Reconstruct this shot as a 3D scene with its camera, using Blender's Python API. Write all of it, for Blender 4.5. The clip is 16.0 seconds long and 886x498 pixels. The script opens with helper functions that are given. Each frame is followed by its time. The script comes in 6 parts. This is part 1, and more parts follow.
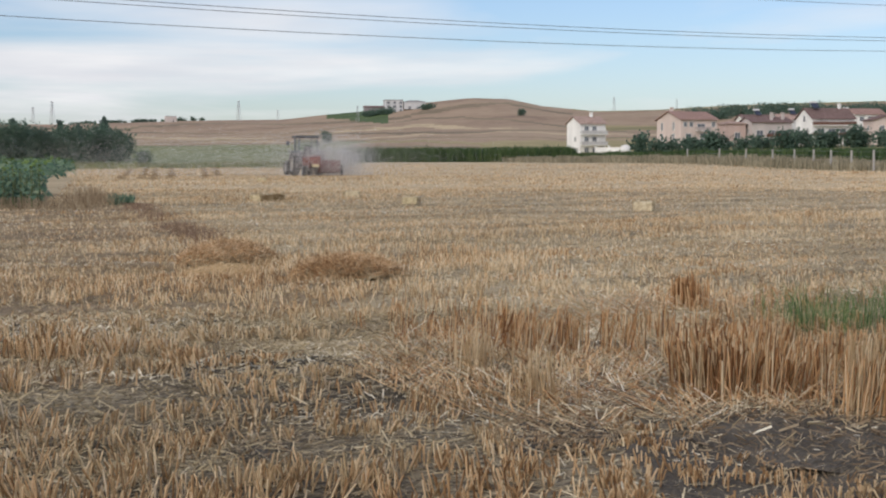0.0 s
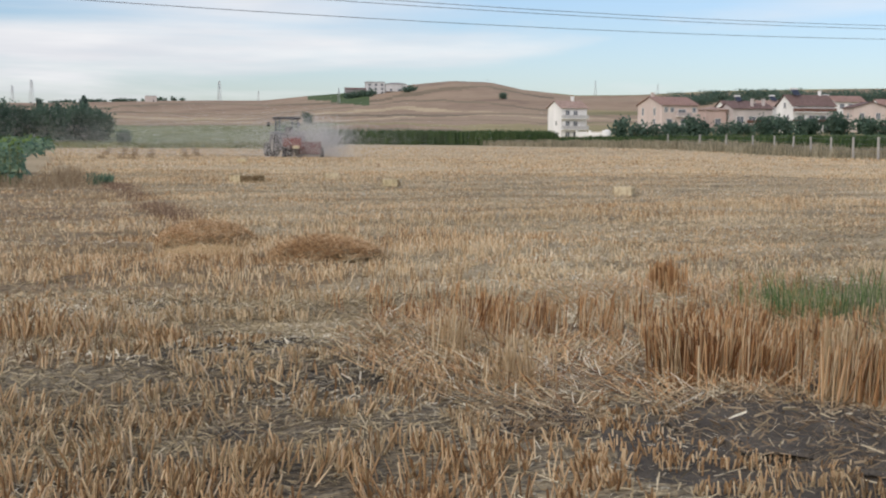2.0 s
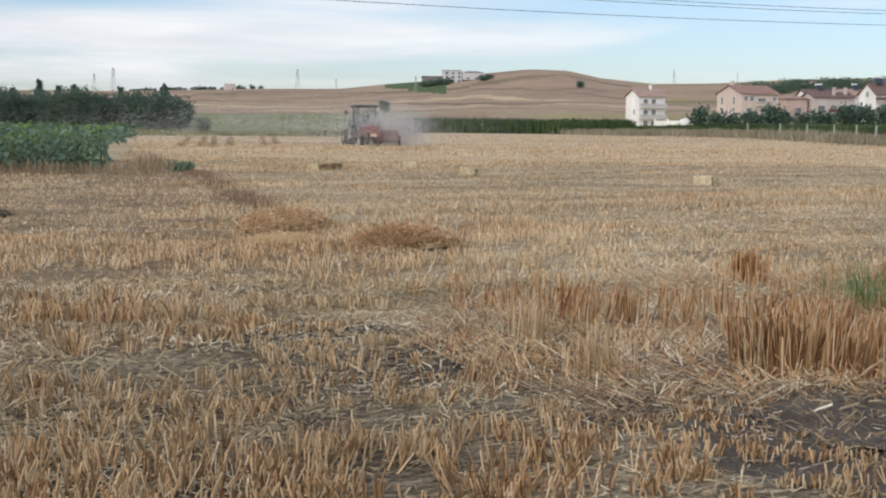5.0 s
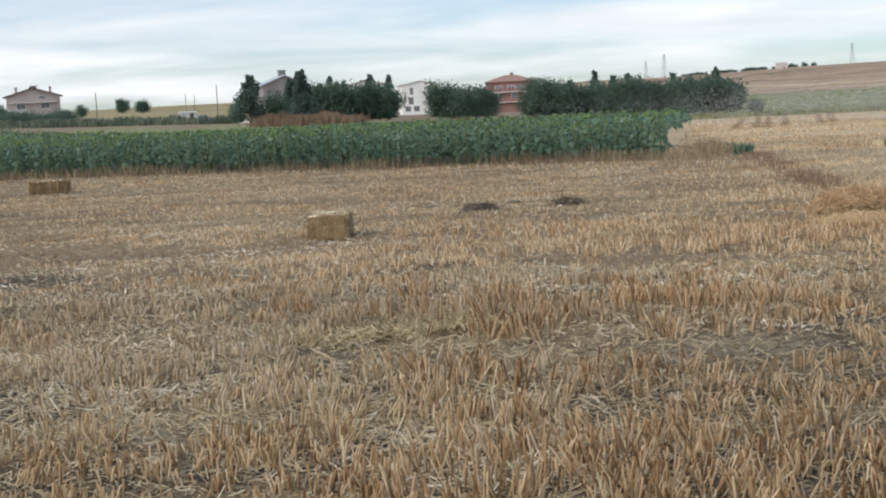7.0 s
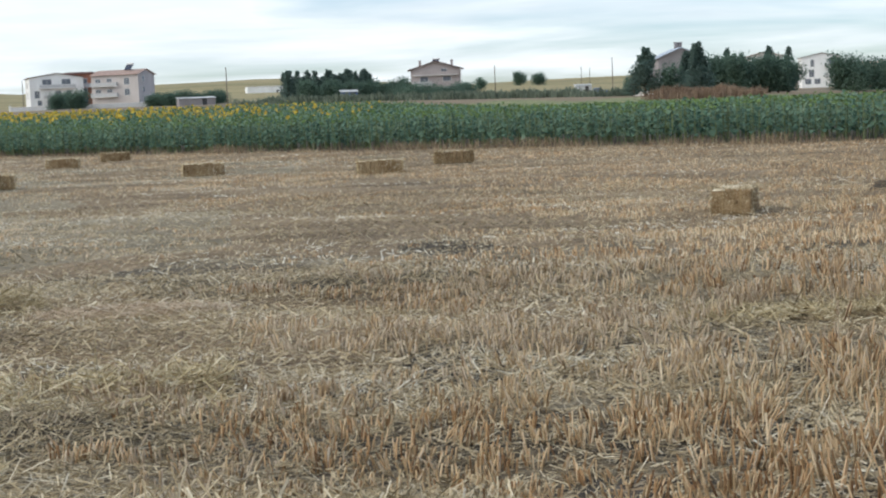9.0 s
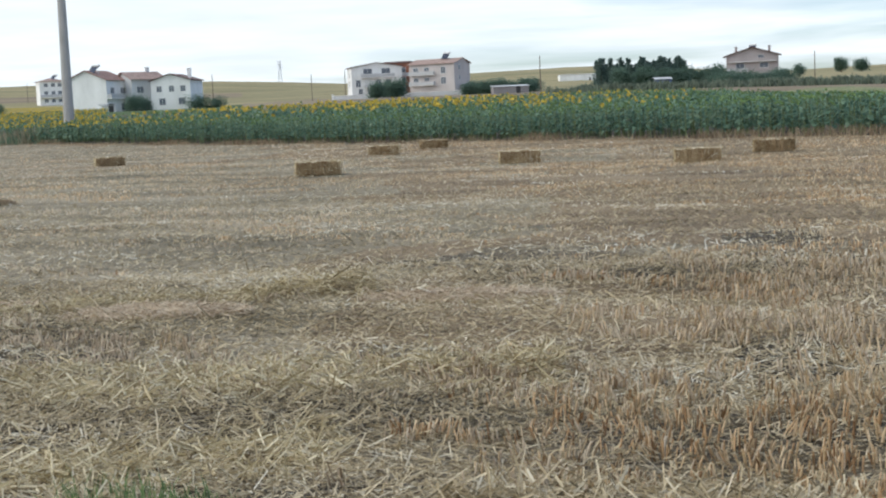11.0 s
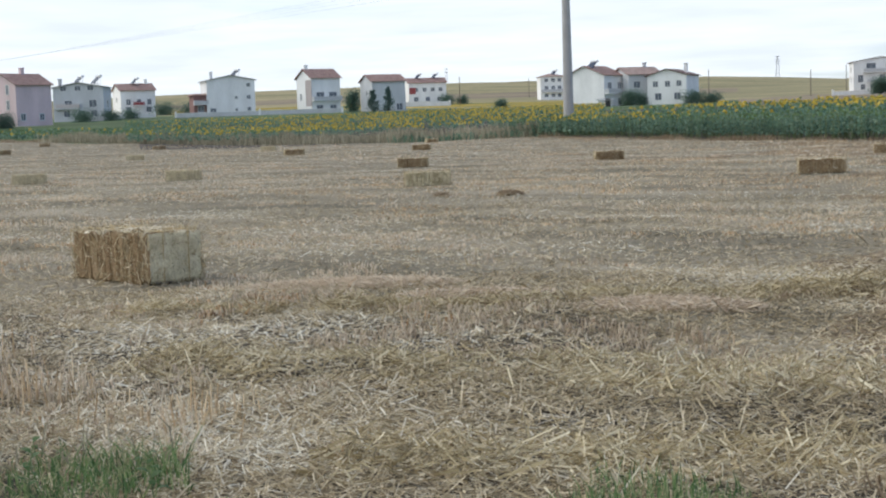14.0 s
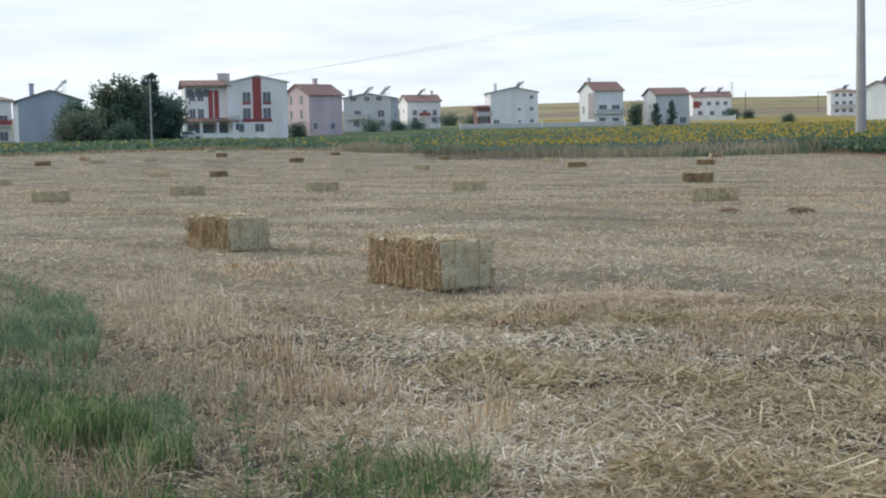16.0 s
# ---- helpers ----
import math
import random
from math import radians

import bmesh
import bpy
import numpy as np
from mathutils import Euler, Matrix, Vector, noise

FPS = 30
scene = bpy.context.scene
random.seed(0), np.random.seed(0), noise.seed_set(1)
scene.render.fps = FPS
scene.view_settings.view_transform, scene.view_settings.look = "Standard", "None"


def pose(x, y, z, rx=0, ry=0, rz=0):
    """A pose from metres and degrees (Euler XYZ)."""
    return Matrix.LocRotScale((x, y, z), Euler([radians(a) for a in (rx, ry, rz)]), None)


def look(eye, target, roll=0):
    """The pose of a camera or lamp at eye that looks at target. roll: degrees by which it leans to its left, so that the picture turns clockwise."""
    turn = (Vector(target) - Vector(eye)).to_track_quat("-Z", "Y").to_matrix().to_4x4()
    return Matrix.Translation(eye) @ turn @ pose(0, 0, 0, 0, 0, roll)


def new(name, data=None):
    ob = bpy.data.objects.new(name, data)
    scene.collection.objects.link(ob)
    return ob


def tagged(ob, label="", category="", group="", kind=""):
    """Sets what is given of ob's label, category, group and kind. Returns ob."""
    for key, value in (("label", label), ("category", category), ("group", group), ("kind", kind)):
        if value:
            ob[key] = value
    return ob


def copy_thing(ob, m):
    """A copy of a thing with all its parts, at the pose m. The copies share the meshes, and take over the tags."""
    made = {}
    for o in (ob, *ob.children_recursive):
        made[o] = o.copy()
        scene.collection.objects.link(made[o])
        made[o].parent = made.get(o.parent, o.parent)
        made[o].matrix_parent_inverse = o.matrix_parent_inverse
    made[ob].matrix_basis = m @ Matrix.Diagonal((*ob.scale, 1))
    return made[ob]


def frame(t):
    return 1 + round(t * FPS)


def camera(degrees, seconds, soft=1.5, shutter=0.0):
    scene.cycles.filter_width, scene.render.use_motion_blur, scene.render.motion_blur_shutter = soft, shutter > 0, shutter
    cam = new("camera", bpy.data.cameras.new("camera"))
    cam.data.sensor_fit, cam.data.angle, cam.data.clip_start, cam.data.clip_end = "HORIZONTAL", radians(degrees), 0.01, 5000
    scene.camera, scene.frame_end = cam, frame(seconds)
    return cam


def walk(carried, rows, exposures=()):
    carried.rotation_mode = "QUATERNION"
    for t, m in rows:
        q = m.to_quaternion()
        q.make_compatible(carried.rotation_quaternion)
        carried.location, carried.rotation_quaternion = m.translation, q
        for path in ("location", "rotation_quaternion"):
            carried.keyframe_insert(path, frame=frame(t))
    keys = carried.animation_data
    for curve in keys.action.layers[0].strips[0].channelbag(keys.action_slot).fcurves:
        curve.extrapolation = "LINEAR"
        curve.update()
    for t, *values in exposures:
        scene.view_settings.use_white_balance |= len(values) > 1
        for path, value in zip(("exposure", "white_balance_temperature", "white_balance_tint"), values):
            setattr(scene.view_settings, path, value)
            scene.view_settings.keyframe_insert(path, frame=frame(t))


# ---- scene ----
# The camera is held at chest height by someone who turns on the spot, 0.53 m in front of the turning axis.
EYE, ARM = 1.3, 0.53
cam = camera(33.79, 16.0, 2.1)
PATH = [  # seconds, heading to the left of +y, pitch, roll (degrees)
    (0, -34.92, -3.606, -0.209), (0.5, -35.144, -3.802, 0.1), (1, -35.372, -4.063, 0.354),
    (1.5, -35.511, -4.176, 0.31), (2, -35.712, -4.275, 0.407), (2.5, -35.752, -4.368, 0.418),
    (3, -35.749, -4.666, 0.512), (3.2, -35.661, -4.73, 0.419), (4.4, -35.45, -4.75, 0.42),
    (5.3, -29.125, -4.76, 0.398), (5.5, -25.946, -4.753, 0.106), (6, -19.593, -4.616, -1.177),
    (6.5, -15.299, -4.96, -2.12), (7, -11.123, -5.017, -2.607), (7.5, -7.305, -5.167, -2.682),
    (8, -3.496, -5.195, -2.19), (8.5, 0.529, -5.401, -1.858), (9, 4.195, -5.418, -2.356),
    (9.5, 7.918, -5.345, -2.927), (9.7, 9.282, -5.449, -3.101), (11.8, 20.575, -5.302, -1.869),
    (12, 21.756, -5.329, -1.854), (12.5, 24.765, -5.296, -1.778), (13, 27.994, -5.055, -1.647),
    (13.5, 31.546, -5.006, -1.927), (14, 35.467, -4.832, -1.995), (14.5, 38.583, -4.633, -1.528),
    (15, 41.269, -4.459, -1.221), (15.5, 43.61, -4.19, -0.905), (16, 46.36, -4.044, -1.127),
]


def ahead(yaw, pitch=0.0):
    yaw, pitch = radians(yaw), radians(pitch)
    return Vector((-math.sin(yaw) * math.cos(pitch), math.cos(yaw) * math.cos(pitch), math.sin(pitch)))


def held(yaw, pitch, roll):
    eye = ahead(yaw) * ARM + Vector((0, 0, EYE))
    return look(eye, eye + ahead(yaw, pitch), roll)


# the camera's own white balance drifts a little greener towards the bright side
walk(cam, [(t, held(*turn)) for t, *turn in PATH], [(0.0, 0.36, 6320, 11), (3.2, 0.4, 6320, 11), (6.0, 0.54, 6280, 9.5), (10.0, 0.69, 5940, 4), (13.0, 0.68, 5890, 5.5), (16.0, 0.59, 5940, 6.5)])

# ---- light: low, hazy evening sun from the left and a thinly clouded sky ----
SUN_BEARING, SUN_HEIGHT = 105.0, 34.0
world = bpy.data.worlds.new("evening_sky")
scene.world = world
world.use_nodes = True
wt = world.node_tree
wt.nodes.clear()


def wnode(kind, **values):
    n = wt.nodes.new(kind)
    for key, value in values.items():
        n.inputs[key].default_value = value
    return n


sky = wnode("ShaderNodeTexSky")
sky.sky_type, sky.sun_disc = "NISHITA", False
sky.sun_elevation, sky.sun_rotation = radians(SUN_HEIGHT), radians(-SUN_BEARING)
sky.air_density, sky.dust_density, sky.ozone_density = 1.0, 0.6, 2.5
coord = wnode("ShaderNodeTexCoord")
# cloud sheets: the direction is projected on to a level ceiling, so that they draw out towards the horizon
split = wnode("ShaderNodeSeparateXYZ")
wt.links.new(coord.outputs["Generated"], split.inputs[0])
up = wnode("ShaderNodeMath")
up.operation = "ADD"
up.inputs[1].default_value = 0.06
wt.links.new(split.outputs["Z"], up.inputs[0])
flat = wnode("ShaderNodeVectorMath")
flat.operation = "DIVIDE"
wt.links.new(coord.outputs["Generated"], flat.inputs[0])
comb = wnode("ShaderNodeCombineXYZ")
for socket in ("X", "Y", "Z"):
    wt.links.new(up.outputs[0], comb.inputs[socket])
wt.links.new(comb.outputs[0], flat.inputs[1])
clouds = wnode("ShaderNodeTexNoise", Scale=0.42, Detail=5.0, Roughness=0.5, Distortion=0.35)
wt.links.new(flat.outputs[0], clouds.inputs["Vector"])
# more cover towards the sun
side = wnode("ShaderNodeVectorMath")
side.operation = "DOT_PRODUCT"
side.inputs[1].default_value = ahead(75.0)
wt.links.new(coord.outputs["Generated"], side.inputs[0])
cover = wnode("ShaderNodeMath")
cover.operation = "MULTIPLY_ADD"
cover.inputs[1].default_value = 0.24
wt.links.new(side.outputs["Value"], cover.inputs[0])
# added unbroken cloud bank, unseen behind the field, whitens and lifts the fill light
bank = wnode("ShaderNodeMath")
bank.operation = "MULTIPLY_ADD"
bank.inputs[1].default_value = -0.45
wt.links.new(split.outputs["Y"], bank.inputs[0])
full = wnode("ShaderNodeMath")
full.operation = "MAXIMUM"
full.inputs[1].default_value = 0.0
bank.inputs[2].default_value = -0.03
wt.links.new(bank.outputs[0], full.inputs[0])
more = wnode("ShaderNodeMath")
more.operation = "ADD"
wt.links.new(full.outputs[0], more.inputs[0])
wt.links.new(clouds.outputs["Fac"], more.inputs[1])
wt.links.new(more.outputs[0], cover.inputs[2])
thick = wnode("ShaderNodeValToRGB")
thick.color_ramp.elements[0].position, thick.color_ramp.elements[1].position = 0.37, 0.64
thick.color_ramp.elements[0].color = (0, 0, 0, 1)
thick.color_ramp.elements[1].color = (0.95, 0.95, 0.95, 1)
wt.links.new(cover.outputs[0], thick.inputs[0])
blend = wnode("ShaderNodeMixRGB")
grey = wnode("ShaderNodeTexNoise", Scale=1.1, Detail=4.0, Roughness=0.55)
wt.links.new(flat.outputs[0], grey.inputs["Vector"])
tone = wnode("ShaderNodeValToRGB")
tone.color_ramp.elements[0].position, tone.color_ramp.elements[1].position = 0.3, 0.7
tone.color_ramp.elements[0].color, tone.color_ramp.elements[1].color = (0.83, 0.83, 0.85, 1), (1.0, 0.985, 0.97, 1)
wt.links.new(grey.outputs["Fac"], tone.inputs[0])
bright = wnode("ShaderNodeVectorMath")
bright.operation = "SCALE"
bright.inputs["Scale"].default_value = 5.9
wt.links.new(tone.outputs[0], bright.inputs[0])
wt.links.new(bright.outputs[0], blend.inputs[2])
wt.links.new(thick.outputs[0], blend.inputs[0])
cool = wnode("ShaderNodeMixRGB")  # evening haze: a dimmer, bluer sky than the clear-air model gives
cool.blend_type, cool.inputs[0].default_value, cool.inputs[2].default_value = "MULTIPLY", 1.0, (0.67, 0.695, 0.79, 1)
wt.links.new(sky.outputs[0], cool.inputs[1])
wt.links.new(cool.outputs[0], blend.inputs[1])
back = wnode("ShaderNodeBackground", Strength=0.122)
wt.links.new(blend.outputs[0], back.inputs[0])
out = wnode("ShaderNodeOutputWorld")
wt.links.new(back.outputs[0], out.inputs[0])

sun = new("sun", bpy.data.lights.new("sun", "SUN"))
sun.data.energy, sun.data.angle, sun.data.color = 1.15, radians(40), (1.0, 0.885, 0.755)
sun.matrix_world = look((0, 0, 60), Vector((0, 0, 60)) - ahead(SUN_BEARING, SUN_HEIGHT))

# ---- materials ----
def ramp_node(t, stops):
    r = t.nodes.new("ShaderNodeValToRGB")
    while len(r.color_ramp.elements) < len(stops):
        r.color_ramp.elements.new(0.5)
    for e, (p, c) in zip(r.color_ramp.elements, stops):
        e.position, e.color = p, (*c, 1)
    return r


def material(name, stops, scale=4.0, rough=0.8, bump=0.15, metal=0.0, island=0.0, stretch=(1, 1, 1), fine=12.0, stain=0.25, thing=0.0, thin=0.0, swing=1.0):
    """Colours run through stops by a noise of two scales; island adds a shift for each loose piece, thing for each object."""
    m = bpy.data.materials.new(name)
    m.use_nodes = True
    t = m.node_tree
    b = t.nodes["Principled BSDF"]
    b.inputs["Roughness"].default_value, b.inputs["Metallic"].default_value = rough, metal
    b.inputs["Specular IOR Level"].default_value = 0.25
    geo = t.nodes.new("ShaderNodeNewGeometry")
    mp = t.nodes.new("ShaderNodeMapping")
    mp.inputs["Scale"].default_value = stretch
    t.links.new(geo.outputs["Position"], mp.inputs[0])
    big, small = t.nodes.new("ShaderNodeTexNoise"), t.nodes.new("ShaderNodeTexNoise")
    big.inputs["Scale"].default_value, small.inputs["Scale"].default_value = scale, scale * fine
    big.inputs["Detail"].default_value, small.inputs["Detail"].default_value = 4, 3
    for n in (big, small):
        t.links.new(mp.outputs[0], n.inputs["Vector"])
    mix = t.nodes.new("ShaderNodeMath")
    mix.operation = "MULTIPLY_ADD"
    mix.inputs[1].default_value = stain * 2
    t.links.new(small.outputs["Fac"], mix.inputs[0])
    last = big.outputs["Fac"]
    if swing != 1:
        amp = t.nodes.new("ShaderNodeMath")
        amp.operation = "MULTIPLY_ADD"
        amp.inputs[1].default_value, amp.inputs[2].default_value = swing, 0.5 - 0.5 * swing
        t.links.new(last, amp.inputs[0])
        last = amp.outputs[0]
    for source, amount in ((geo.outputs["Random Per Island"], island), (t.nodes.new("ShaderNodeObjectInfo").outputs["Random"], thing)):
        if amount:
            add = t.nodes.new("ShaderNodeMath")
            add.operation = "MULTIPLY_ADD"
            add.inputs[1].default_value = amount
            t.links.new(source, add.inputs[0])
            t.links.new(last, add.inputs[2])
            last = add.outputs[0]
    t.links.new(last, mix.inputs[2])
    # the sum has its middle at 0.5 * (1 + stain * 2 + island + thing)
    mid = 0.5 * (1 + stain * 2 + island + thing)
    level = t.nodes.new("ShaderNodeMath")
    level.operation = "MULTIPLY_ADD"
    level.inputs[1].default_value, level.inputs[2].default_value = 1.0, 0.5 - mid
    t.links.new(mix.outputs[0], level.inputs[0])
    r = ramp_node(t, stops)
    t.links.new(level.outputs[0], r.inputs[0])
    t.links.new(r.outputs[0], b.inputs["Base Color"])
    if bump:
        bp = t.nodes.new("ShaderNodeBump")
        bp.inputs["Strength"].default_value, bp.inputs["Distance"].default_value = bump, 0.3 / max(scale, 0.3)
        t.links.new(small.outputs["Fac"], bp.inputs["Height"])
        t.links.new(bp.outputs[0], b.inputs["Normal"])
    if thin:  # thin straw and leaves let light through
        tr, mx = t.nodes.new("ShaderNodeBsdfTranslucent"), t.nodes.new("ShaderNodeMixShader")
        mx.inputs[0].default_value = thin
        t.links.new(r.outputs[0], tr.inputs[0])
        t.links.new(b.outputs[0], mx.inputs[1])
        t.links.new(tr.outputs[0], mx.inputs[2])
        t.links.new(mx.outputs[0], t.nodes["Material Output"].inputs[0])
    return m


def three(c, spread=0.25):
    """Stops from darker to lighter round one colour."""
    return [(0.25, tuple(v * (1 - spread) for v in c)), (0.5, c), (0.75, tuple(min(1, v * (1 + spread)) for v in c))]


STALK = material("stubble_straw", [(0.1, (0.3, 0.2, 0.11)), (0.35, (0.55, 0.41, 0.245)), (0.6, (0.74, 0.58, 0.37)), (0.9, (0.9, 0.78, 0.57))], 0.22, 0.55, 0, island=0.7, stain=0.15, thin=0.35, swing=1.7, stretch=(1, 2.0, 1))
GREY_STALK = material("weathered_stubble_straw", [(0.1, (0.36, 0.28, 0.195)), (0.35, (0.58, 0.465, 0.335)), (0.6, (0.74, 0.63, 0.48)), (0.9, (0.87, 0.78, 0.64))], 0.22, 0.6, 0, island=0.6, stain=0.15, thin=0.35, swing=1.2, stretch=(1, 2.0, 1))
TALL = material("uncut_stubble_straw", [(0.1, (0.24, 0.115, 0.05)), (0.35, (0.52, 0.29, 0.135)), (0.6, (0.72, 0.46, 0.24)), (0.9, (0.88, 0.68, 0.43))], 0.4, 0.55, 0, island=0.85, stain=0.15, thin=0.35)
# the near-white last stop paints glints on to single straws
LITTER = material("loose_straw", [(0.08, (0.17, 0.14, 0.085)), (0.3, (0.42, 0.335, 0.2)), (0.6, (0.62, 0.515, 0.335)), (0.82, (0.75, 0.66, 0.48)), (0.95, (0.95, 0.9, 0.76))], 0.25, 0.4, 0, island=0.75, stain=0.12, thin=0.3, swing=1.7, stretch=(1, 2.0, 1))
SWATH = material("greenish_swath_straw", [(0.1, (0.22, 0.175, 0.095)), (0.4, (0.46, 0.375, 0.21)), (0.7, (0.64, 0.54, 0.34)), (0.95, (0.88, 0.81, 0.61))], 0.5, 0.45, 0, island=0.75, stain=0.12, thin=0.3)
RAKED = material("raked_straw", [(0.1, (0.42, 0.29, 0.15)), (0.4, (0.66, 0.48, 0.27)), (0.7, (0.8, 0.63, 0.39)), (0.95, (0.9, 0.79, 0.56))], 0.25, 0.5, 0, island=0.65, stain=0.12, thin=0.4)
SOIL = material("straw_strewn_soil", [(0.2, (0.065, 0.055, 0.045)), (0.42, (0.15, 0.125, 0.09)), (0.6, (0.28, 0.23, 0.16)), (0.82, (0.48, 0.41, 0.29))], 0.35, 0.95, 0.7, stretch=(1, 2.0, 1), swing=1.5, fine=34, stain=0.6)
STREWN = material("ground_matted_with_straw", [(0.2, (0.22, 0.18, 0.12)), (0.42, (0.4, 0.325, 0.215)), (0.6, (0.52, 0.43, 0.29)), (0.82, (0.68, 0.575, 0.41))], 0.3, 0.95, 0.6, stretch=(1, 2.0, 1), swing=1.2, fine=30, stain=0.5)
FAR_STUBBLE = material("far_stubble", [(0.25, (0.36, 0.285, 0.185)), (0.5, (0.49, 0.39, 0.255)), (0.75, (0.6, 0.485, 0.325))], 0.03, 0.95, 0.2, stretch=(1, 2.5, 1), fine=22, stain=0.4)
EARTH = material("bare_earth", three((0.115, 0.1, 0.083), 0.4), 3, 0.95, 0.7)
PLOUGHED = material("ploughed_hillside", [(0.2, (0.235, 0.165, 0.12)), (0.42, (0.33, 0.24, 0.17)), (0.6, (0.39, 0.29, 0.205)), (0.8, (0.3, 0.235, 0.155))], 0.006, 0.95, 0.1, stretch=(1, 2.2, 4), fine=9, stain=0.45)
PASTURE = material("dry_green_pasture", [(0.25, (0.19, 0.17, 0.085)), (0.5, (0.28, 0.245, 0.125)), (0.75, (0.4, 0.33, 0.185))], 0.008, 0.95, 0.1, stretch=(1, 2, 4), fine=14, stain=0.35)
MEADOW = material("pale_green_meadow", [(0.25, (0.1, 0.13, 0.06)), (0.45, (0.16, 0.19, 0.085)), (0.6, (0.22, 0.235, 0.11)), (0.8, (0.38, 0.35, 0.22))], 0.03, 0.95, 0.15, stretch=(1, 2, 4), fine=16, stain=0.45)
FALLOW = material("brown_fallow", [(0.25, (0.16, 0.13, 0.085)), (0.5, (0.23, 0.18, 0.12)), (0.75, (0.3, 0.24, 0.155))], 0.01, 0.95, 0.1, fine=14, stain=0.35)
BROWNED = material("brown_raked_ground", [(0.2, (0.155, 0.115, 0.075)), (0.42, (0.265, 0.2, 0.127)), (0.6, (0.355, 0.27, 0.175)), (0.82, (0.48, 0.38, 0.255))], 0.3, 0.95, 0.6, stretch=(1, 2.4, 1), fine=30, stain=0.5)
GREYED = material("grey_weathered_stubble_ground", [(0.2, (0.19, 0.165, 0.115)), (0.42, (0.29, 0.25, 0.175)), (0.6, (0.38, 0.325, 0.235)), (0.82, (0.5, 0.43, 0.32))], 0.2, 0.95, 0.6, stretch=(1, 2.4, 1), swing=1.5, fine=34, stain=0.5)
GREENFIELD = material("green_field", three((0.075, 0.115, 0.04), 0.4), 0.03, 0.9, 0.1, fine=20)
BLOOMFIELD = material("flowering_field", [(0.3, (0.12, 0.13, 0.03)), (0.55, (0.34, 0.25, 0.03)), (0.75, (0.5, 0.34, 0.03))], 0.03, 0.9, 0.1, fine=30, stain=0.4)
LEAF = material("sunflower_leaf", [(0.1, (0.06, 0.12, 0.09)), (0.45, (0.135, 0.23, 0.16)), (0.8, (0.22, 0.33, 0.22)), (0.95, (0.32, 0.4, 0.27))], 0.5, 0.55, 0, island=0.7, stain=0.1, thin=0.4)
STEM = material("sunflower_stem", three((0.16, 0.2, 0.095), 0.35), 2, 0.6, 0, island=0.6)
PETAL = material("sunflower_petals", three((0.58, 0.42, 0.06), 0.3), 2, 0.6, 0, island=0.6, thin=0.4)
BUD = material("sunflower_bud", three((0.11, 0.17, 0.05), 0.35), 2, 0.7, 0, island=0.5)
CORN = material("corn_leaf", [(0.1, (0.03, 0.06, 0.025)), (0.5, (0.06, 0.11, 0.04)), (0.9, (0.13, 0.18, 0.07))], 0.2, 0.6, 0, island=0.7, thin=0.35)
WEED = material("dry_weeds", [(0.1, (0.16, 0.11, 0.07)), (0.4, (0.3, 0.22, 0.14)), (0.7, (0.42, 0.33, 0.22)), (0.9, (0.54, 0.45, 0.32))], 0.15, 0.8, 0, island=0.7, thin=0.35)
GREYWEED = material("grey_green_weeds", [(0.1, (0.17, 0.16, 0.11)), (0.5, (0.34, 0.305, 0.215)), (0.9, (0.5, 0.45, 0.33))], 0.15, 0.8, 0, island=0.7, thin=0.35)
GRASS = material("green_grass", [(0.1, (0.055, 0.11, 0.045)), (0.4, (0.13, 0.215, 0.085)), (0.68, (0.23, 0.32, 0.13)), (0.92, (0.4, 0.4, 0.23))], 0.8, 0.55, 0, island=0.8, thin=0.5)
BLUEGRASS = material("grey_green_couch_grass", [(0.1, (0.08, 0.14, 0.085)), (0.45, (0.17, 0.26, 0.15)), (0.72, (0.27, 0.36, 0.2)), (0.93, (0.46, 0.44, 0.3))], 0.8, 0.55, 0, island=0.8, thin=0.5)
# tree foliage is lighter and bluer, with distance haze put into the colours
NEEDLE = material("dark_conifer_foliage", [(0.1, (0.085, 0.135, 0.12)), (0.5, (0.125, 0.185, 0.16)), (0.9, (0.175, 0.24, 0.2))], 0.25, 0.7, 0, island=0.6, thin=0.5)
BROAD = material("broadleaf_foliage", [(0.1, (0.08, 0.135, 0.105)), (0.5, (0.12, 0.185, 0.14)), (0.9, (0.17, 0.25, 0.175))], 0.25, 0.6, 0, island=0.5, thin=0.5)
OLIVE = material("grey_olive_foliage", [(0.1, (0.1, 0.13, 0.1)), (0.5, (0.175, 0.21, 0.155)), (0.9, (0.26, 0.295, 0.215))], 0.25, 0.6, 0, island=0.7, thin=0.45)
REED = material("dry_reeds", [(0.1, (0.13, 0.085, 0.06)), (0.5, (0.25, 0.175, 0.125)), (0.9, (0.37, 0.275, 0.2))], 0.3, 0.8, 0, island=0.6)
BARK = material("bark", three((0.1, 0.075, 0.055), 0.4), 6, 0.9, 0.5)
CONCRETE = material("grey_concrete", three((0.42, 0.41, 0.4), 0.12), 0.8, 0.85, 0.2, fine=20)
TIMBER = material("weathered_timber", three((0.19, 0.16, 0.13), 0.3), 3, 0.85, 0.3, stretch=(1, 1, 0.1))
WIRE = material("aluminium_cable", three((0.22, 0.23, 0.25), 0.1), 1, 0.5, 0, metal=0.6)
TWINE = material("baler_twine", three((0.5, 0.38, 0.2), 0.2), 30, 0.8, 0)
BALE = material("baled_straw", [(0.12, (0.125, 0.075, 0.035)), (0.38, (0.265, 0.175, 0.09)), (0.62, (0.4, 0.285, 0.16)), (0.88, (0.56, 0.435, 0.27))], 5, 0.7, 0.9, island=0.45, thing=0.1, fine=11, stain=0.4)
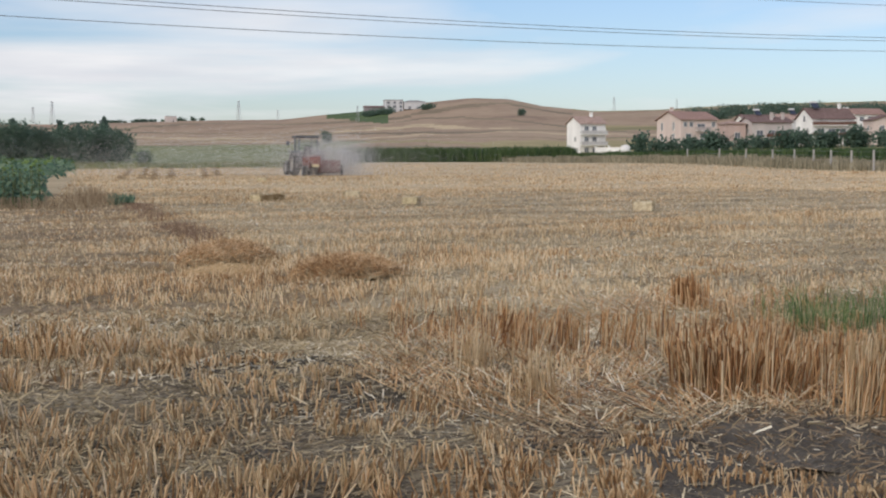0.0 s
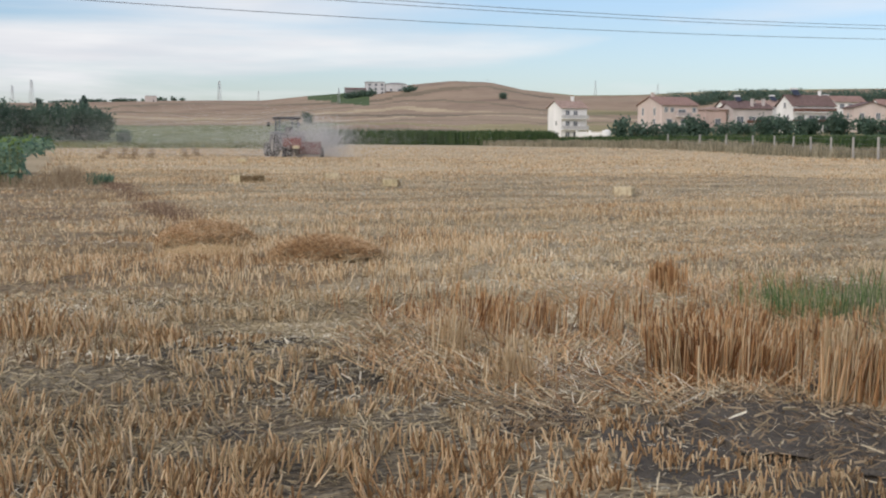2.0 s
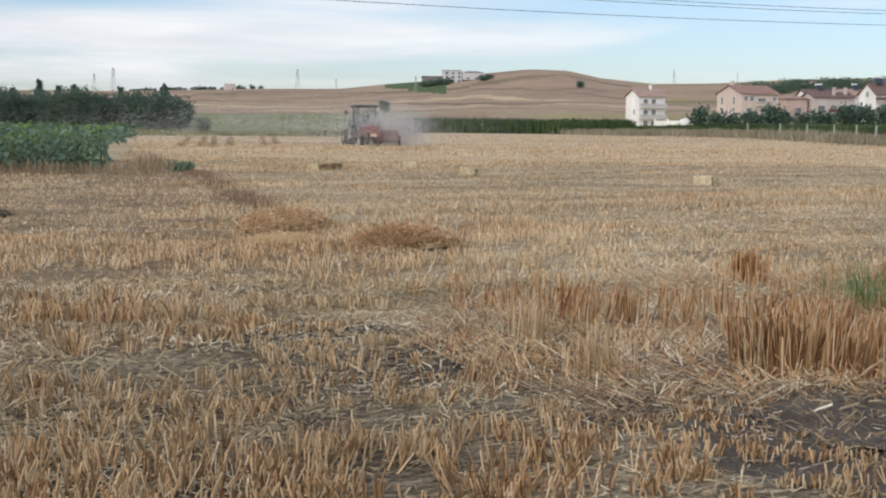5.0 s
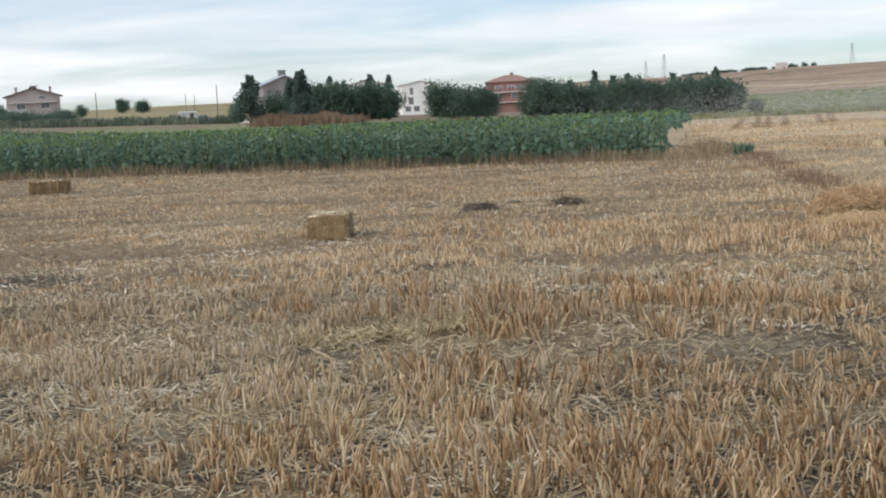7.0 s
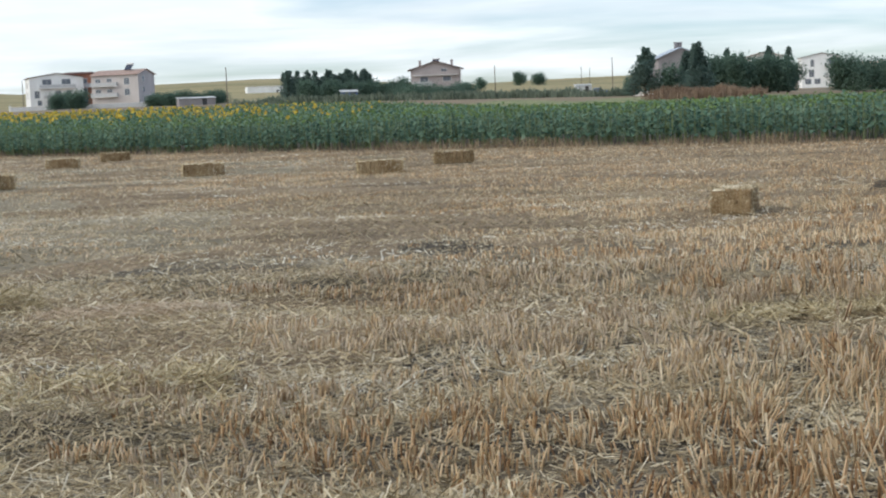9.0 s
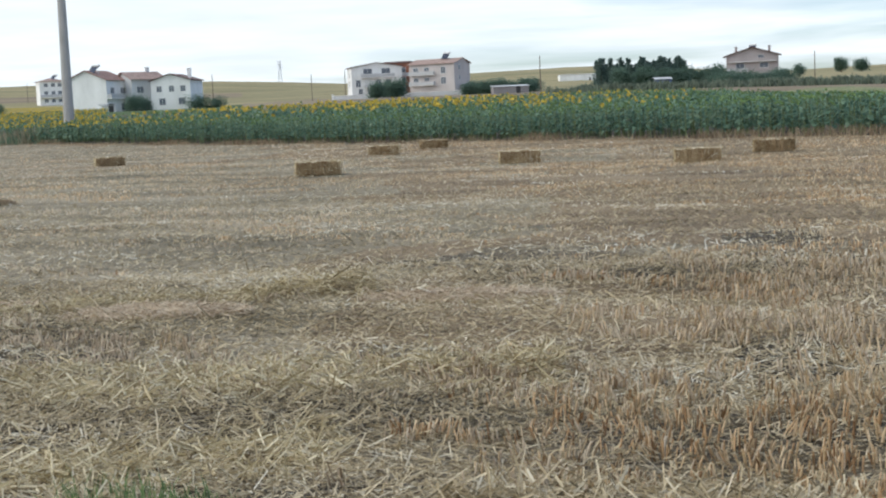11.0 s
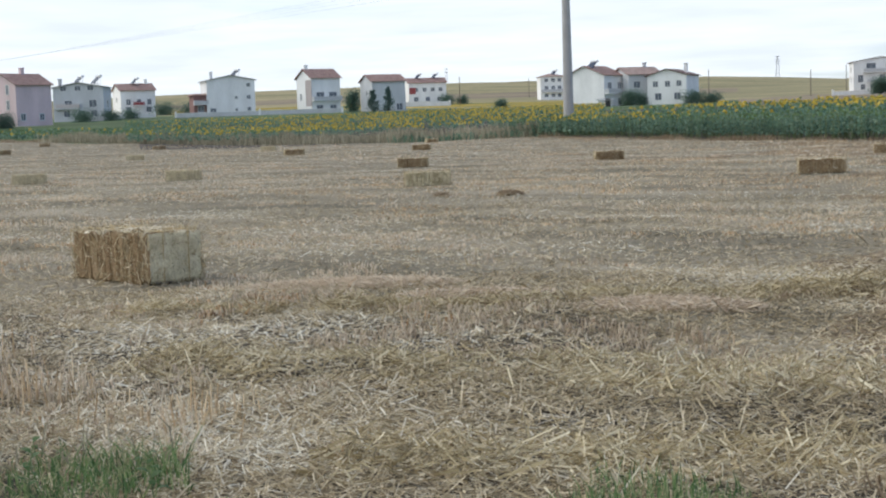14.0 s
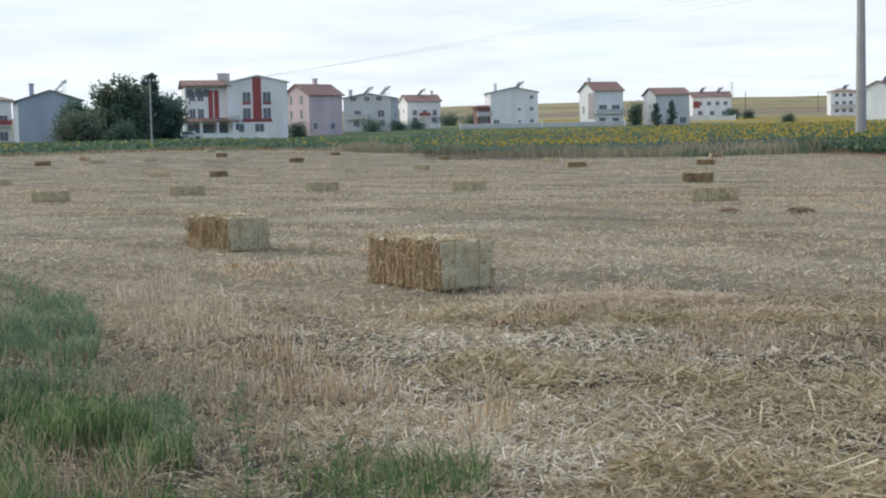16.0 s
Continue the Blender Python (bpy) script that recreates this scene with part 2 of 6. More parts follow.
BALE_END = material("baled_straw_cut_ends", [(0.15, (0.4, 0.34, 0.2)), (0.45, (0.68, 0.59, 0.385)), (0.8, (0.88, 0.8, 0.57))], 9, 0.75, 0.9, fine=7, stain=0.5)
# paler straw: sunlight on the bale tops is put into the colour
BALE_TOP = material("bale_straw_painted_sunlit", [(0.15, (0.56, 0.46, 0.3)), (0.45, (0.8, 0.7, 0.5)), (0.8, (0.94, 0.87, 0.7))], 7, 0.7, 0.9, fine=8, stain=0.4)
ORANGE = material("golden_stubble_straw", [(0.1, (0.27, 0.155, 0.075)), (0.35, (0.54, 0.35, 0.185)), (0.6, (0.75, 0.54, 0.32)), (0.9, (0.92, 0.77, 0.54))], 0.4, 0.55, 0, island=0.85, stain=0.15, thin=0.35)
DUST = material("field_dust", three((0.74, 0.735, 0.74), 0.05), 2, 1.0, 0, thin=0.5)

PLASTER = {}
for tint, rgb in {"white": (0.85, 0.85, 0.85), "cream": (0.66, 0.56, 0.52), "grey": (0.6, 0.61, 0.63), "pink": (0.7, 0.56, 0.57), "salmon": (0.58, 0.45, 0.41),
                  "beige": (0.58, 0.53, 0.515), "redbrown": (0.25, 0.145, 0.135), "bluegrey": (0.43, 0.48, 0.56), "red": (0.34, 0.095, 0.095), "brick": (0.33, 0.15, 0.1),
                  "dusk": (0.3, 0.28, 0.285), "rose": (0.45, 0.4, 0.395), "darkwood": (0.16, 0.09, 0.07)}.items():
    PLASTER[tint] = material(f"{tint}_plaster", three(rgb, 0.12), 0.35, 0.85, 0.15, stretch=(1, 1, 0.35), fine=14, stain=0.2)
TILE = {tint: material(f"{tint}_roof_tiles", three(rgb, 0.25), 1.2, 0.8, 0.5, fine=8) for tint, rgb in {"red": (0.33, 0.215, 0.185), "faded": (0.4, 0.29, 0.25), "dark": (0.19, 0.13, 0.12)}.items()}


def plain(name, rgb, rough=0.5, metal=0.0):
    return material(name, three(rgb, 0.1), 3, rough, 0.05, metal)


GLASS = plain("window_glass", (0.16, 0.18, 0.215), 0.08)
FRAME = plain("white_window_frame", (0.75, 0.75, 0.74), 0.4)
RAIL = plain("pale_railing", (0.55, 0.55, 0.56), 0.4)
STEEL = plain("galvanised_steel", (0.5, 0.51, 0.53), 0.35, 0.7)
PANEL = plain("solar_collector", (0.05, 0.06, 0.09), 0.15)
RUBBER = plain("tyre_rubber", (0.03, 0.03, 0.032), 0.8)
RIM = plain("wheel_rim", (0.42, 0.4, 0.36), 0.5, 0.3)
BLUEGREY = plain("dusty_blue_grey_paint", (0.13, 0.16, 0.21), 0.6)
REDPAINT = plain("dusty_red_paint", (0.27, 0.125, 0.115), 0.7)
DARKMETAL = plain("dark_metal", (0.07, 0.07, 0.075), 0.5, 0.4)
WHITEPAINT = plain("white_paint", (0.75, 0.75, 0.75), 0.35)
BLUEPAINT = plain("blue_paint", (0.14, 0.2, 0.38), 0.35)

# ---- making meshes ----
def part(name, bm, mat, parent=None, label=""):
    me = bpy.data.meshes.new(name)
    bm.to_mesh(me)
    bm.free()
    me.materials.append(mat)
    ob = new(name, me)
    ob.parent = parent
    return tagged(ob, label)


def sheets(name, verts, size, mats, which=None):
    """A mesh of many loose faces of one size (3 or 4 corners), from an array of corners."""
    verts = np.asarray(verts, np.float32).reshape(-1, 3)
    n = len(verts) // size
    me = bpy.data.meshes.new(name)
    me.vertices.add(len(verts))
    me.vertices.foreach_set("co", verts.ravel())
    me.loops.add(len(verts))
    me.loops.foreach_set("vertex_index", np.arange(len(verts), dtype=np.int32))
    me.polygons.add(n)
    me.polygons.foreach_set("loop_start", np.arange(0, len(verts), size, dtype=np.int32))
    for m in mats if isinstance(mats, (list, tuple)) else [mats]:
        me.materials.append(m)
    if which is not None:
        me.polygons.foreach_set("material_index", np.asarray(which, np.int32))
    me.update(calc_edges=True)
    return me


def mesh(name, verts, faces, mats, which=None, smooth=False):
    me = bpy.data.meshes.new(name)
    me.from_pydata([tuple(v) for v in verts], [], [tuple(f) for f in faces])
    for m in mats if isinstance(mats, (list, tuple)) else [mats]:
        me.materials.append(m)
    if which is not None:
        me.polygons.foreach_set("material_index", np.asarray(which, np.int32))
    if smooth:
        me.polygons.foreach_set("use_smooth", np.ones(len(faces), bool))
    return me


def add_box(bm, size, at=(0, 0, 0), turn=0.0, bevel=0.0, tilt=0.0):
    m = Matrix.Translation(at) @ Matrix.Rotation(turn, 4, "Z") @ Matrix.Rotation(tilt, 4, "X") @ Matrix.Diagonal((*size, 1))
    made = bmesh.ops.create_cube(bm, size=1, matrix=m)["verts"]
    if bevel:
        edges = {e for v in made for e in v.link_edges}
        bmesh.ops.bevel(bm, geom=list(edges), offset=bevel, segments=1, affect="EDGES")
    return bm


def box(size, at=(0, 0, 0), turn=0.0, bevel=0.0, tilt=0.0):
    return add_box(bmesh.new(), size, at, turn, bevel, tilt)


def add_rod(bm, a, b, r1, r2=None, sides=8):
    a, b = Vector(a), Vector(b)
    m = Matrix.Translation((a + b) / 2) @ (b - a).to_track_quat("Z", "Y").to_matrix().to_4x4()
    bmesh.ops.create_cone(bm, cap_ends=True, segments=sides, radius1=r1, radius2=r1 if r2 is None else r2, depth=(b - a).length, matrix=m)
    return bm


def rod(a, b, r1, r2=None, sides=8):
    return add_rod(bmesh.new(), a, b, r1, r2, sides)


def thing(name, at, turn, label, category, group="", kind=""):
    ob = new(name)
    ob.empty_display_size = 0.5
    ob.matrix_basis = Matrix.Translation(at) @ Matrix.Rotation(turn, 4, "Z")
    return tagged(ob, label, category, group, kind)


rng = np.random.default_rng(7)


def smooth_noise(x, y, size, seed):
    """Value noise of about -1 to 1 at a given size in metres."""
    x, y = np.asarray(x, float) / size, np.asarray(y, float) / size
    i, j = np.floor(x).astype(np.int64), np.floor(y).astype(np.int64)
    u, v = x - i, y - j
    u, v = u * u * (3 - 2 * u), v * v * (3 - 2 * v)

    def at(a, b):
        h = (a * 374761393 + b * 668265263 + seed * 974711) & 0x7FFFFFFF
        h = ((h ^ (h >> 13)) * 1274126177) & 0x7FFFFFFF
        return ((h ^ (h >> 16)) & 0xFFFF) / 32767.5 - 1

    return (at(i, j) * (1 - u) + at(i + 1, j) * u) * (1 - v) + (at(i, j + 1) * (1 - u) + at(i + 1, j + 1) * u) * v


# ---- the lie of the land ----
# How high the ground stands, as the angle from the eye, for bearings to the left of +y: the field, the village, the slopes, the skyline.
LAND = (
    (130, ((-180, -0.57), (-20, -0.57), (-10, -0.5), (0, -0.46), (5, -0.3), (9, -0.17), (26, -0.14), (31, -0.35), (36, -0.54), (44, -0.54), (50, -0.38), (55, -0.2), (65, -0.2), (80, -0.57), (180, -0.57))),
    (175, ((-180, -0.42), (-60, -0.3), (-50, -0.25), (-42, -0.3), (-20, -0.3), (-10, -0.08), (0, 0.1), (10, 0.17), (26, 0.17), (35, 0.02), (41, -0.26), (48, -0.12), (55, 0.1), (63, -0.02), (80, -0.3), (180, -0.42))),
    (255, ((-180, -0.3), (-60, 0.15), (-50, 0.1), (-40, -0.2), (-20, -0.18), (-10, 0.12), (0, 0.32), (10, 0.42), (24, 0.42), (35, 0.42), (45, 0.42), (54, 0.45), (63, 0.45), (80, 0.2), (180, -0.3))),
    (420, ((-180, 0.3), (-60, 0.5), (-52, 0.48), (-45, 0.4), (-40, 0.2), (-30, 0.15), (-20, 0.15), (-10, 0.27), (0, 0.5), (5, 0.65), (18, 0.66), (28, 0.58), (40, 0.76), (50, 0.75), (60, 0.6), (80, 0.4), (180, 0.3))),
    (900, ((-180, 0.6), (-60, 1.15), (-45, 0.95), (-38, 1.05), (-32, 1.0), (-28, 0.75), (-20, 0.6), (-10, 0.6), (5, 0.85), (18, 1.0), (30, 1.15), (40, 1.2), (60, 1.0), (80, 0.8), (180, 0.6))),
    (1700, ((-180, 1.0), (-60, 2.0), (-51.8, 1.97), (-46.2, 1.87), (-43.4, 1.76), (-40.8, 1.72), (-38.8, 1.9), (-37.5, 2.16), (-36, 2.2), (-34, 2.02), (-32, 1.74), (-30.4, 1.6), (-28.7, 1.41),
            (-25, 1.37), (-20, 1.25), (-10, 1.1), (-3.4, 1.04), (2.8, 0.95), (5.4, 1.1), (9.8, 1.45), (11.2, 1.48), (14.8, 1.42), (20, 1.19), (25, 1.46), (32, 1.57), (41, 1.55), (55, 1.3), (75, 1.2), (180, 1.0))),
    (2600, ((-180, 0.5), (0, 0.5), (180, 0.5))),
    (4800, ((-180, 0.2), (0, 0.2), (180, 0.2))),
)


def land(x, y):
    """The height of the ground."""
    x, y = np.asarray(x, float), np.asarray(y, float)
    r, b = np.hypot(x, y), np.degrees(np.arctan2(-x, y))
    rings = [np.zeros_like(r), np.zeros_like(r)] + [EYE + d * np.tan(np.radians(np.interp(b, *zip(*t)))) for d, t in LAND]
    at = [0, 75] + [d for d, _ in LAND]
    z = np.zeros_like(r)
    for (d0, z0), (d1, z1) in zip(zip(at, rings), zip(at[1:], rings[1:])):
        k = np.clip((r - d0) / (d1 - d0), 0, 1)
        k = k * k * (3 - 2 * k) if d0 in (75, 900) else k
        z = np.where((r >= d0) & (r <= d1), z0 + (z1 - z0) * k, z)
    near = np.clip(1 - r / 70, 0, 1)
    return z + near * (0.035 * smooth_noise(x, y, 1.3, 3) + 0.02 * smooth_noise(x, y, 0.45, 5)) + np.clip((r - 300) / 600, 0, 1) * 1.2 * smooth_noise(x, y, 120, 9)


def lift(x, y):
    return float(land(x, y))


def polar(bearing, r):
    return -math.sin(radians(bearing)) * r, math.cos(radians(bearing)) * r


# sunflower field: a corner near the camera and a front edge that runs away to the left
CORNER, FRONT, DEEP, RIGHT = Vector((13.3, 37.2)), Vector((-0.797, 0.604)), Vector((0.604, 0.797)), Vector((0.37, 0.929))


def in_sunflowers(x, y):
    s, d = (x - CORNER.x) * FRONT.x + (y - CORNER.y) * FRONT.y, (x - CORNER.x) * DEEP.x + (y - CORNER.y) * DEEP.y
    right = (x - CORNER.x) * RIGHT.y - (y - CORNER.y) * RIGHT.x
    b = np.degrees(np.arctan2(-x, y))
    return (d > 0) & (right < 0) & (s < 96) & (d < 60 + 50 * np.clip((b - 3) / 12, 0, 1))


def inside(x, y, poly):
    hit = np.zeros(x.shape, bool)
    for (x0, y0), (x1, y1) in zip(poly, poly[1:] + poly[:1]):
        hit ^= ((y0 > y) != (y1 > y)) & (x < (x1 - x0) * (y - y0) / (y1 - y0 + 1e-9) + x0)
    return hit


# clumps of uncut straw at the headland: outline, height, straws
TALL_CLUMPS = (
    ([(5.66, 5.95), (5.97, 5.42), (6.3, 5.62), (5.98, 6.2)], 0.29, 210),
    ([(5.8, 4.85), (6.3, 4.3), (6.75, 4.55), (6.2, 5.15)], 0.3, 230),
    ([(6.3, 6.3), (6.8, 5.7), (7.7, 6.4), (7.2, 7.0)], 0.22, 180),
    ([(6.0, 8.3), (6.15, 7.35), (6.9, 7.7), (7.0, 8.9)], 0.25, 120),
    ([(6.4, 7.1), (6.9, 6.65), (8.2, 7.5), (7.6, 8.6), (6.9, 7.9)], 0.18, 120),
    ([(7.0, 5.9), (8.0, 5.0), (12.5, 8.6), (9.3, 10.4), (8.2, 8.2)], 0.13, 330),
    ([(5.6, 9.3), (6.3, 8.6), (7.6, 9.6), (6.8, 10.6)], 0.15, 110),
)
TALL_PATCH = [(6.5, 8.6), (6.0, 6.5), (5.6, 5.2), (9, 3.0), (13, 9.0), (9.5, 10.4), (7.9, 9.9)]
GRASS_PATCH = [(-3.0, 3.2), (-4.4, 3.95), (-5.6, 4.15), (-7.2, 4.35), (-9.0, 5.3), (-12.2, 6.6), (-17, 7.2), (-15, 2.0), (-6, 1.0)]
SOIL_PATCH = [(4.6, 5.3), (5.3, 5.0), (5.9, 4.4), (8, 2.5), (5, 2), (4.1, 4.4)]


def ground_kind(x, y):
    r, b = np.hypot(x, y), np.degrees(np.arctan2(-x, y))
    k = np.full(r.shape, 1)  # far stubble
    k = np.where(r < 58 + 9 * smooth_noise(x, y, 5, 91) + 5 * smooth_noise(x, y, 1.6, 92), 0, k)  # strewn soil
    k = np.where((k == 0) & (r > np.where((b < -15) | (b > 6), 10, 13) + 5 * smooth_noise(x, y, 3, 94) + 3 * smooth_noise(x, y, 0.9, 95)), 8, k)  # matted with straw
    # left of the raked ridge the ground is brown, and grey farther round
    edge = x - 9.0 - (y - 18.0) * 0.36 + 1.2 * smooth_noise(x, y, 2.5, 97)
    k = np.where((k == 8) & (edge < 0) | (k == 1) & (b > -19) & (r < 100), 10, k)
    turn = b + 9 * smooth_noise(x, y, 6, 98) + 5 * smooth_noise(x, y, 1.7, 99)
    k = np.where((k == 10) & (turn > 14 + 10 * (r > 45)) | (k == 1) & (turn > 24), 11, k)
    k = np.where(inside(x, y, GRASS_PATCH) & (smooth_noise(x, y, 0.7, 96) > -0.3), 2, k)
    k = np.where(inside(x, y, SOIL_PATCH) & (smooth_noise(x, y, 0.5, 93) > -0.45), 2, k)
    k = np.where(in_sunflowers(x, y) & in_sunflowers(x + 2.4, y - 0.8), 2, k)
    wob = r + 12 * np.sin(b * 1.7) + 8 * np.sin(b * 4.1)
    right = b < -19
    k = np.where(right & (wob > 262), 6, k)
    k = np.where(right & (wob > 330), 4, k)
    k = np.where(right & (wob > 480), 3, k)
    for near, far, sort in ((500, 530, 5), (560, 600, 4), (640, 665, 5), (730, 760, 1), (800, 850, 5), (930, 950, 4), (1010, 1060, 1), (1150, 1180, 5), (1320, 1370, 5)):
        wide = wob * (1 + 0.05 * np.sin(b * 0.55 + far))
        k = np.where(right & (wide > near) & (wide < far), sort, k)
    k = np.where(right & (b < -36.5) & (wob > 420) & (wob < 560), 4, k)
    k = np.where((b > -32.8) & (b < -30.5) & (r > 1400 + (b + 30.7) * 110 + 8 * np.sin(b * 7)) & (r < 1640), 6, k)
    k = np.where((b > -38.3) & (b < -35.2) & (r > 1560 + 60 * np.abs(b + 36.8)), 5, k)
    k = np.where((b < -40) & (r > 1000), 4, k)
    k = np.where((b < -40) & (r > 1150) & (r < 1500), 3, k)
    k = np.where((b > -31.5 + 0.4 * np.sin(r / 20)) & (b < -19) & (r > 158 + 5 * np.sin(b * 2.3)) & (wob < 640), 9, k)
    mid = (b >= -19) & (b < 24)
    k = np.where(mid & (r > 100) & ~in_sunflowers(x, y), 5, k)
    k = np.where(mid & (r > 100) & (r < 215 + 20 * np.sin(b * 1.3)) & ~in_sunflowers(x, y), 9, k)
    k = np.where(mid & (b > -7) & (wob > 440), 4, k)
    k = np.where(mid & (b <= -7) & (wob > 480), 3, k)
    left = b >= 24
    k = np.where(left & (r > 165 + 12 * np.sin(b)), 6, k)
    k = np.where(left & (b < 47) & (r > 118) & (r < 240), 2, k)
    k = np.where(left & (wob > 400), 4, k)
    k = np.where(left & (b > 30) & (b < 46) & (r > 430) & (r < 520), 7, k)
    k = np.where(left & (wob > 620), 5, k)
    k = np.where(left & (wob > 900), 4, k)
    return np.where((np.abs(b) > 85) & (r > 120), 4, k)


bearings = np.radians(np.concatenate([np.arange(-180, -64, 3.0), np.arange(-64, 72, 0.3), np.arange(72, 180, 3.0)]))
radii = np.concatenate([np.linspace(0.6, 4, 8), np.arange(4.4, 16, 0.16), np.geomspace(16, 250, 75), np.geomspace(256, 1700, 140), np.geomspace(1800, 4800, 14)])
bb, rr = np.meshgrid(bearings, radii, indexing="ij")
gx, gy = -np.sin(bb) * rr, np.cos(bb) * rr
gv = np.stack([gx, gy, land(gx, gy)], -1)
nb, nr = bb.shape
ii, jj = np.meshgrid(np.arange(nb), np.arange(nr - 1), indexing="ij")
i2 = (ii + 1) % nb
quads = np.stack([ii * nr + jj, i2 * nr + jj, i2 * nr + jj + 1, ii * nr + jj + 1], -1).reshape(-1, 4)
centre = gv.reshape(-1, 3)[quads].mean(1)
verts = np.concatenate([gv.reshape(-1, 3), [[0, 0, 0]]])
tips = [(nb * nr, ((i + 1) % nb) * nr, i * nr) for i in range(nb)]
me = mesh("ground", verts, [*quads.tolist(), *tips], [SOIL, FAR_STUBBLE, EARTH, PLOUGHED, PASTURE, FALLOW, GREENFIELD, BLOOMFIELD, STREWN, MEADOW, BROWNED, GREYED],
          np.concatenate([ground_kind(centre[:, 0], centre[:, 1]), np.zeros(nb, int)]), True)
tagged(new("ground", me), "harvested wheat field with straw-strewn soil and rolling farmland beyond", "ground", kind="structure")


# ---- straw and blades ----
def blades(x, y, z, height, width, lean, spin, bend=0.0, taper=0.8, way=None):
    """Flat upright blades, one quad each: foot, height, width, lean (sideways part of the height), turn."""
    n = len(x)
    way = rng.uniform(0, 2 * np.pi, n) if way is None else way
    foot = np.stack([x, y, z], -1)
    top = foot + np.stack([np.cos(way) * lean * height, np.sin(way) * lean * height, height * np.sqrt(np.clip(1 - lean**2, 0.02, 1))], -1)
    across = np.stack([np.cos(spin), np.sin(spin), 0 * spin], -1) * (width / 2)[:, None]
    return np.stack([foot - across, foot + across, top + across * taper, top - across * taper], 1)


def prisms(x, y, z, height, width, lean, way=None):
    """Upright straws with three sides."""
    n = len(x)
    way = rng.uniform(0, 2 * np.pi, n) if way is None else way
    spin = rng.uniform(0, 2 * np.pi, n)
    foot = np.stack([x, y, z], -1)
    top = foot + np.stack([np.cos(way) * lean * height, np.sin(way) * lean * height, height], -1)
    ring = [np.stack([np.cos(spin + k * 2.094), np.sin(spin + k * 2.094), 0 * spin], -1) * (width / 1.8)[:, None] for k in range(3)]
    v = np.stack([foot + ring[0], foot + ring[1], foot + ring[2], top + ring[0] * 0.85, top + ring[1] * 0.85, top + ring[2] * 0.85], 1)
    return v


def prism_mesh(name, v, mats, which=None):
    n = len(v)
    idx = np.array([[0, 1, 4, 3], [1, 2, 5, 4], [2, 0, 3, 5]])
    faces = (np.arange(n)[:, None, None] * 6 + idx).reshape(-1, 4).astype(np.int32)
    me = bpy.data.meshes.new(name)
    me.vertices.add(n * 6)
    me.vertices.foreach_set("co", v.astype(np.float32).ravel())
    me.loops.add(len(faces) * 4)
    me.loops.foreach_set("vertex_index", faces.ravel())
    me.polygons.add(len(faces))
    me.polygons.foreach_set("loop_start", np.arange(0, len(faces) * 4, 4, dtype=np.int32))
    for m in mats:
        me.materials.append(m)
    if which is not None:
        me.polygons.foreach_set("material_index", np.repeat(which, 3).astype(np.int32))
    me.update(calc_edges=True)
    return me


def scatter(r0, r1, per_m2, b0=-58, b1=68):
    n = int(0.5 * (r1**2 - r0**2) * radians(b1 - b0) * per_m2)
    r = np.sqrt(rng.uniform(r0**2, r1**2, n))
    b = np.radians(rng.uniform(b0, b1, n))
    return -np.sin(b) * r, np.cos(b) * r


def standing(x, y):
    """How much of the stubble stands: 0 bare or flattened, 1 thick."""
    r, b = np.hypot(x, y), np.degrees(np.arctan2(-x, y))
    # stands in ragged strips along the drills, with flattened ground between
    across, along_ = x * 0.31 + y * 0.95, x * 0.95 - y * 0.31
    s = 0.5 + 0.7 * smooth_noise(x, y, 2.2, 11) + 0.9 * smooth_noise(x, y, 0.33, 12) + 0.95 * smooth_noise(along_ * 0.3, across, 0.55, 13)
    s = 0.45 + (s - 0.45) * 1.5 + 0.8 * smooth_noise(along_ * 0.35, across, 1.25, 14)
    # the balers' wheels have pressed down a lane across the left
    lane = np.clip((b - 2) / 12, 0, 1) * (r > 8.8) * (r < 15 - np.clip((b - 25) / 3, 0, 4)) + np.clip((b - 17) / 8, 0, 1) * (r <= 7.6) + np.clip((b - 2) / 5, 0, 1) * (r < 5.2)
    s = s - 0.7 * np.clip(lane, 0, 1) + 0.65 * np.clip((24 - b) / 8, 0, 1) * np.clip((b + 6) / 8, 0, 1) * (r > 5.3) * (r < 9.5) - 0.45 * np.clip((b + 9) / 9, 0, 1) * (r < 30)
    s = np.where((b < 4) & (r > 12), s * 0.45 + 0.5, s)
    # drills that run away from the eye in front of the sunflower corner
    drill = np.sin((x * 0.975 - y * 0.222) * 17.5)
    s = np.where((b > -16.5) & (b < -8) & (r > 14) & (r < 36), s * 0.3 + 0.45 * drill + 0.55, s)
    s = np.where(inside(x, y, SOIL_PATCH), s - 0.3, s)
    return np.where(inside(x, y, GRASS_PATCH), s - 0.6, s) * ~in_sunflowers(x, y)


def rows_of_drills(x, y, gap):
    """Draw the feet of the stubble together into drilled rows."""
    across = x * 0.31 + y * 0.95
    line = np.round(across / gap) * gap + rng.normal(0, 0.02, len(x))
    return x + (line - across) * 0.31, y + (line - across) * 0.95


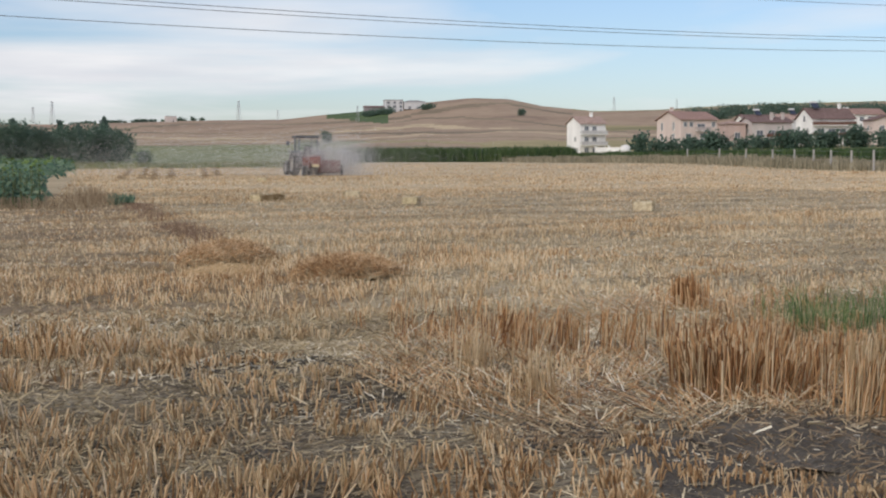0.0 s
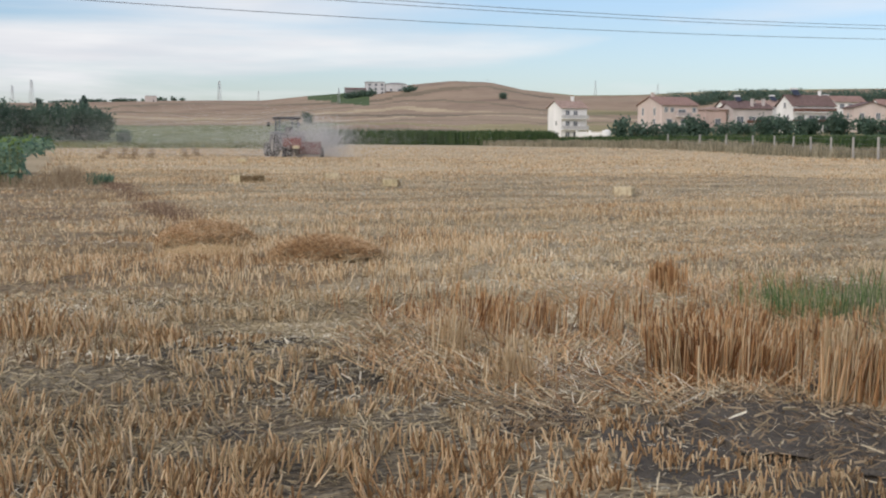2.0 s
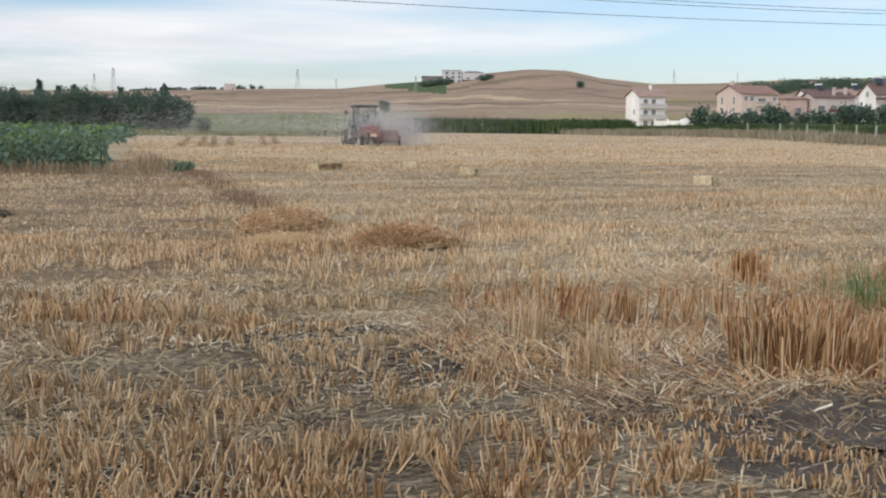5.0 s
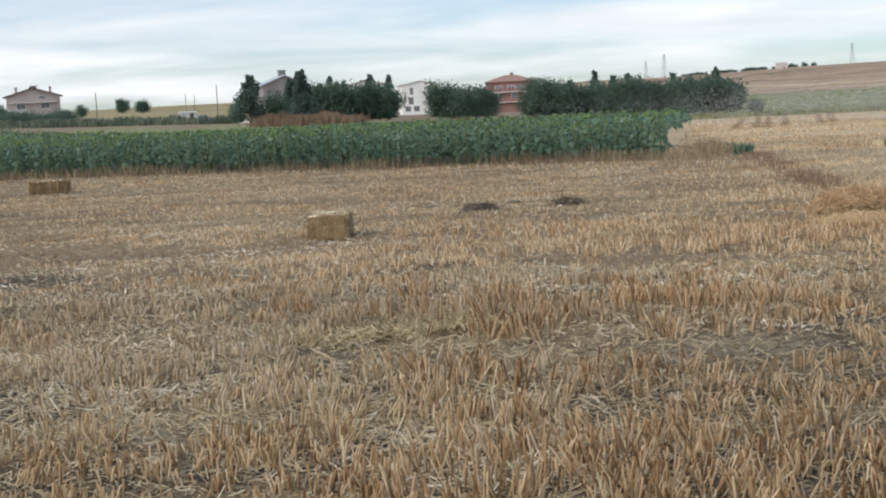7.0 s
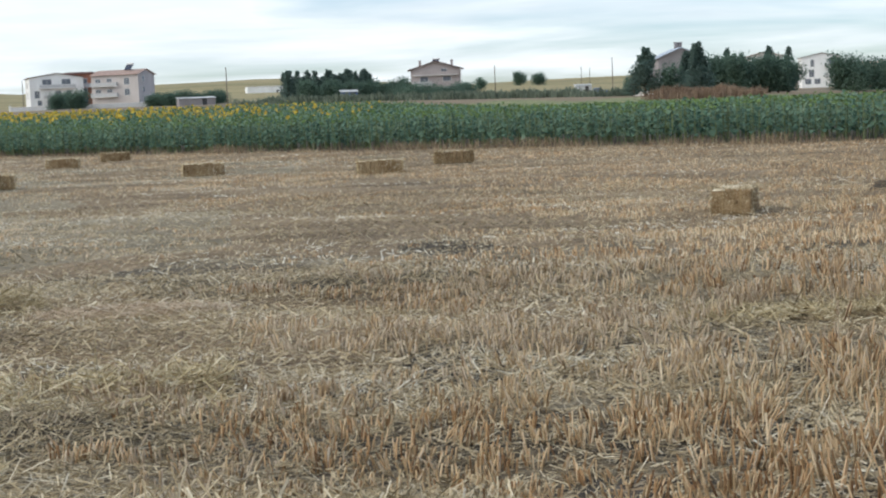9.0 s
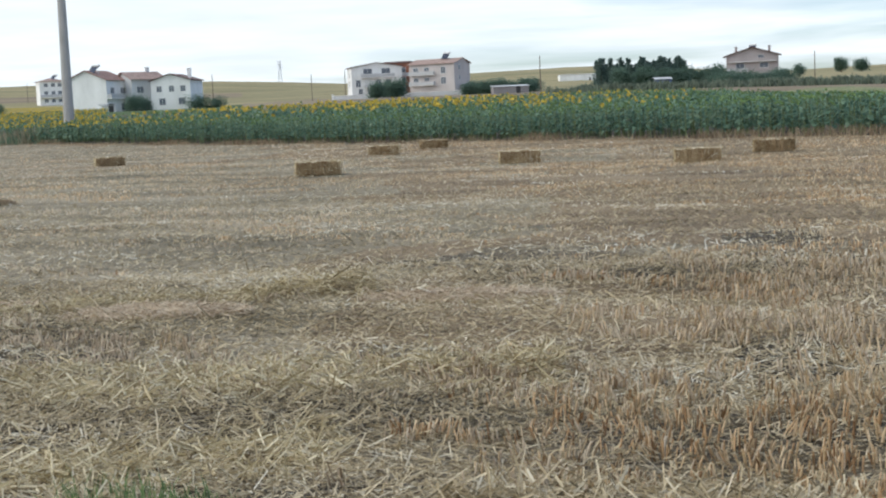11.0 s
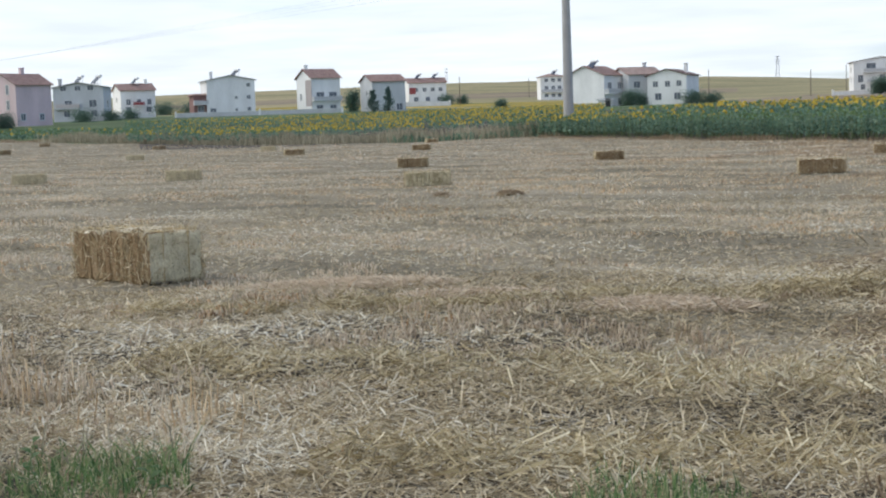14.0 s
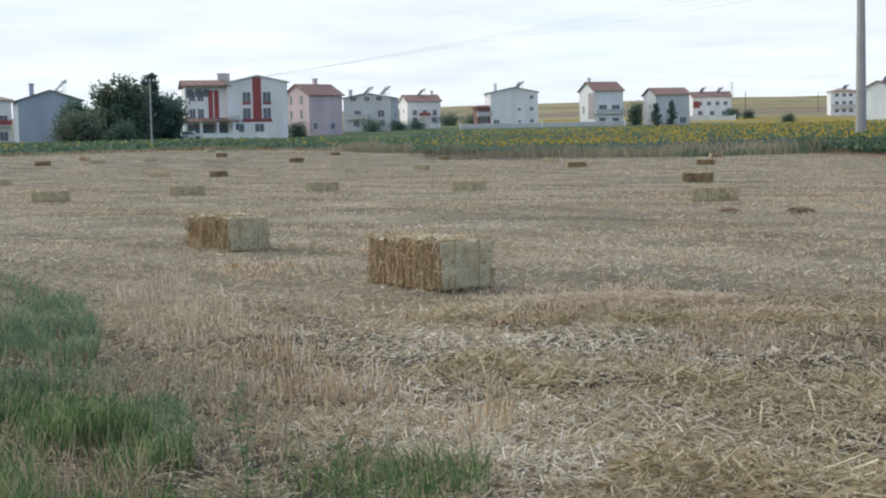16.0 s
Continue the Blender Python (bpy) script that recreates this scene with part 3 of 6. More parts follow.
def weathered(x, y):
    """Where the straw has gone grey."""
    r, b = np.hypot(x, y), np.degrees(np.arctan2(-x, y))
    m = smooth_noise(x, y, 9, 21) * 0.5 + smooth_noise(x, y, 3, 22) * 0.3 + np.clip((b - 2) / 33, 0, 1) * 0.75 - 0.3 + 0.3 * ((r > 10) & (r < 30) & (b > 10))
    grey_ = rng.uniform(-0.45, 0.45, len(x)) + m > 0.12
    brown = (b > -12) & (r > 13) & (b < 16)
    gold = 0.42 * brown - 0.22 * np.clip((b + 12) / 12, 0, 1) * (r < 13) + rng.uniform(-0.5, 0.5, len(x)) + 0.8 * smooth_noise(x, y * 1.8, 1.6, 23) + 0.15 * np.clip((-8 - b) / 10, -1, 1) > 0.15
    return np.where(gold, 2, grey_.astype(int))


quad_verts, quad_which = [], []
for r0, r1, per, wide, gap in ((4.2, 7.5, 70, 0.0085, 0.15), (7.5, 12, 62, 0.0095, 0.15), (12, 20, 80, 0.0085, 0.16), (20, 34, 55, 0.0095, 0.18), (34, 60, 20, 0.014, 0.22), (60, 105, 6, 0.026, 0.3), (105, 175, 1.6, 0.055, 0.5)):
    x, y = scatter(r0, r1, per)
    x, y = rows_of_drills(x, y, gap)
    keep = rng.uniform(0, 1, len(x)) < standing(x, y)
    keep &= ~inside(x, y, TALL_PATCH)
    x, y = x[keep], y[keep]
    # each foot is a tuft of a few straws
    many = 7 if r0 < 12 else 4 if r0 < 20 else 3
    spread = 0.034 if r0 < 20 else 0.04 + r0 / 900
    lay, side = np.repeat(np.abs(rng.normal(0, 0.26, len(x))), many), np.repeat(rng.uniform(0, 2 * np.pi, len(x)), many)
    x, y = np.repeat(x, many), np.repeat(y, many)
    tall = 0.08 + 0.036 * smooth_noise(x, y, 1.7, 31) + 0.035 * np.clip(smooth_noise(x, y, 5, 32) * 2, -1, 1)
    b = np.degrees(np.arctan2(-x, y))
    tall = tall * (1.1 - 0.52 * np.clip((b + 15) / 13, 0, 1))
    x, y = x + rng.normal(0, spread, len(x)), y + rng.normal(0, spread, len(y))
    h = np.clip(tall * rng.normal(1, 0.16, len(x)) * (1 if r0 < 12 else 0.8), 0.04, 0.34)
    h = np.where(np.hypot(x - 2.03, y - 16.64) < 1.1, h * 0.4, h)  # pressed flat before a bale
    lean = lay + np.abs(rng.normal(0, 0.2, len(x)))  # a tuft leans one way, its straws stray from that
    way = side + rng.normal(0, 0.8, len(x))
    z = land(x, y) - 0.01
    w = wide * rng.uniform(0.7, 1.35, len(x))
    if r0 < 12:
        me = prism_mesh("standing_stubble", prisms(x, y, z, h, w, lean, way), [STALK, GREY_STALK, ORANGE], weathered(x, y))
        tagged(new("standing_stubble", me), "short cut wheat stubble standing in drilled rows", "stubble", kind="stuff")
    else:
        quad_verts.append(blades(x, y, z, h, w * 1.25, np.clip(lean, 0, 0.7), rng.uniform(0, np.pi, len(x))))
        quad_which.append(weathered(x, y))
me = sheets("far_stubble", np.concatenate(quad_verts), 4, [STALK, GREY_STALK, ORANGE], np.concatenate(quad_which))
tagged(new("far_stubble", me), "cut wheat stubble across the open field", "stubble", kind="stuff")

# straw that lies about
lying = []
for r0, r1, per, wide in ((4.2, 8, 3400, 0.005), (8, 13, 1250, 0.0068), (13, 24, 240, 0.009), (24, 45, 45, 0.013), (45, 90, 8, 0.026)):
    x, y = scatter(r0, r1, per)
    keep = rng.uniform(0, 1, len(x)) < (1.15 - 0.5 * np.clip(standing(x, y), 0, 1)) * (0.25 + 0.75 * np.clip(np.maximum((np.degrees(np.arctan2(-x, y)) + 30) / 20, (np.hypot(x, y) - 8) / 2), 0, 1)) * (1 + 0.5 * smooth_noise(x, y, 0.7, 42))
    keep &= ~in_sunflowers(x, y) & ~(inside(x, y, GRASS_PATCH) & (rng.uniform(0, 1, len(x)) < 0.5)) & ~(inside(x, y, SOIL_PATCH) & (rng.uniform(0, 1, len(x)) < 0.6))
    x, y = x[keep], y[keep]
    n = len(x)
    length = rng.gamma(3, 0.0155, n).clip(0.025, 0.25)
    way, up = rng.uniform(0, 2 * np.pi, n), rng.normal(0, 0.3, n)
    heap = np.clip(smooth_noise(x, y, 1.1, 41), 0, 1) * 0.05
    z = land(x, y) + 0.012 + heap * rng.uniform(0, 1, n) + np.abs(up) * length * 0.5
    mid = np.stack([x, y, z], -1)
    along = np.stack([np.cos(way), np.sin(way), up], -1) * (length / 2)[:, None]
    roll = rng.uniform(-0.9, 0.9, n)
    side = np.stack([-np.sin(way) * np.cos(roll), np.cos(way) * np.cos(roll), np.sin(roll)], -1) * (wide * rng.uniform(0.6, 1.4, n) / 2)[:, None]
    lying.append(np.stack([mid - along - side, mid + along - side, mid + along + side, mid - along + side], 1))
me = sheets("loose_straw", np.concatenate(lying), 4, LITTER)
tagged(new("loose_straw", me), "loose broken straw lying over the field", "straw", kind="stuff")

# the uncut clumps of taller straw
for poly, high, n in TALL_CLUMPS:
    x0, x1, y0, y1 = min(p[0] for p in poly), max(p[0] for p in poly), min(p[1] for p in poly), max(p[1] for p in poly)
    x, y = rng.uniform(x0, x1, n), rng.uniform(y0, y1, n)
    keep = inside(x, y, poly) & (smooth_noise(x, y, 0.35, 53) + 0.5 * smooth_noise(x, y, 0.9, 50) > -0.4)
    x, y = x[keep] + rng.normal(0, 0.08, keep.sum()), y[keep] + rng.normal(0, 0.08, keep.sum())
    x, y = np.repeat(x, 5), np.repeat(y, 5)
    h = high * (1 + 0.2 * smooth_noise(x, y, 0.5, 52)) * rng.normal(1, 0.12, len(x))
    x, y = x + rng.normal(0, 0.035, len(x)), y + rng.normal(0, 0.035, len(x))
    v = prisms(x, y, land(x, y) - 0.01, np.clip(h, 0.08, 0.6), 0.008 * rng.uniform(0.7, 1.3, len(x)), np.abs(rng.normal(0, 0.24, len(x))), smooth_noise(x, y, 0.4, 54) * 3 + rng.normal(0, 0.7, len(x)))
    tagged(new("uncut_stubble", prism_mesh("uncut_stubble", v, [TALL, STALK], rng.uniform(0, 1, len(x)) < 0.3)), "clump of taller orange-brown stubble left uncut at the headland", "stubble", kind="stuff")

# straw laid over between and before the uncut clumps
LAID = [(4.7, 7.6), (4.5, 6.2), (4.5, 5.3), (5.3, 5.1), (6.2, 5.0), (9.0, 4.0), (12, 8.0), (8.6, 10.2), (6.0, 9.2)]
x, y = rng.uniform(4.4, 12, 24000), rng.uniform(4.0, 10.2, 24000)
keep = inside(x, y, LAID) & (smooth_noise(x, y, 0.7, 55) > -0.2 - 0.5 * (x < 6.2))
x, y = x[keep], y[keep]
v = blades(x, y, land(x, y) + rng.uniform(0, 0.07, len(x)), rng.uniform(0.07, 0.23, len(x)), rng.uniform(0.005, 0.008, len(x)), rng.uniform(0.86, 0.99, len(x)), rng.uniform(0, np.pi, len(x)), way=2.6 + 2.4 * smooth_noise(x, y, 0.6, 56) + rng.normal(0, 1.0, len(x)))
tagged(new("laid_straw", sheets("laid_straw", v, 4, [TALL, LITTER], rng.uniform(0, 1, len(x)) < 0.35)), "long orange straw laid over beside the uncut clumps", "straw", kind="stuff")


def swath(line, width, n, high, mat, label):
    """Loose straw heaped along a line."""
    made = []
    total = sum(math.dist(p, q) for p, q in zip(line, line[1:]))
    for (x0, y0), (x1, y1) in zip(line, line[1:]):
        length = math.dist((x0, y0), (x1, y1))
        m = int(n * length / total)
        f, off = rng.uniform(0, 1, m), rng.normal(0, width / 2.5, m)
        x, y = x0 + (x1 - x0) * f - (y1 - y0) / length * off, y0 + (y1 - y0) * f + (x1 - x0) / length * off
        keep = smooth_noise(x, y, 0.6, 57) + 0.6 * smooth_noise(x, y, 0.2, 58) > rng.uniform(-1.1, 0.3, m)
        x, y, off = x[keep], y[keep], off[keep]
        m = len(x)
        pile = high * np.exp(-((off / width) ** 2) * 3) * np.clip(0.6 + 0.8 * smooth_noise(x, y, 0.45, 59), 0.05, 1.4)
        way, up, half = rng.uniform(0, 2 * np.pi, m), rng.normal(0, 0.35, m), rng.gamma(3, 0.0105, m).clip(0.015, 0.09)
        mid = np.stack([x, y, land(x, y) + 0.015 + pile * rng.uniform(0.2, 1, m) + np.abs(up) * half], -1)
        u = np.stack([np.cos(way), np.sin(way), up], -1) * half[:, None]
        v = np.stack([-np.sin(way), np.cos(way), rng.normal(0, 0.8, m)], -1) * 0.0026
        made.append(np.stack([mid - u - v, mid + u - v, mid + u + v, mid - u + v], 1))
    tagged(new("straw_swath", sheets("straw_swath", np.concatenate(made), 4, mat)), label, "straw", kind="stuff")


GREENISH = "low swath of loose greenish-yellow straw across the stubble"
swath([polar(47, 11.4), polar(40, 10.9), polar(30, 10.8), polar(19, 11.2)], 0.45, 9000, 0.1, SWATH, GREENISH)
swath([polar(46, 8.9), polar(38, 8.2), polar(30, 7.9), polar(20, 7.7), polar(12, 7.6)], 0.8, 13000, 0.07, SWATH, GREENISH)
swath([polar(40, 6.3), polar(30, 6.1), polar(20, 6.2)], 0.6, 6000, 0.05, SWATH, GREENISH)
swath([polar(-5, 9.6), polar(-9, 9.3), polar(-13, 9.5)], 0.5, 4500, 0.07, SWATH, GREENISH)
swath([polar(2, 5.0), polar(10, 5.1), polar(17, 5.2)], 0.5, 6000, 0.05, LITTER, "pale loose straw scattered over bare ground")


def grass(name, label, poly, n, tall, mat, clump=0.5, wide=0.007, lean=0.35):
    x0, y0 = min(p[0] for p in poly), min(p[1] for p in poly)
    x1, y1 = max(p[0] for p in poly), max(p[1] for p in poly)
    x, y = rng.uniform(x0, x1, n), rng.uniform(y0, y1, n)
    keep = inside(x, y, poly) & (smooth_noise(x, y, clump, 61) + 0.5 * smooth_noise(x, y, clump * 3, 62) > rng.uniform(-0.4, 0.35, n))
    x, y = x[keep], y[keep]
    h = tall * rng.uniform(0.45, 1.15, len(x)) * (1 + 0.6 * smooth_noise(x, y, clump * 1.4, 63))
    way, spin = rng.uniform(0, 2 * np.pi, len(x)), rng.uniform(0, np.pi, len(x))
    low = blades(x, y, land(x, y) - 0.01, h * 0.6, wide * np.ones(len(x)), lean * rng.uniform(0.1, 0.7, len(x)), spin, taper=0.8, way=way)
    foot = low[:, 2:].mean(1)
    high = blades(foot[:, 0], foot[:, 1], foot[:, 2] - 0.002, h * 0.5, wide * 0.8 * np.ones(len(x)), np.clip(lean * rng.uniform(0.6, 1.8, len(x)), 0, 0.9), spin, taper=0.15, way=way)
    return tagged(new(name, sheets(name, np.concatenate([low, high]), 4, mat)), label, "grass", kind="stuff")


FAR_VERGE = [(-7.5, 4.2), (-8.3, 4.95), (-10.4, 6.15), (-12.2, 6.9), (-14.5, 7.3), (-15, 5), (-9, 3.4)]
NEAR_VERGE = [(-5.45, 3.75), (-4.9, 3.3), (-4.0, 2.2), (-7.5, 2.2), (-7.9, 3.3), (-6.5, 3.95)]
grass("green_grass", "rank grey-green couch grass and weeds on the field verge", FAR_VERGE, 52000, 0.2, BLUEGRASS, lean=0.7, wide=0.01, clump=0.35)
grass("green_grass", "tall light green grass stems at the verge", NEAR_VERGE, 21000, 0.21, GRASS, clump=0.25, lean=0.5, wide=0.009)
grass("green_grass", "low green weeds creeping into the straw", [(-3.2, 3.6), (-4.4, 4.35), (-5.3, 4.0), (-4.9, 3.2), (-3.6, 2.9)], 4200, 0.14, GRASS, lean=0.7)
grass("green_grass", "thin green weeds in the litter behind the verge", [(-5.4, 3.8), (-6.6, 4.4), (-7.8, 4.7), (-8.0, 3.6), (-6.4, 3.6)], 9000, 0.12, BLUEGRASS, lean=0.8)
grass("dry_grass", "tall seeding grass stems among the verge weeds", NEAR_VERGE, 2000, 0.26, WEED, wide=0.005, lean=0.4)
grass("dry_grass", "tall dry stems among the couch grass", FAR_VERGE, 6000, 0.22, WEED, wide=0.005, lean=0.4)
grass("green_grass", "green weeds growing up through the tall stubble", [(7.4, 6.2), (9.6, 5.4), (11.6, 8.0), (8.8, 8.4)], 4200, 0.36, GRASS)
grass("green_grass", "small patch of green weeds in the stubble", [(-1.4, 4.3), (-3.4, 4.3), (-3.4, 5.0), (-1.8, 5.1)], 2500, 0.11, GRASS)
grass("dry_grass", "dry pale straw standing along the edge of the verge", [(-3.6, 4.3), (-5.0, 5.0), (-6.3, 5.5), (-8.6, 6.6), (-12.8, 8.7), (-13.2, 7.8), (-8.6, 5.5), (-6.9, 4.8), (-5.2, 4.4)], 11000, 0.15, GREY_STALK, clump=0.3, wide=0.007, lean=0.35)
grass("dry_grass", "grey flattened straw and stems beside the weeds", [(-4.2, 4.3), (-6.6, 4.9), (-8.4, 5.2), (-7.8, 4.3), (-5.4, 3.7)], 3200, 0.2, GREYWEED, clump=0.3, wide=0.008, lean=0.99)


def weed_plant(x, y, tall, seed):
    """A leafy weed: a bent stem with toothed oval leaves in turn up its length."""
    g = random.Random(seed)
    ob = thing("weed_plant", (x, y, lift(x, y) - 0.01), g.uniform(0, 6.28), "leafy light green weed on the grassy verge", "weed", "verge weeds")
    bend = Vector((g.uniform(-0.06, 0.06), g.uniform(-0.06, 0.06), 0))
    part("stem", add_rod(rod((0, 0, 0), bend * 0.4 + Vector((0, 0, tall * 0.55)), 0.004, 0.003, 5), bend * 0.4 + Vector((0, 0, tall * 0.55)), bend + Vector((0, 0, tall)), 0.003, 0.002, 5), STEM, ob)
    for k in range(9):
        f = 0.3 + 0.7 * k / 8
        way, size = k * 2.4 + g.uniform(-0.4, 0.4), g.uniform(0.045, 0.075) * (1.2 - 0.5 * f)
        at = bend * f * f + Vector((0, 0, tall * f))
        out, side = Vector((math.cos(way), math.sin(way), 0)), Vector((-math.sin(way), math.cos(way), 0))
        bm = bmesh.new()
        rows = [[bm.verts.new(at + out * u * size + side * w * size * q + Vector((0, 0, lift_ * size))) for q in (-1, 0, 1)] for u, w, lift_ in ((0, 0.04, 0), (0.35, 0.3, 0.25), (0.7, 0.26, 0.3), (1.0, 0.03, 0.12))]
        for p, q in zip(rows, rows[1:]):
            bm.faces.new((p[0], p[1], q[1], q[0]))
            bm.faces.new((p[1], p[2], q[2], q[1]))
        part("leaf", bm, GRASS, ob)


for k, (x, y, tall) in enumerate(((-6.55, 3.55, 0.36), (-6.1, 3.75, 0.32), (-5.75, 4.15, 0.26), (-5.35, 3.62, 0.34), (-5.1, 3.75, 0.3), (-4.55, 3.75, 0.24), (-4.75, 3.5, 0.28), (-6.9, 3.45, 0.34), (-7.2, 4.1, 0.3), (-4.1, 3.95, 0.2), (-5.9, 3.5, 0.38))):
    weed_plant(x, y, tall, 40 + k)

# ---- sunflowers ----
def leaf_quads(at, way, length, width, droop):
    """Leaves of two quads, from the stem outwards, bent in the middle."""
    out = np.stack([np.cos(way), np.sin(way), 0 * way], -1)
    side = np.stack([-np.sin(way), np.cos(way), 0 * way], -1) * (width / 2)[:, None]
    rise = np.array([0, 0, 1.0])
    mid = at + out * (length * 0.5)[:, None] + rise * (length * 0.18)[:, None]
    tip = at + out * length[:, None] - rise * (length * droop)[:, None]
    a = np.stack([at - side * 0.25, at + side * 0.25, mid + side, mid - side], 1)
    b = np.stack([mid - side, mid + side, tip + side * 0.15, tip - side * 0.15], 1)
    return np.concatenate([a, b])


def sunflower_mass(name, label, x, y, tall, leaves, bloom, stems=True, big=1.0, mature=None):
    n = len(x)
    z = land(x, y)
    h = tall * rng.normal(1, 0.08, n)
    made, which = [], []
    if stems:
        for spin in (0.0, 1.57):
            q = blades(x, y, z, h, np.full(n, 0.028 * big), np.abs(rng.normal(0, 0.04, n)), np.full(n, spin) + rng.uniform(0, 1, n), way=rng.uniform(0, 6.28, n))
            made.append(q)
            which.append(np.zeros(n))
    for k in range(leaves):
        f = (0.3 if stems else 0.55) + (0.68 if stems else 0.43) * k / max(1, leaves - 1) + rng.normal(0, 0.03, n)
        at = np.stack([x, y, z + h * np.clip(f, 0.2, 0.99)], -1)
        size = (0.28 - 0.11 * np.clip(f, 0, 1)) * rng.uniform(0.75, 1.25, n) * big
        q = leaf_quads(at, rng.uniform(0, 6.28, n), size, size * 0.85, rng.uniform(-0.1, 0.55, n))
        made.append(q)
        which.append(np.ones(2 * n))
    # heads: a disc of four quads, facing the east, in bloom or still in bud
    open_ = rng.uniform(0, 1, n) < bloom
    face = rng.normal(-1.0, 0.9, n)
    size = np.where(open_, 0.09, 0.05) * rng.uniform(0.8, 1.2, n) * big
    mid = np.stack([x, y, z + h + 0.02], -1)
    out = np.stack([np.cos(face) * 0.85, np.sin(face) * 0.85, np.full(n, 0.45)], -1)
    side = np.stack([-np.sin(face), np.cos(face), 0 * face], -1)
    upw = np.cross(out, side)
    for k in range(4):
        a0, a1, a2 = (k * 1.571 + d for d in (0, 0.785, 1.571))
        c = [mid + (side * math.cos(a) + upw * math.sin(a)) * (size * s)[:, None] - out * (size * d)[:, None] for a, s, d in ((a0, 0, 0), (a0, 1, 0.2), (a1, 1.05, 0.2), (a2, 1, 0.2))]
        made.append(np.stack([c[0] + out * 0.01, *c[1:]], 1))
        which.append(np.where(open_, 2, 3))
    me = sheets(name, np.concatenate(made), 4, [STEM, LEAF, PETAL, BUD], np.concatenate(which))
    return tagged(new(name, me), label, "sunflowers", kind="stuff")


def field_points(s0, s1, d0, d1, gap, along):
    s, d = np.meshgrid(np.arange(s0, s1, along), np.arange(d0, d1, gap), indexing="ij")
    s, d = s.ravel() + rng.uniform(-0.4, 0.4, s.size) * along, d.ravel() + rng.normal(0, 0.1, d.size)
    x, y = CORNER.x + FRONT.x * s + DEEP.x * d, CORNER.y + FRONT.y * s + DEEP.y * d
    keep = in_sunflowers(x, y)
    return x[keep], y[keep], s[keep], d[keep]


x, y, s, d = field_points(-6, 96, 0.9, 7, 0.7, 0.3)
sunflower_mass("sunflower_field", "dense green sunflowers along the edge of their field", x, y, 0.9 + 0.16 * np.clip(s / 8, 0, 1) + 0.14 * np.clip(s / 45, 0, 1) + 0.08 * smooth_noise(x, y, 6, 71), 9, np.clip((s - 62) / 60, 0, 0.3))
x, y, s, d = field_points(-60, 96, 7, 110, 1.15, 0.75)
b = np.degrees(np.arctan2(-x, y))
sunflower_mass("sunflower_field", "sunflower field turning from green to yellow bloom", x, y, 1.14 + 0.26 * np.clip((b - 3) / 12, 0, 1) + 0.08 * smooth_noise(x, y, 9, 72), 6, np.clip((b - 6) / 15, 0, 1) * np.clip((d - 7) / 16, 0, 1) * 0.85, False, 1.5)
# a second field in bloom behind the weedy bank
x, y = scatter(132, 235, 1.1, 29, 47.5)
sunflower_mass("sunflower_field", "yellow flowering sunflower field below the village", x, y, np.full(len(x), 1.15), 4, np.clip((48 - np.degrees(np.arctan2(-x, y))) / 14, 0.08, 0.5), False, 1.3)
# low green crop in front of the left houses
x, y = scatter(166, 205, 1.2, 45, 68)
sunflower_mass("sunflower_field", "low green crop in front of the houses", x, y, np.full(len(x), 0.75), 4, np.full(len(x), 0.05), False, 1.9)

# single plants of the front row
LEAFY = 13


def sunflower_plant(seed):
    r = np.random.default_rng(seed)
    h = 1.08 + r.uniform(-0.08, 0.1)
    ob = thing("sunflower_plant", (0, 0, 0), 0, "green sunflower plant with broad leaves in the front row", "sunflower", "front row of sunflowers")
    part("stem", rod((0, 0, -0.03), (0.02, 0.01, h), 0.016, 0.010, 6), STEM, ob)
    for k in range(LEAFY):
        f = 0.28 + 0.68 * k / (LEAFY - 1)
        size = (0.26 - 0.1 * f) * r.uniform(0.8, 1.2)
        way = k * 2.4 + r.uniform(-0.5, 0.5)
        bm = bmesh.new()
        out, side = Vector((math.cos(way), math.sin(way), 0)), Vector((-math.sin(way), math.cos(way), 0))
        rows = []
        for u, w, zz in ((0.0, 0.03, 0.0), (0.25, 0.16, 0.1), (0.5, 0.42, 0.15), (0.75, 0.33, 0.05), (1.0, 0.03, -0.2)):
            mid = out * (u * size) + Vector((0, 0, h * f + zz * size))
            rows.append([bm.verts.new(mid - side * w * size), bm.verts.new(mid - Vector((0, 0, 0.03 * size))), bm.verts.new(mid + side * w * size)])
        for a, b2 in zip(rows, rows[1:]):
            bm.faces.new((a[0], a[1], b2[1], b2[0]))
            bm.faces.new((a[1], a[2], b2[2], b2[1]))
        part("leaf", bm, LEAF, ob)
    bm = bmesh.new()
    bmesh.ops.create_icosphere(bm, subdivisions=1, radius=0.05, matrix=Matrix.Translation((0.03, 0, h + 0.02)) @ Matrix.Diagonal((1, 1, 0.6, 1)))
    part("flower_bud", bm, BUD, ob)
    return ob


kinds = [sunflower_plant(s) for s in (1, 2, 3, 4)]
pick = random.Random(5)
for k in range(120):
    s = 0.3 + k * 0.62 + pick.uniform(-0.2, 0.2)
    p = CORNER + FRONT * s + DEEP * pick.uniform(0.05, 0.5)
    m = Matrix.Translation((p.x, p.y, lift(p.x, p.y))) @ Matrix.Rotation(pick.uniform(0, 6.28), 4, "Z")
    if k < 4:
        kinds[k].matrix_basis = m
    else:
        copy_thing(kinds[k % 4], m)


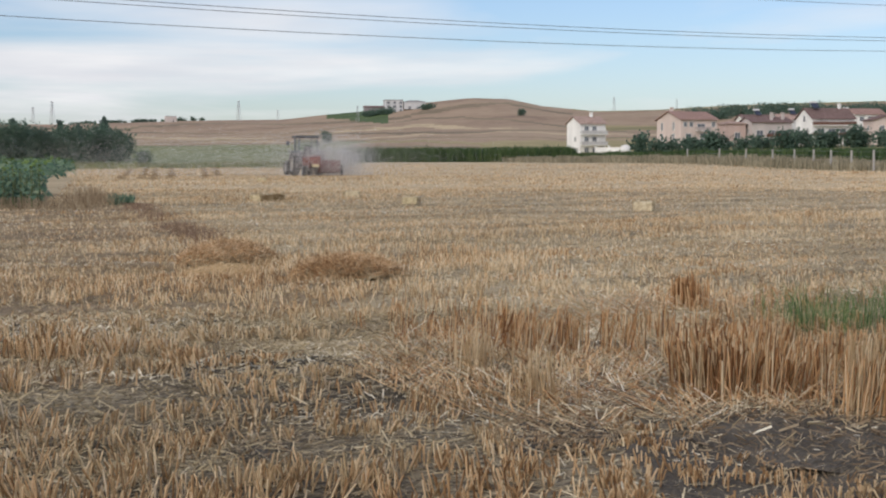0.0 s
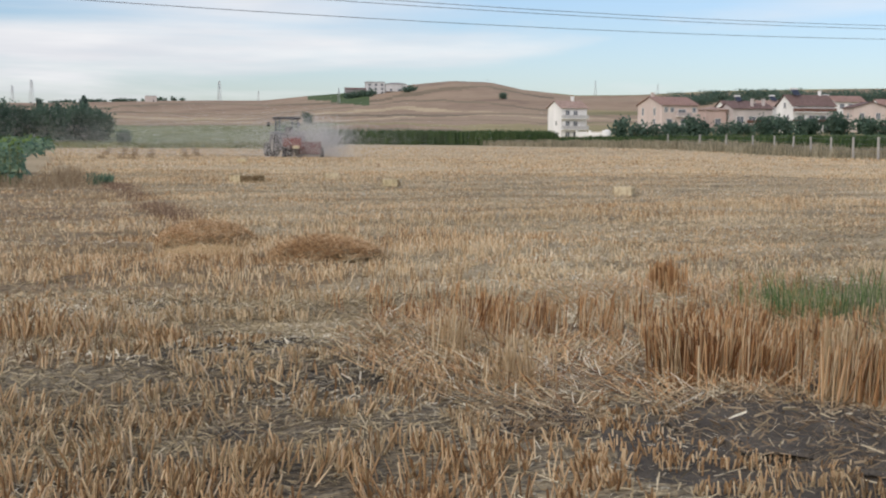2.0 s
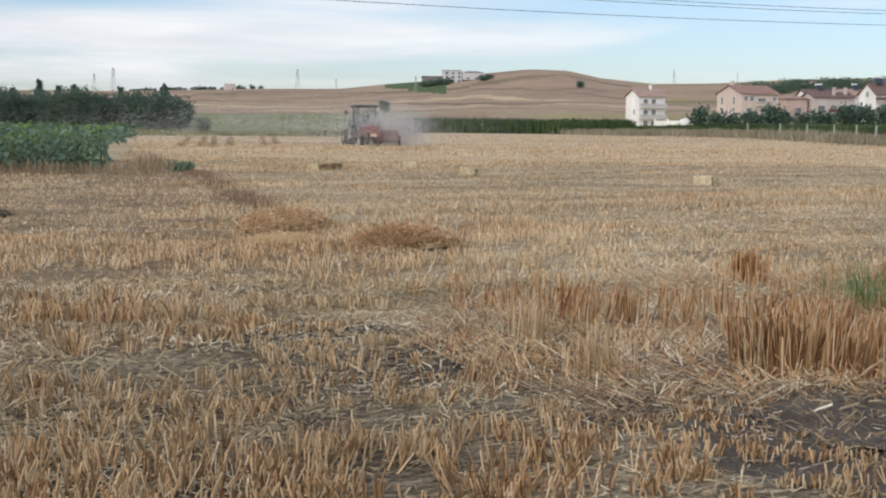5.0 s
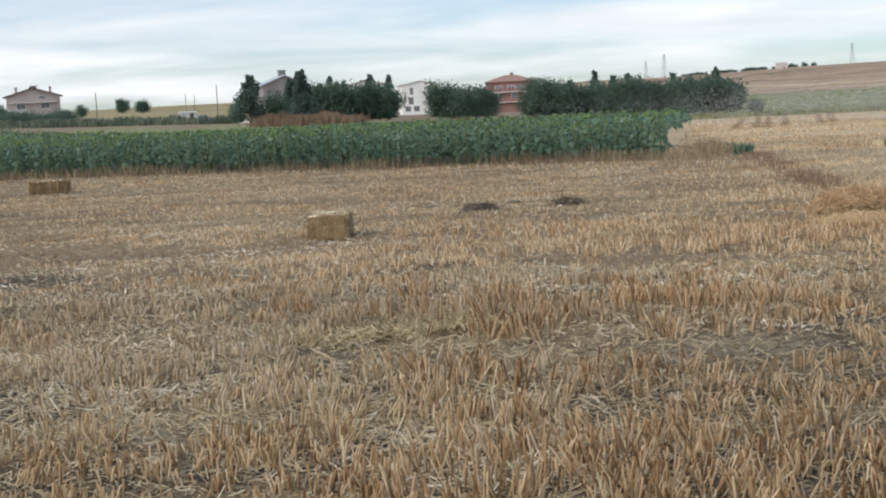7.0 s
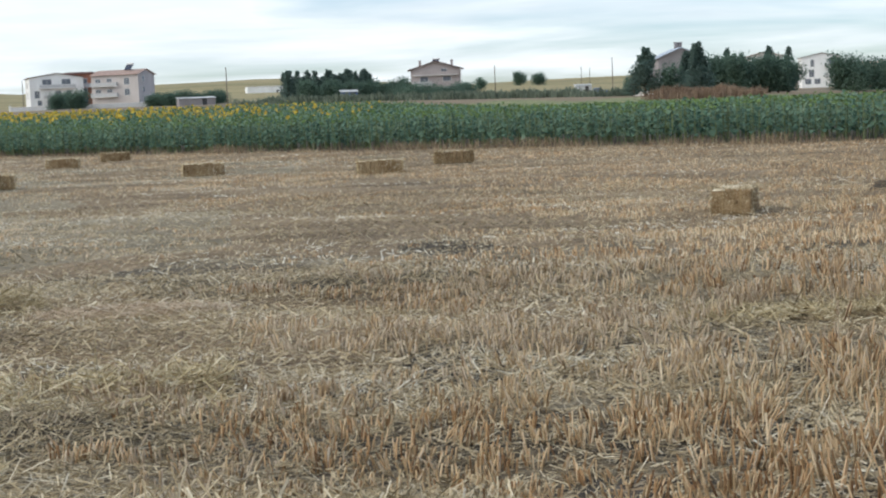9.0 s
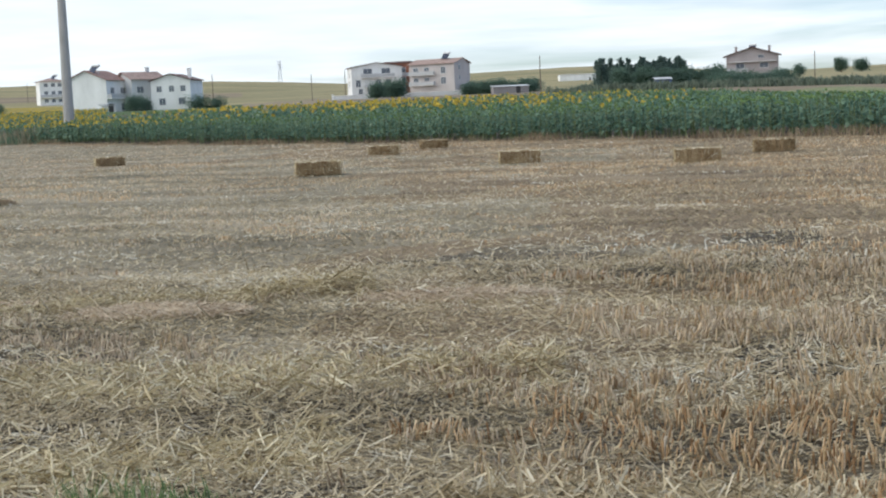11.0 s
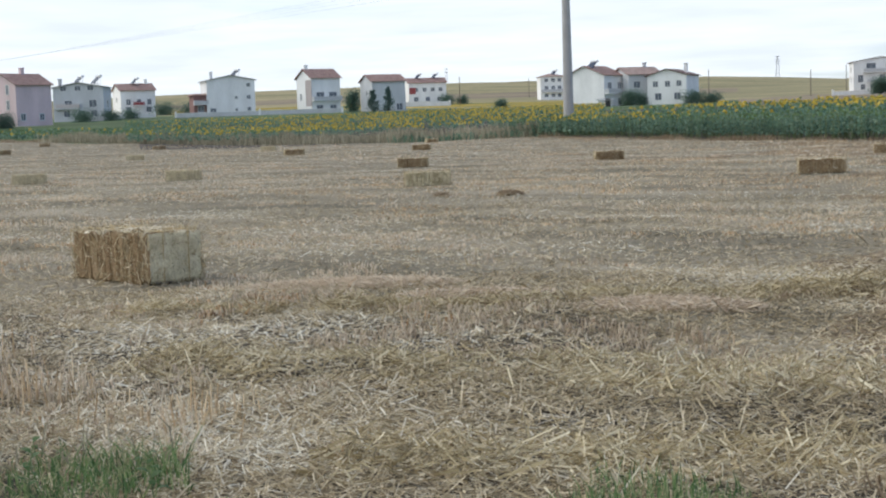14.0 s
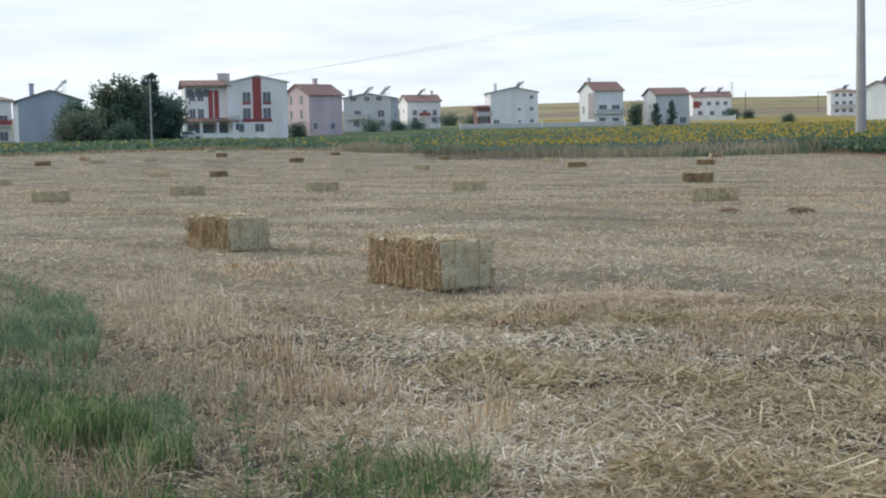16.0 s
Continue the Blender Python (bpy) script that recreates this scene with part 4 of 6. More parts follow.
# ---- weeds, corn, reeds ----
def band(name, label, category, line, width, per_m, tall, mat, wide=0.05, lean=0.25, rough=0.4, two=True):
    """Upright growth along a line of points, width metres deep."""
    made = []
    for (x0, y0), (x1, y1) in zip(line, line[1:]):
        n = int(math.hypot(x1 - x0, y1 - y0) * per_m)
        f, across = rng.uniform(0, 1, n), rng.normal(0, width / 3, n)
        nx, ny = -(y1 - y0) / math.hypot(x1 - x0, y1 - y0), (x1 - x0) / math.hypot(x1 - x0, y1 - y0)
        x, y = x0 + (x1 - x0) * f + nx * across, y0 + (y1 - y0) * f + ny * across
        h = tall * np.clip(1 + rough * smooth_noise(x, y, 2.5, 81) + rough * 0.6 * smooth_noise(x, y, 0.9, 82) + rng.normal(0, 0.12, n), 0.2, 2)
        made.append(blades(x, y, land(x, y) - 0.02, h, wide * rng.uniform(0.5, 1.5, n), lean * rng.uniform(0, 1.6, n), rng.uniform(0, np.pi, n), taper=0.45))
    return tagged(new(name, sheets(name, np.concatenate(made), 4, mat)), label, category, kind="stuff")


def along(s, d):
    p = CORNER + FRONT * s + DEEP * d
    return p.x, p.y


band("dry_weeds", "dry tan weeds and grass at the sunflowers' foot", "weeds", [along(-1.5, -0.6), along(30, -0.4), along(97, -0.3)], 1.3, 90, 0.2, WEED, 0.02, 0.5, 0.9)
band("dry_weeds", "brown dried weeds at the corner of the sunflower field", "weeds", [along(4.0, -0.5), along(0.8, -0.4), along(-1.2, 0.6), (15.4, 39.0), (16.6, 42)], 1.0, 110, 0.36, WEED, 0.014, 0.5, 0.9)
band("dry_weeds", "brown ridge of raked straw running from the field corner", "straw", [(16.4, 38.5), (13.4, 30.0), (10.6, 22.3), (9.0, 18.0)], 0.7, 190, 0.12, REED, 0.012, 0.75, 0.6)
band("green_weeds", "green bushy weeds beside the sunflower corner", "weeds", [(15.9, 38.9), (16.5, 38.7)], 0.5, 200, 0.3, LEAF, 0.06, 0.5, 0.4)
band("dry_weeds", "long bank of dry brown weeds below the sunflowers", "weeds", [polar(30.5, 108), polar(36, 120), polar(41, 133), polar(46, 152), polar(50, 164)], 5, 130, 0.8, GREYWEED, 0.07, 0.3, 0.5)
band("green_weeds", "green growth before the weedy bank", "weeds", [polar(29, 103), polar(33, 112), polar(37, 119)], 2.4, 60, 0.5, LEAF, 0.12, 0.5, 0.5)
band("dry_weeds", "thin dry weeds on the far edge of the field", "weeds", [polar(50, 164), polar(56, 163), polar(66, 160)], 3, 30, 0.35, WEED, 0.08, 0.3, 0.5)
band("corn_strip", "dark green strip of standing corn beyond the field", "corn", [polar(-31.2, 255), polar(-35, 254), polar(-40, 250)], 9, 330, 2.15, CORN, 0.16, 0.22, 0.08)
band("corn_strip", "green strip of corn in front of the houses", "corn", [polar(-40, 250), polar(-45, 215), polar(-50, 185), polar(-58, 160)], 6, 150, 1.25, CORN, 0.16, 0.25, 0.15)
band("dry_weeds", "grey-green dry weeds along the fence line", "weeds", [polar(-38, 236), polar(-42, 205), polar(-46, 170), polar(-50, 138), polar(-58, 112)], 6, 170, 0.75, GREYWEED, 0.09, 0.3, 0.45)
band("green_weeds", "pale green growth at the far end of the stubble", "weeds", [polar(-20, 158), polar(-25, 160), polar(-31, 168)], 5, 130, 0.45, MEADOW, 0.2, 0.4, 0.4)
band("dry_reeds", "pinkish dry reeds behind the sunflowers", "reeds", [polar(-4.2, 196), polar(-6.3, 192), polar(-8.2, 190)], 5, 420, 1.15, REED, 0.06, 0.35, 0.5)
band("green_weeds", "green growth at the foot of the village gardens", "weeds", [polar(12, 300), polar(5, 290), polar(-3, 260)], 8, 60, 1.1, OLIVE, 0.3, 0.4, 0.6)


for line in ([(35.3, 85.1), (66.6, 157.2)], [(36.5, 84.7), (71.8, 165.1)], [(36.2, 82.2), (72.9, 164.9)], [(42.6, 88.2), (74.6, 155.4)], [(46.0, 93.4), (72.2, 147.6)], [(39.3, 86.5), (71.0, 156.2)]):
    band("straw_windrow", "brown windrow of straw curving over the far stubble", "straw", line, 0.45, 22, 0.1, WEED, 0.05, 0.7, 0.6)


# ---- trees ----
def tree(kind, bearing, r, tall, wide, label, seed, leaves=700, bare=0.12, group="", shape=1.0):
    """A tapered trunk with limbs, and a crown of many small leaf clumps gathered round the limbs' ends."""
    g = np.random.default_rng(seed)
    x, y = polar(bearing, r)
    ob = thing({"conifer": "conifer_tree", "broad": "broadleaf_tree", "bush": "bush"}[kind], (x, y, lift(x, y) - 0.1), g.uniform(0, 6.28), label, "bush" if kind == "bush" else "tree", group)
    mat = {"conifer": NEEDLE, "broad": BROAD, "bush": BROAD}[kind]
    if "olive" in label or "grey-green" in label:
        mat = OLIVE
    bm = bmesh.new()
    add_rod(bm, (0, 0, 0), (0, 0, tall * (0.93 if kind == "conifer" else 0.6)), 0.028 * tall, 0.006 * tall, 7)
    tips = []
    n = 40 if kind == "conifer" else 22
    for k in range(n):
        f = bare + (0.97 - bare) * (k + g.uniform(0, 1)) / n
        way = g.uniform(0, 6.28)
        if kind == "conifer":
            out = wide / 2 * (1 - f) ** (0.75 / shape) * g.uniform(0.7, 1.15) + 0.15
            a, e = Vector((0, 0, tall * f)), Vector((math.cos(way) * out, math.sin(way) * out, tall * min(1, f + 0.03)))
        else:
            out = wide / 2 * math.sqrt(max(0.05, 1 - ((f - 0.5) / 0.58) ** 2)) * g.uniform(0.45, 0.9)
            a, e = Vector((0, 0, tall * min(f, 0.58) * 0.8)), Vector((math.cos(way) * out, math.sin(way) * out, tall * f * 0.93))
        add_rod(bm, a, e, 0.007 * tall, 0.003 * tall, 4)
        tips.append((a, e))
    part("trunk", bm, BARK, ob)
    which = g.integers(0, len(tips), leaves)
    a, e = np.array([t[0] for t in tips])[which], np.array([t[1] for t in tips])[which]
    f = g.beta(1.5, 1.0, leaves)[:, None]
    puff = wide * (0.1 if kind == "conifer" else 0.15)
    mid = a + (e - a) * f + np.clip(g.normal(0, 1, (leaves, 3)), -1.7, 1.7) * puff * 1.0 * ((1.0, 1.0, 0.8) if kind != "conifer" else (0.9, 0.9, 0.9))
    if kind == "conifer":  # short sprays near the tip, wider ones below
        reach = np.linalg.norm(e - a, axis=1)[:, None]
        mid = a + (e - a) * f + np.clip(g.normal(0, 1, (leaves, 3)), -1.7, 1.7) * (0.16 * reach + 0.1) * (1, 1, 1.2)
    mid[:, 2] = np.clip(mid[:, 2], 0.05 * tall if kind == "bush" else 0.08 * tall, None)
    size = (0.045 if kind == "conifer" else 0.052) * (tall * wide) ** 0.5 * g.uniform(0.6, 1.5, leaves) * math.sqrt(1500 / min(leaves, 3000)) * 0.8
    u = g.normal(0, 1, (leaves, 3))
    u /= np.linalg.norm(u, axis=1)[:, None]
    v = np.cross(u, g.normal(0, 1, (leaves, 3)))
    v /= np.linalg.norm(v, axis=1)[:, None]
    u, v = u * size[:, None], v * (size * 0.7)[:, None]
    crown = new("crown", sheets("crown", np.stack([mid - u, mid - v * 0.9, mid + u, mid + v], 1), 4, mat))
    crown.parent = ob
    return ob


seed = 100
DARK = "dark green conifer in a garden windbreak"
ROUND = "leafy dark green tree in a village garden"
for b0, b1, r, count, tall, wide, kind, label in (
    (-18.3, -22.8, 262, 9, 6.0, 6.2, "broad", "dense dark green tree beyond the sunflowers"),
    (-14.6, -18.6, 262, 10, 6.2, 6.4, "broad", "dense dark green tree in a row beyond the sunflowers"),
    (-11.0, -13.6, 262, 4, 6.2, 5.2, "broad", ROUND),
    (-15.5, -22.4, 275, 7, 7.6, 3.4, "conifer", "dark conifer standing in the row of trees"),
    (-6.0, -9.6, 262, 9, 6.2, 6.0, "broad", ROUND),
    (-6.2, -9.4, 270, 6, 7.3, 3.2, "conifer", DARK),
    (10.1, 6.7, 330, 36, 6.2, 3.4, "conifer", "dark conifer in a close-planted row"),
    (9.4, 5.2, 318, 9, 4.4, 5.0, "broad", ROUND),
    (5.8, 2.9, 300, 6, 2.8, 5.4, "bush", "low dark green garden hedge below the grey house"),
    (15.3, 12.3, 385, 7, 3.6, 6.0, "broad", ROUND),
    (18.9, 17.5, 392, 3, 4.6, 5.5, "broad", ROUND),
    (56.5, 60.8, 232, 6, 7.0, 6.0, "broad", "tall bushy tree beside the grey house"),
):
    for k in range(count):
        seed += 1
        pick = random.Random(seed)
        f = (k + pick.uniform(0.1, 0.9)) / count
        tree(kind, b0 + (b1 - b0) * f, r + pick.uniform(-8, 8), tall * pick.uniform(0.8, 1.15), wide * pick.uniform(0.85, 1.2), label, seed, 6000 if kind == "broad" else 3600)
for kind, b, r, tall, wide, label in (
    ("conifer", -3.9, 250, 8.0, 6.4, "tall ragged dark conifer beside the shaded house"), ("conifer", -5.9, 246, 8.6, 5.6, "tall pointed dark conifer beside the shaded house"),
    ("conifer", -5.5, 255, 7.4, 5.4, DARK), ("broad", -4.8, 250, 6.0, 4.5, ROUND), ("broad", -3.4, 256, 4.0, 3.4, ROUND), ("broad", -12.0, 255, 5.0, 5.4, ROUND),
    ("bush", -23.4, 255, 2.4, 3.4, "round green bush at the far end of the field"), ("broad", 2.45, 560, 5.6, 5.0, "lone leaning broadleaf tree on the rise"),
    ("broad", 0.92, 820, 8.6, 8.0, "lone round tree on the rise"), ("broad", 0.2, 860, 7.5, 9.0, "lone round tree on the skyline"),
    ("broad", 8.4, 330, 4.4, 5.2, ROUND), ("broad", 3.2, 335, 3.6, 4.8, ROUND), ("broad", 58.3, 225, 11.0, 6.0, "tall ragged grey-green tree by the grey house"),
    ("broad", 59.1, 226, 10.2, 5.4, "tall ragged grey-green tree by the grey house"), ("conifer", 57.5, 230, 10.4, 7.0, "tall pointed dark conifer by the grey house"), ("bush", 58.6, 212, 3.6, 4.6, "rounded pale green bush before the trees"), ("broad", 59.9, 216, 5.6, 6.4, "grey-green bushy tree beside the grey house"), ("broad", 60.7, 218, 4.4, 5.4, "grey-green bushy tree beside the grey house"),
    ("conifer", 37.4, 330, 5.6, 3.2, "small dark conifer in front of a grey house"), ("conifer", 38.0, 330, 5.0, 3.4, "small dark conifer in front of a grey house"),
    ("broad", 38.8, 332, 6.0, 4.0, "leafy tree between two village houses"), ("broad", 28.0, 318, 3.8, 4.4, "garden tree in front of a white house"), ("broad", 27.6, 320, 3.2, 3.6, ROUND),
    ("bush", 25.6, 325, 2.6, 6.0, "dark clipped garden hedge"), ("bush", 24.9, 325, 2.2, 5.0, "dark clipped garden hedge"), ("bush", 33.0, 380, 2.4, 4.0, "dark bush on the slope"),
    ("broad", 52.6, 268, 4.6, 3.6, "garden tree between two houses"), ("bush", 51.9, 258, 2.6, 4.4, "sprawling green garden bush"), ("bush", 49.0, 318, 2.4, 6.0, "dark green clipped garden hedge"), ("bush", 48.0, 330, 2.2, 5.0, "dark green clipped garden hedge"),
    ("bush", 47.3, 352, 2.2, 5.0, "dark green clipped garden hedge"), ("bush", 46.0, 420, 3.0, 9.0, "dark bushes behind the houses"), ("bush", 45.0, 430, 3.0, 9.0, "dark bushes behind the houses"),
    ("bush", 35.1, 500, 3.4, 6.5, "dark bushes on the slope"), ("bush", 34.5, 500, 3.0, 5.0, "dark bushes on the slope"), ("bush", 14.6, 395, 2.6, 8, "low dark bushes by the fields"), ("bush", 13.6, 395, 2.2, 8, "low dark bushes by the fields"),
    ("broad", -38.0, 1250, 6, 9, "lone tree on the ploughed hillside"), ("broad", -30.4, 560, 6.0, 5.0, "lone bare-stemmed tree beyond the tractor"),
):
    seed += 1
    tree(kind, b, r, tall, wide, label, seed, 6000 if tall > 7.2 else 2600, 0.3 if "lone" in label else 0.08)
for k in range(20):  # hedges in front of the houses on the right
    seed += 1
    pick = random.Random(seed)
    b = -42.7 - k * 0.52
    tree("bush", b + pick.uniform(-0.15, 0.15), 330 + pick.uniform(-14, 10), (2.9 if k % 5 else 4.6) * pick.uniform(0.8, 1.25) + (1.0 if b < -48 else 0), 5.2, "dark green garden hedge in front of the houses", seed, 420)
for k in range(15):  # trees round the house on the hill
    seed += 1
    pick = random.Random(seed)
    tree("broad", -31.9 - k * 0.1 - (1.2 if k > 10 else 0), 1388 + pick.uniform(-15, 15), pick.uniform(4.0, 6.0), 9.0, "dark tree round the house on the hill", seed, 260)
for k in range(30):  # hedgerow on the far skyline
    seed += 1
    pick = random.Random(seed)
    tree("bush", -20.6 - k * 0.16 - (0.5 if k % 7 == 0 else 0), 1640 + pick.uniform(-12, 12), pick.uniform(2.2, 4.6), 7.5, "dark bush in a far hedgerow on the skyline", seed, 160)
for k in range(44):  # far woods on the right skyline
    seed += 1
    pick = random.Random(seed)
    b = -44.6 - k * 0.27
    tree("broad", b, 1270 + pick.uniform(-50, 50), pick.uniform(4.5, 6.5), 26, "dark tree of the wood behind the village", seed, 900)

# ---- houses ----
def prism(outline, length, axis):
    """A solid: an outline of (across, up) drawn along x or y, centred."""
    bm = bmesh.new()
    ends = []
    for k in (-length / 2, length / 2):
        ends.append([bm.verts.new((k, a, z) if axis == "x" else (a, k, z)) for a, z in outline])
    bm.faces.new(ends[0])
    bm.faces.new(ends[1][::-1])
    n = len(outline)
    for i in range(n):
        bm.faces.new((ends[0][i], ends[1][i], ends[1][(i + 1) % n], ends[0][(i + 1) % n]))
    bmesh.ops.recalc_face_normals(bm, faces=bm.faces)
    return bm


def on_face(face, w, d):
    """A frame on a wall: x along it, -y outwards."""
    turn, off = {"f": (0, d / 2), "l": (-90, w / 2), "r": (90, w / 2)}[face]
    return Matrix.Rotation(radians(turn), 4, "Z") @ Matrix.Translation((0, -off, 0))


def face_box(m, size, at, bevel=0.0):
    bm = box(size, at, bevel=bevel)
    bm.transform(m)
    return bm


def window(house, m, u, z, w, h):
    bm = bmesh.new()
    for size, at in (((w + 0.16, 0.1, 0.09), (u, -0.03, z)), ((w + 0.16, 0.1, 0.09), (u, -0.03, z + h)), ((0.09, 0.1, h), (u - w / 2 - 0.03, -0.03, z + h / 2)),
                     ((0.09, 0.1, h), (u + w / 2 + 0.03, -0.03, z + h / 2)), ((0.06, 0.08, h), (u, -0.03, z + h / 2))):
        add_box(bm, size, at)
    bm.transform(m)
    win = part("window", bm, FRAME, house)
    part("pane", face_box(m, (w, 0.03, h), (u, -0.012, z + h / 2)), GLASS, win)
    return win


def balcony(house, m, u0, u1, z, rail, deep=1.1):
    mid, w = (u0 + u1) / 2, u1 - u0
    slab = part("balcony", face_box(m, (w, deep, 0.16), (mid, -deep / 2, z - 0.08)), PLASTER["white"], house)
    bm = bmesh.new()
    for size, at in (((w, 0.06, 0.08), (mid, -deep + 0.05, z + 0.95)), ((w, 0.04, 0.75), (mid, -deep + 0.05, z + 0.45)), ((0.06, deep, 0.9), (u0 + 0.04, -deep / 2, z + 0.45)), ((0.06, deep, 0.9), (u1 - 0.04, -deep / 2, z + 0.45))):
        add_box(bm, size, at)
    bm.transform(m)
    part("railing", bm, rail, slab)
    return slab


def solar_heater(house, x, y, z, turn=0.0):
    m = Matrix.Translation((x, y, z)) @ Matrix.Rotation(turn, 4, "Z")
    bm = box((2.0, 0.1, 2.0), (0, 0, 0.75), tilt=radians(-45))
    bm.transform(m)
    unit = part("solar_heater", bm, PANEL, house, "tilted solar water heater")
    bm = rod((-1.05, 0.85, 1.6), (1.05, 0.85, 1.6), 0.3, sides=10)
    bm.transform(m)
    part("tank", bm, WHITEPAINT, unit)
    bm = bmesh.new()
    for k in (-0.8, 0.8):
        add_rod(bm, (k, 0.85, -0.6), (k, 0.85, 1.5), 0.04, sides=5)
        add_rod(bm, (k, -0.6, 0.0), (k, 0.85, 0.0), 0.04, sides=5)
    bm.transform(m)
    part("stand", bm, STEEL, unit)


def house(b, r, w, d, floors, rot, wall, roof, kind, label, pitch=0.42, wins=(), balconies=(), solar=(), chimneys=(), panels=(), storey=2.85, base=0.0, over=0.45, at=None):
    x, y = polar(b, r)
    ob = thing("house", (x, y, lift(x, y) - 0.25 + base), radians(b + rot), label, "house", "village houses")
    h = floors * storey + 0.25
    wall_mat, roof_mat = PLASTER[wall], TILE[roof] if roof in TILE else PLASTER[roof]
    if kind == "gable_x":
        rise = pitch * d / 2
        part("wall", prism([(-d / 2, 0), (d / 2, 0), (d / 2, h), (0, h + rise), (-d / 2, h)], w, "x"), wall_mat, ob)
        t, o = 0.18, over
        z0 = h - o * pitch
        part("roof", prism([(-d / 2 - o, z0 + 0.02), (0, h + rise + 0.02), (d / 2 + o, z0 + 0.02), (d / 2 + o, z0 + t), (0, h + rise + t), (-d / 2 - o, z0 + t)], w + 2 * o, "x"), roof_mat, ob)
    elif kind == "gable_y":
        rise = pitch * w / 2
        part("wall", prism([(-w / 2, 0), (w / 2, 0), (w / 2, h), (0, h + rise), (-w / 2, h)], d, "y"), wall_mat, ob)
        t, o = 0.18, over
        z0 = h - o * pitch
        part("roof", prism([(-w / 2 - o, z0 + 0.02), (0, h + rise + 0.02), (w / 2 + o, z0 + 0.02), (w / 2 + o, z0 + t), (0, h + rise + t), (-w / 2 - o, z0 + t)], d + 2 * o, "y"), roof_mat, ob)
    else:
        part("wall", box((w, d, h), (0, 0, h / 2)), wall_mat, ob)
        bm, o = bmesh.new(), over
        rise, in_x, in_y = (pitch * min(w, d) / 2, max(0.3, (w - d) / 2), max(0.02, (d - w) / 2)) if kind == "hip" else (0.35, w / 2, d / 2)
        low = [bm.verts.new((sx * (w / 2 + o), sy * (d / 2 + o), h)) for sx, sy in ((-1, -1), (1, -1), (1, 1), (-1, 1))]
        eave = [bm.verts.new((sx * (w / 2 + o), sy * (d / 2 + o), h + 0.15)) for sx, sy in ((-1, -1), (1, -1), (1, 1), (-1, 1))]
        top = [bm.verts.new((sx * in_x, sy * in_y, h + 0.15 + rise)) for sx, sy in ((-1, -1), (1, -1), (1, 1), (-1, 1))]
        bm.faces.new(low)
        bm.faces.new(top)
        for a, c in ((low, eave), (eave, top)):
            for i in range(4):
                bm.faces.new((a[i], a[(i + 1) % 4], c[(i + 1) % 4], c[i]))
        bmesh.ops.recalc_face_normals(bm, faces=bm.faces)
        part("roof", bm, roof_mat, ob)
    for face, floor, spots, ww, hh in wins:
        for u in spots:
            window(ob, on_face(face, w, d), u, 0.25 + floor * storey + (0.95 if hh < 1.6 else 0.15), ww, hh)
    for face, floor, u0, u1, rail in balconies:
        balcony(ob, on_face(face, w, d), u0, u1, 0.25 + floor * storey, PLASTER.get(rail, RAIL))
    for face, u0, u1, z0, z1, tint in panels:
        part("facade_panel", face_box(on_face(face, w, d), (u1 - u0, 0.12, z1 - z0), ((u0 + u1) / 2, -0.05, (z0 + z1) / 2)), PLASTER[tint], ob, f"{tint} painted facade panel")
    top = h + (0.42 if kind != "hip" else 0.3) * min(w, d) / 2 * pitch / 0.42
    for cx, cy in chimneys:
        part("chimney", add_box(box((0.7, 0.7, 2.4), (cx, cy, top)), (0.9, 0.9, 0.15), (cx, cy, top + 1.25)), wall_mat, ob)
    for sx, sy in solar:
        solar_heater(ob, sx, sy, top, radians(-b - rot - 15))
    return ob


W3 = [("f", k, (-2.4, 0.2, 2.6), 1.3, 1.3) for k in range(3)]
# right side of the view
house(-40.52, 395, 7.8, 7.2, 3, 30, "white", "faded", "gable_x", "narrow white three-storey house with balconies and faded red roof", 0.5,
      [("f", k, (-2.0, 0.4), 1.2, 2.0) for k in range(3)] + [("l", 0, (-1.6, 1.2), 0.9, 1.2), ("l", 1, (1.0,), 0.8, 1.2)], [("f", 1, -3.9, 3.9, "rail"), ("f", 2, -3.9, 3.9, "rail")], chimneys=((1.5, 0),), base=-0.9)
house(-44.38, 387, 11, 11.5, 3, 33, "cream", "red", "gable_x", "cream three-storey house with red tiled roof and pink balcony", 0.36,
      [("l", k, (-3.2, 2.4), 0.9, 2.0) for k in (1, 2)] + [("f", 1, (-3.2, 1.2, 3.2), 1.6, 2.0), ("f", 2, (-4.2, -2.4, 4.3), 1.0, 1.3), ("f", 2, (0.6,), 2.2, 1.6)], [("f", 2, -1.2, 3.0, "rose"), ("f", 1, 0, 5.4, "rail")], chimneys=((-4, 1),), base=-1.2)
house(-46.05, 402, 6, 5.5, 2.4, 28, "salmon", "faded", "hip", "plain salmon-coloured house end", 0.3, [("f", 1, (0.5,), 1.6, 1.6)], base=-0.9)
house(-47.35, 405, 11.5, 8, 2.4, 26, "beige", "dark", "gable_x", "beige terrace house with dark roof and bays", 0.34,
      [("l", 1, (-1.6, 1.4), 0.9, 1.3), ("f", 1, (-3.6, -0.2, 3.2), 1.9, 1.7), ("f", 0, (-3.6, 0.2, 3.6), 1.6, 1.5)], [("f", 1, -1.6, 4.6, "darkwood")], chimneys=((0.5, -2.5), (4, -2.0)), base=-0.6)
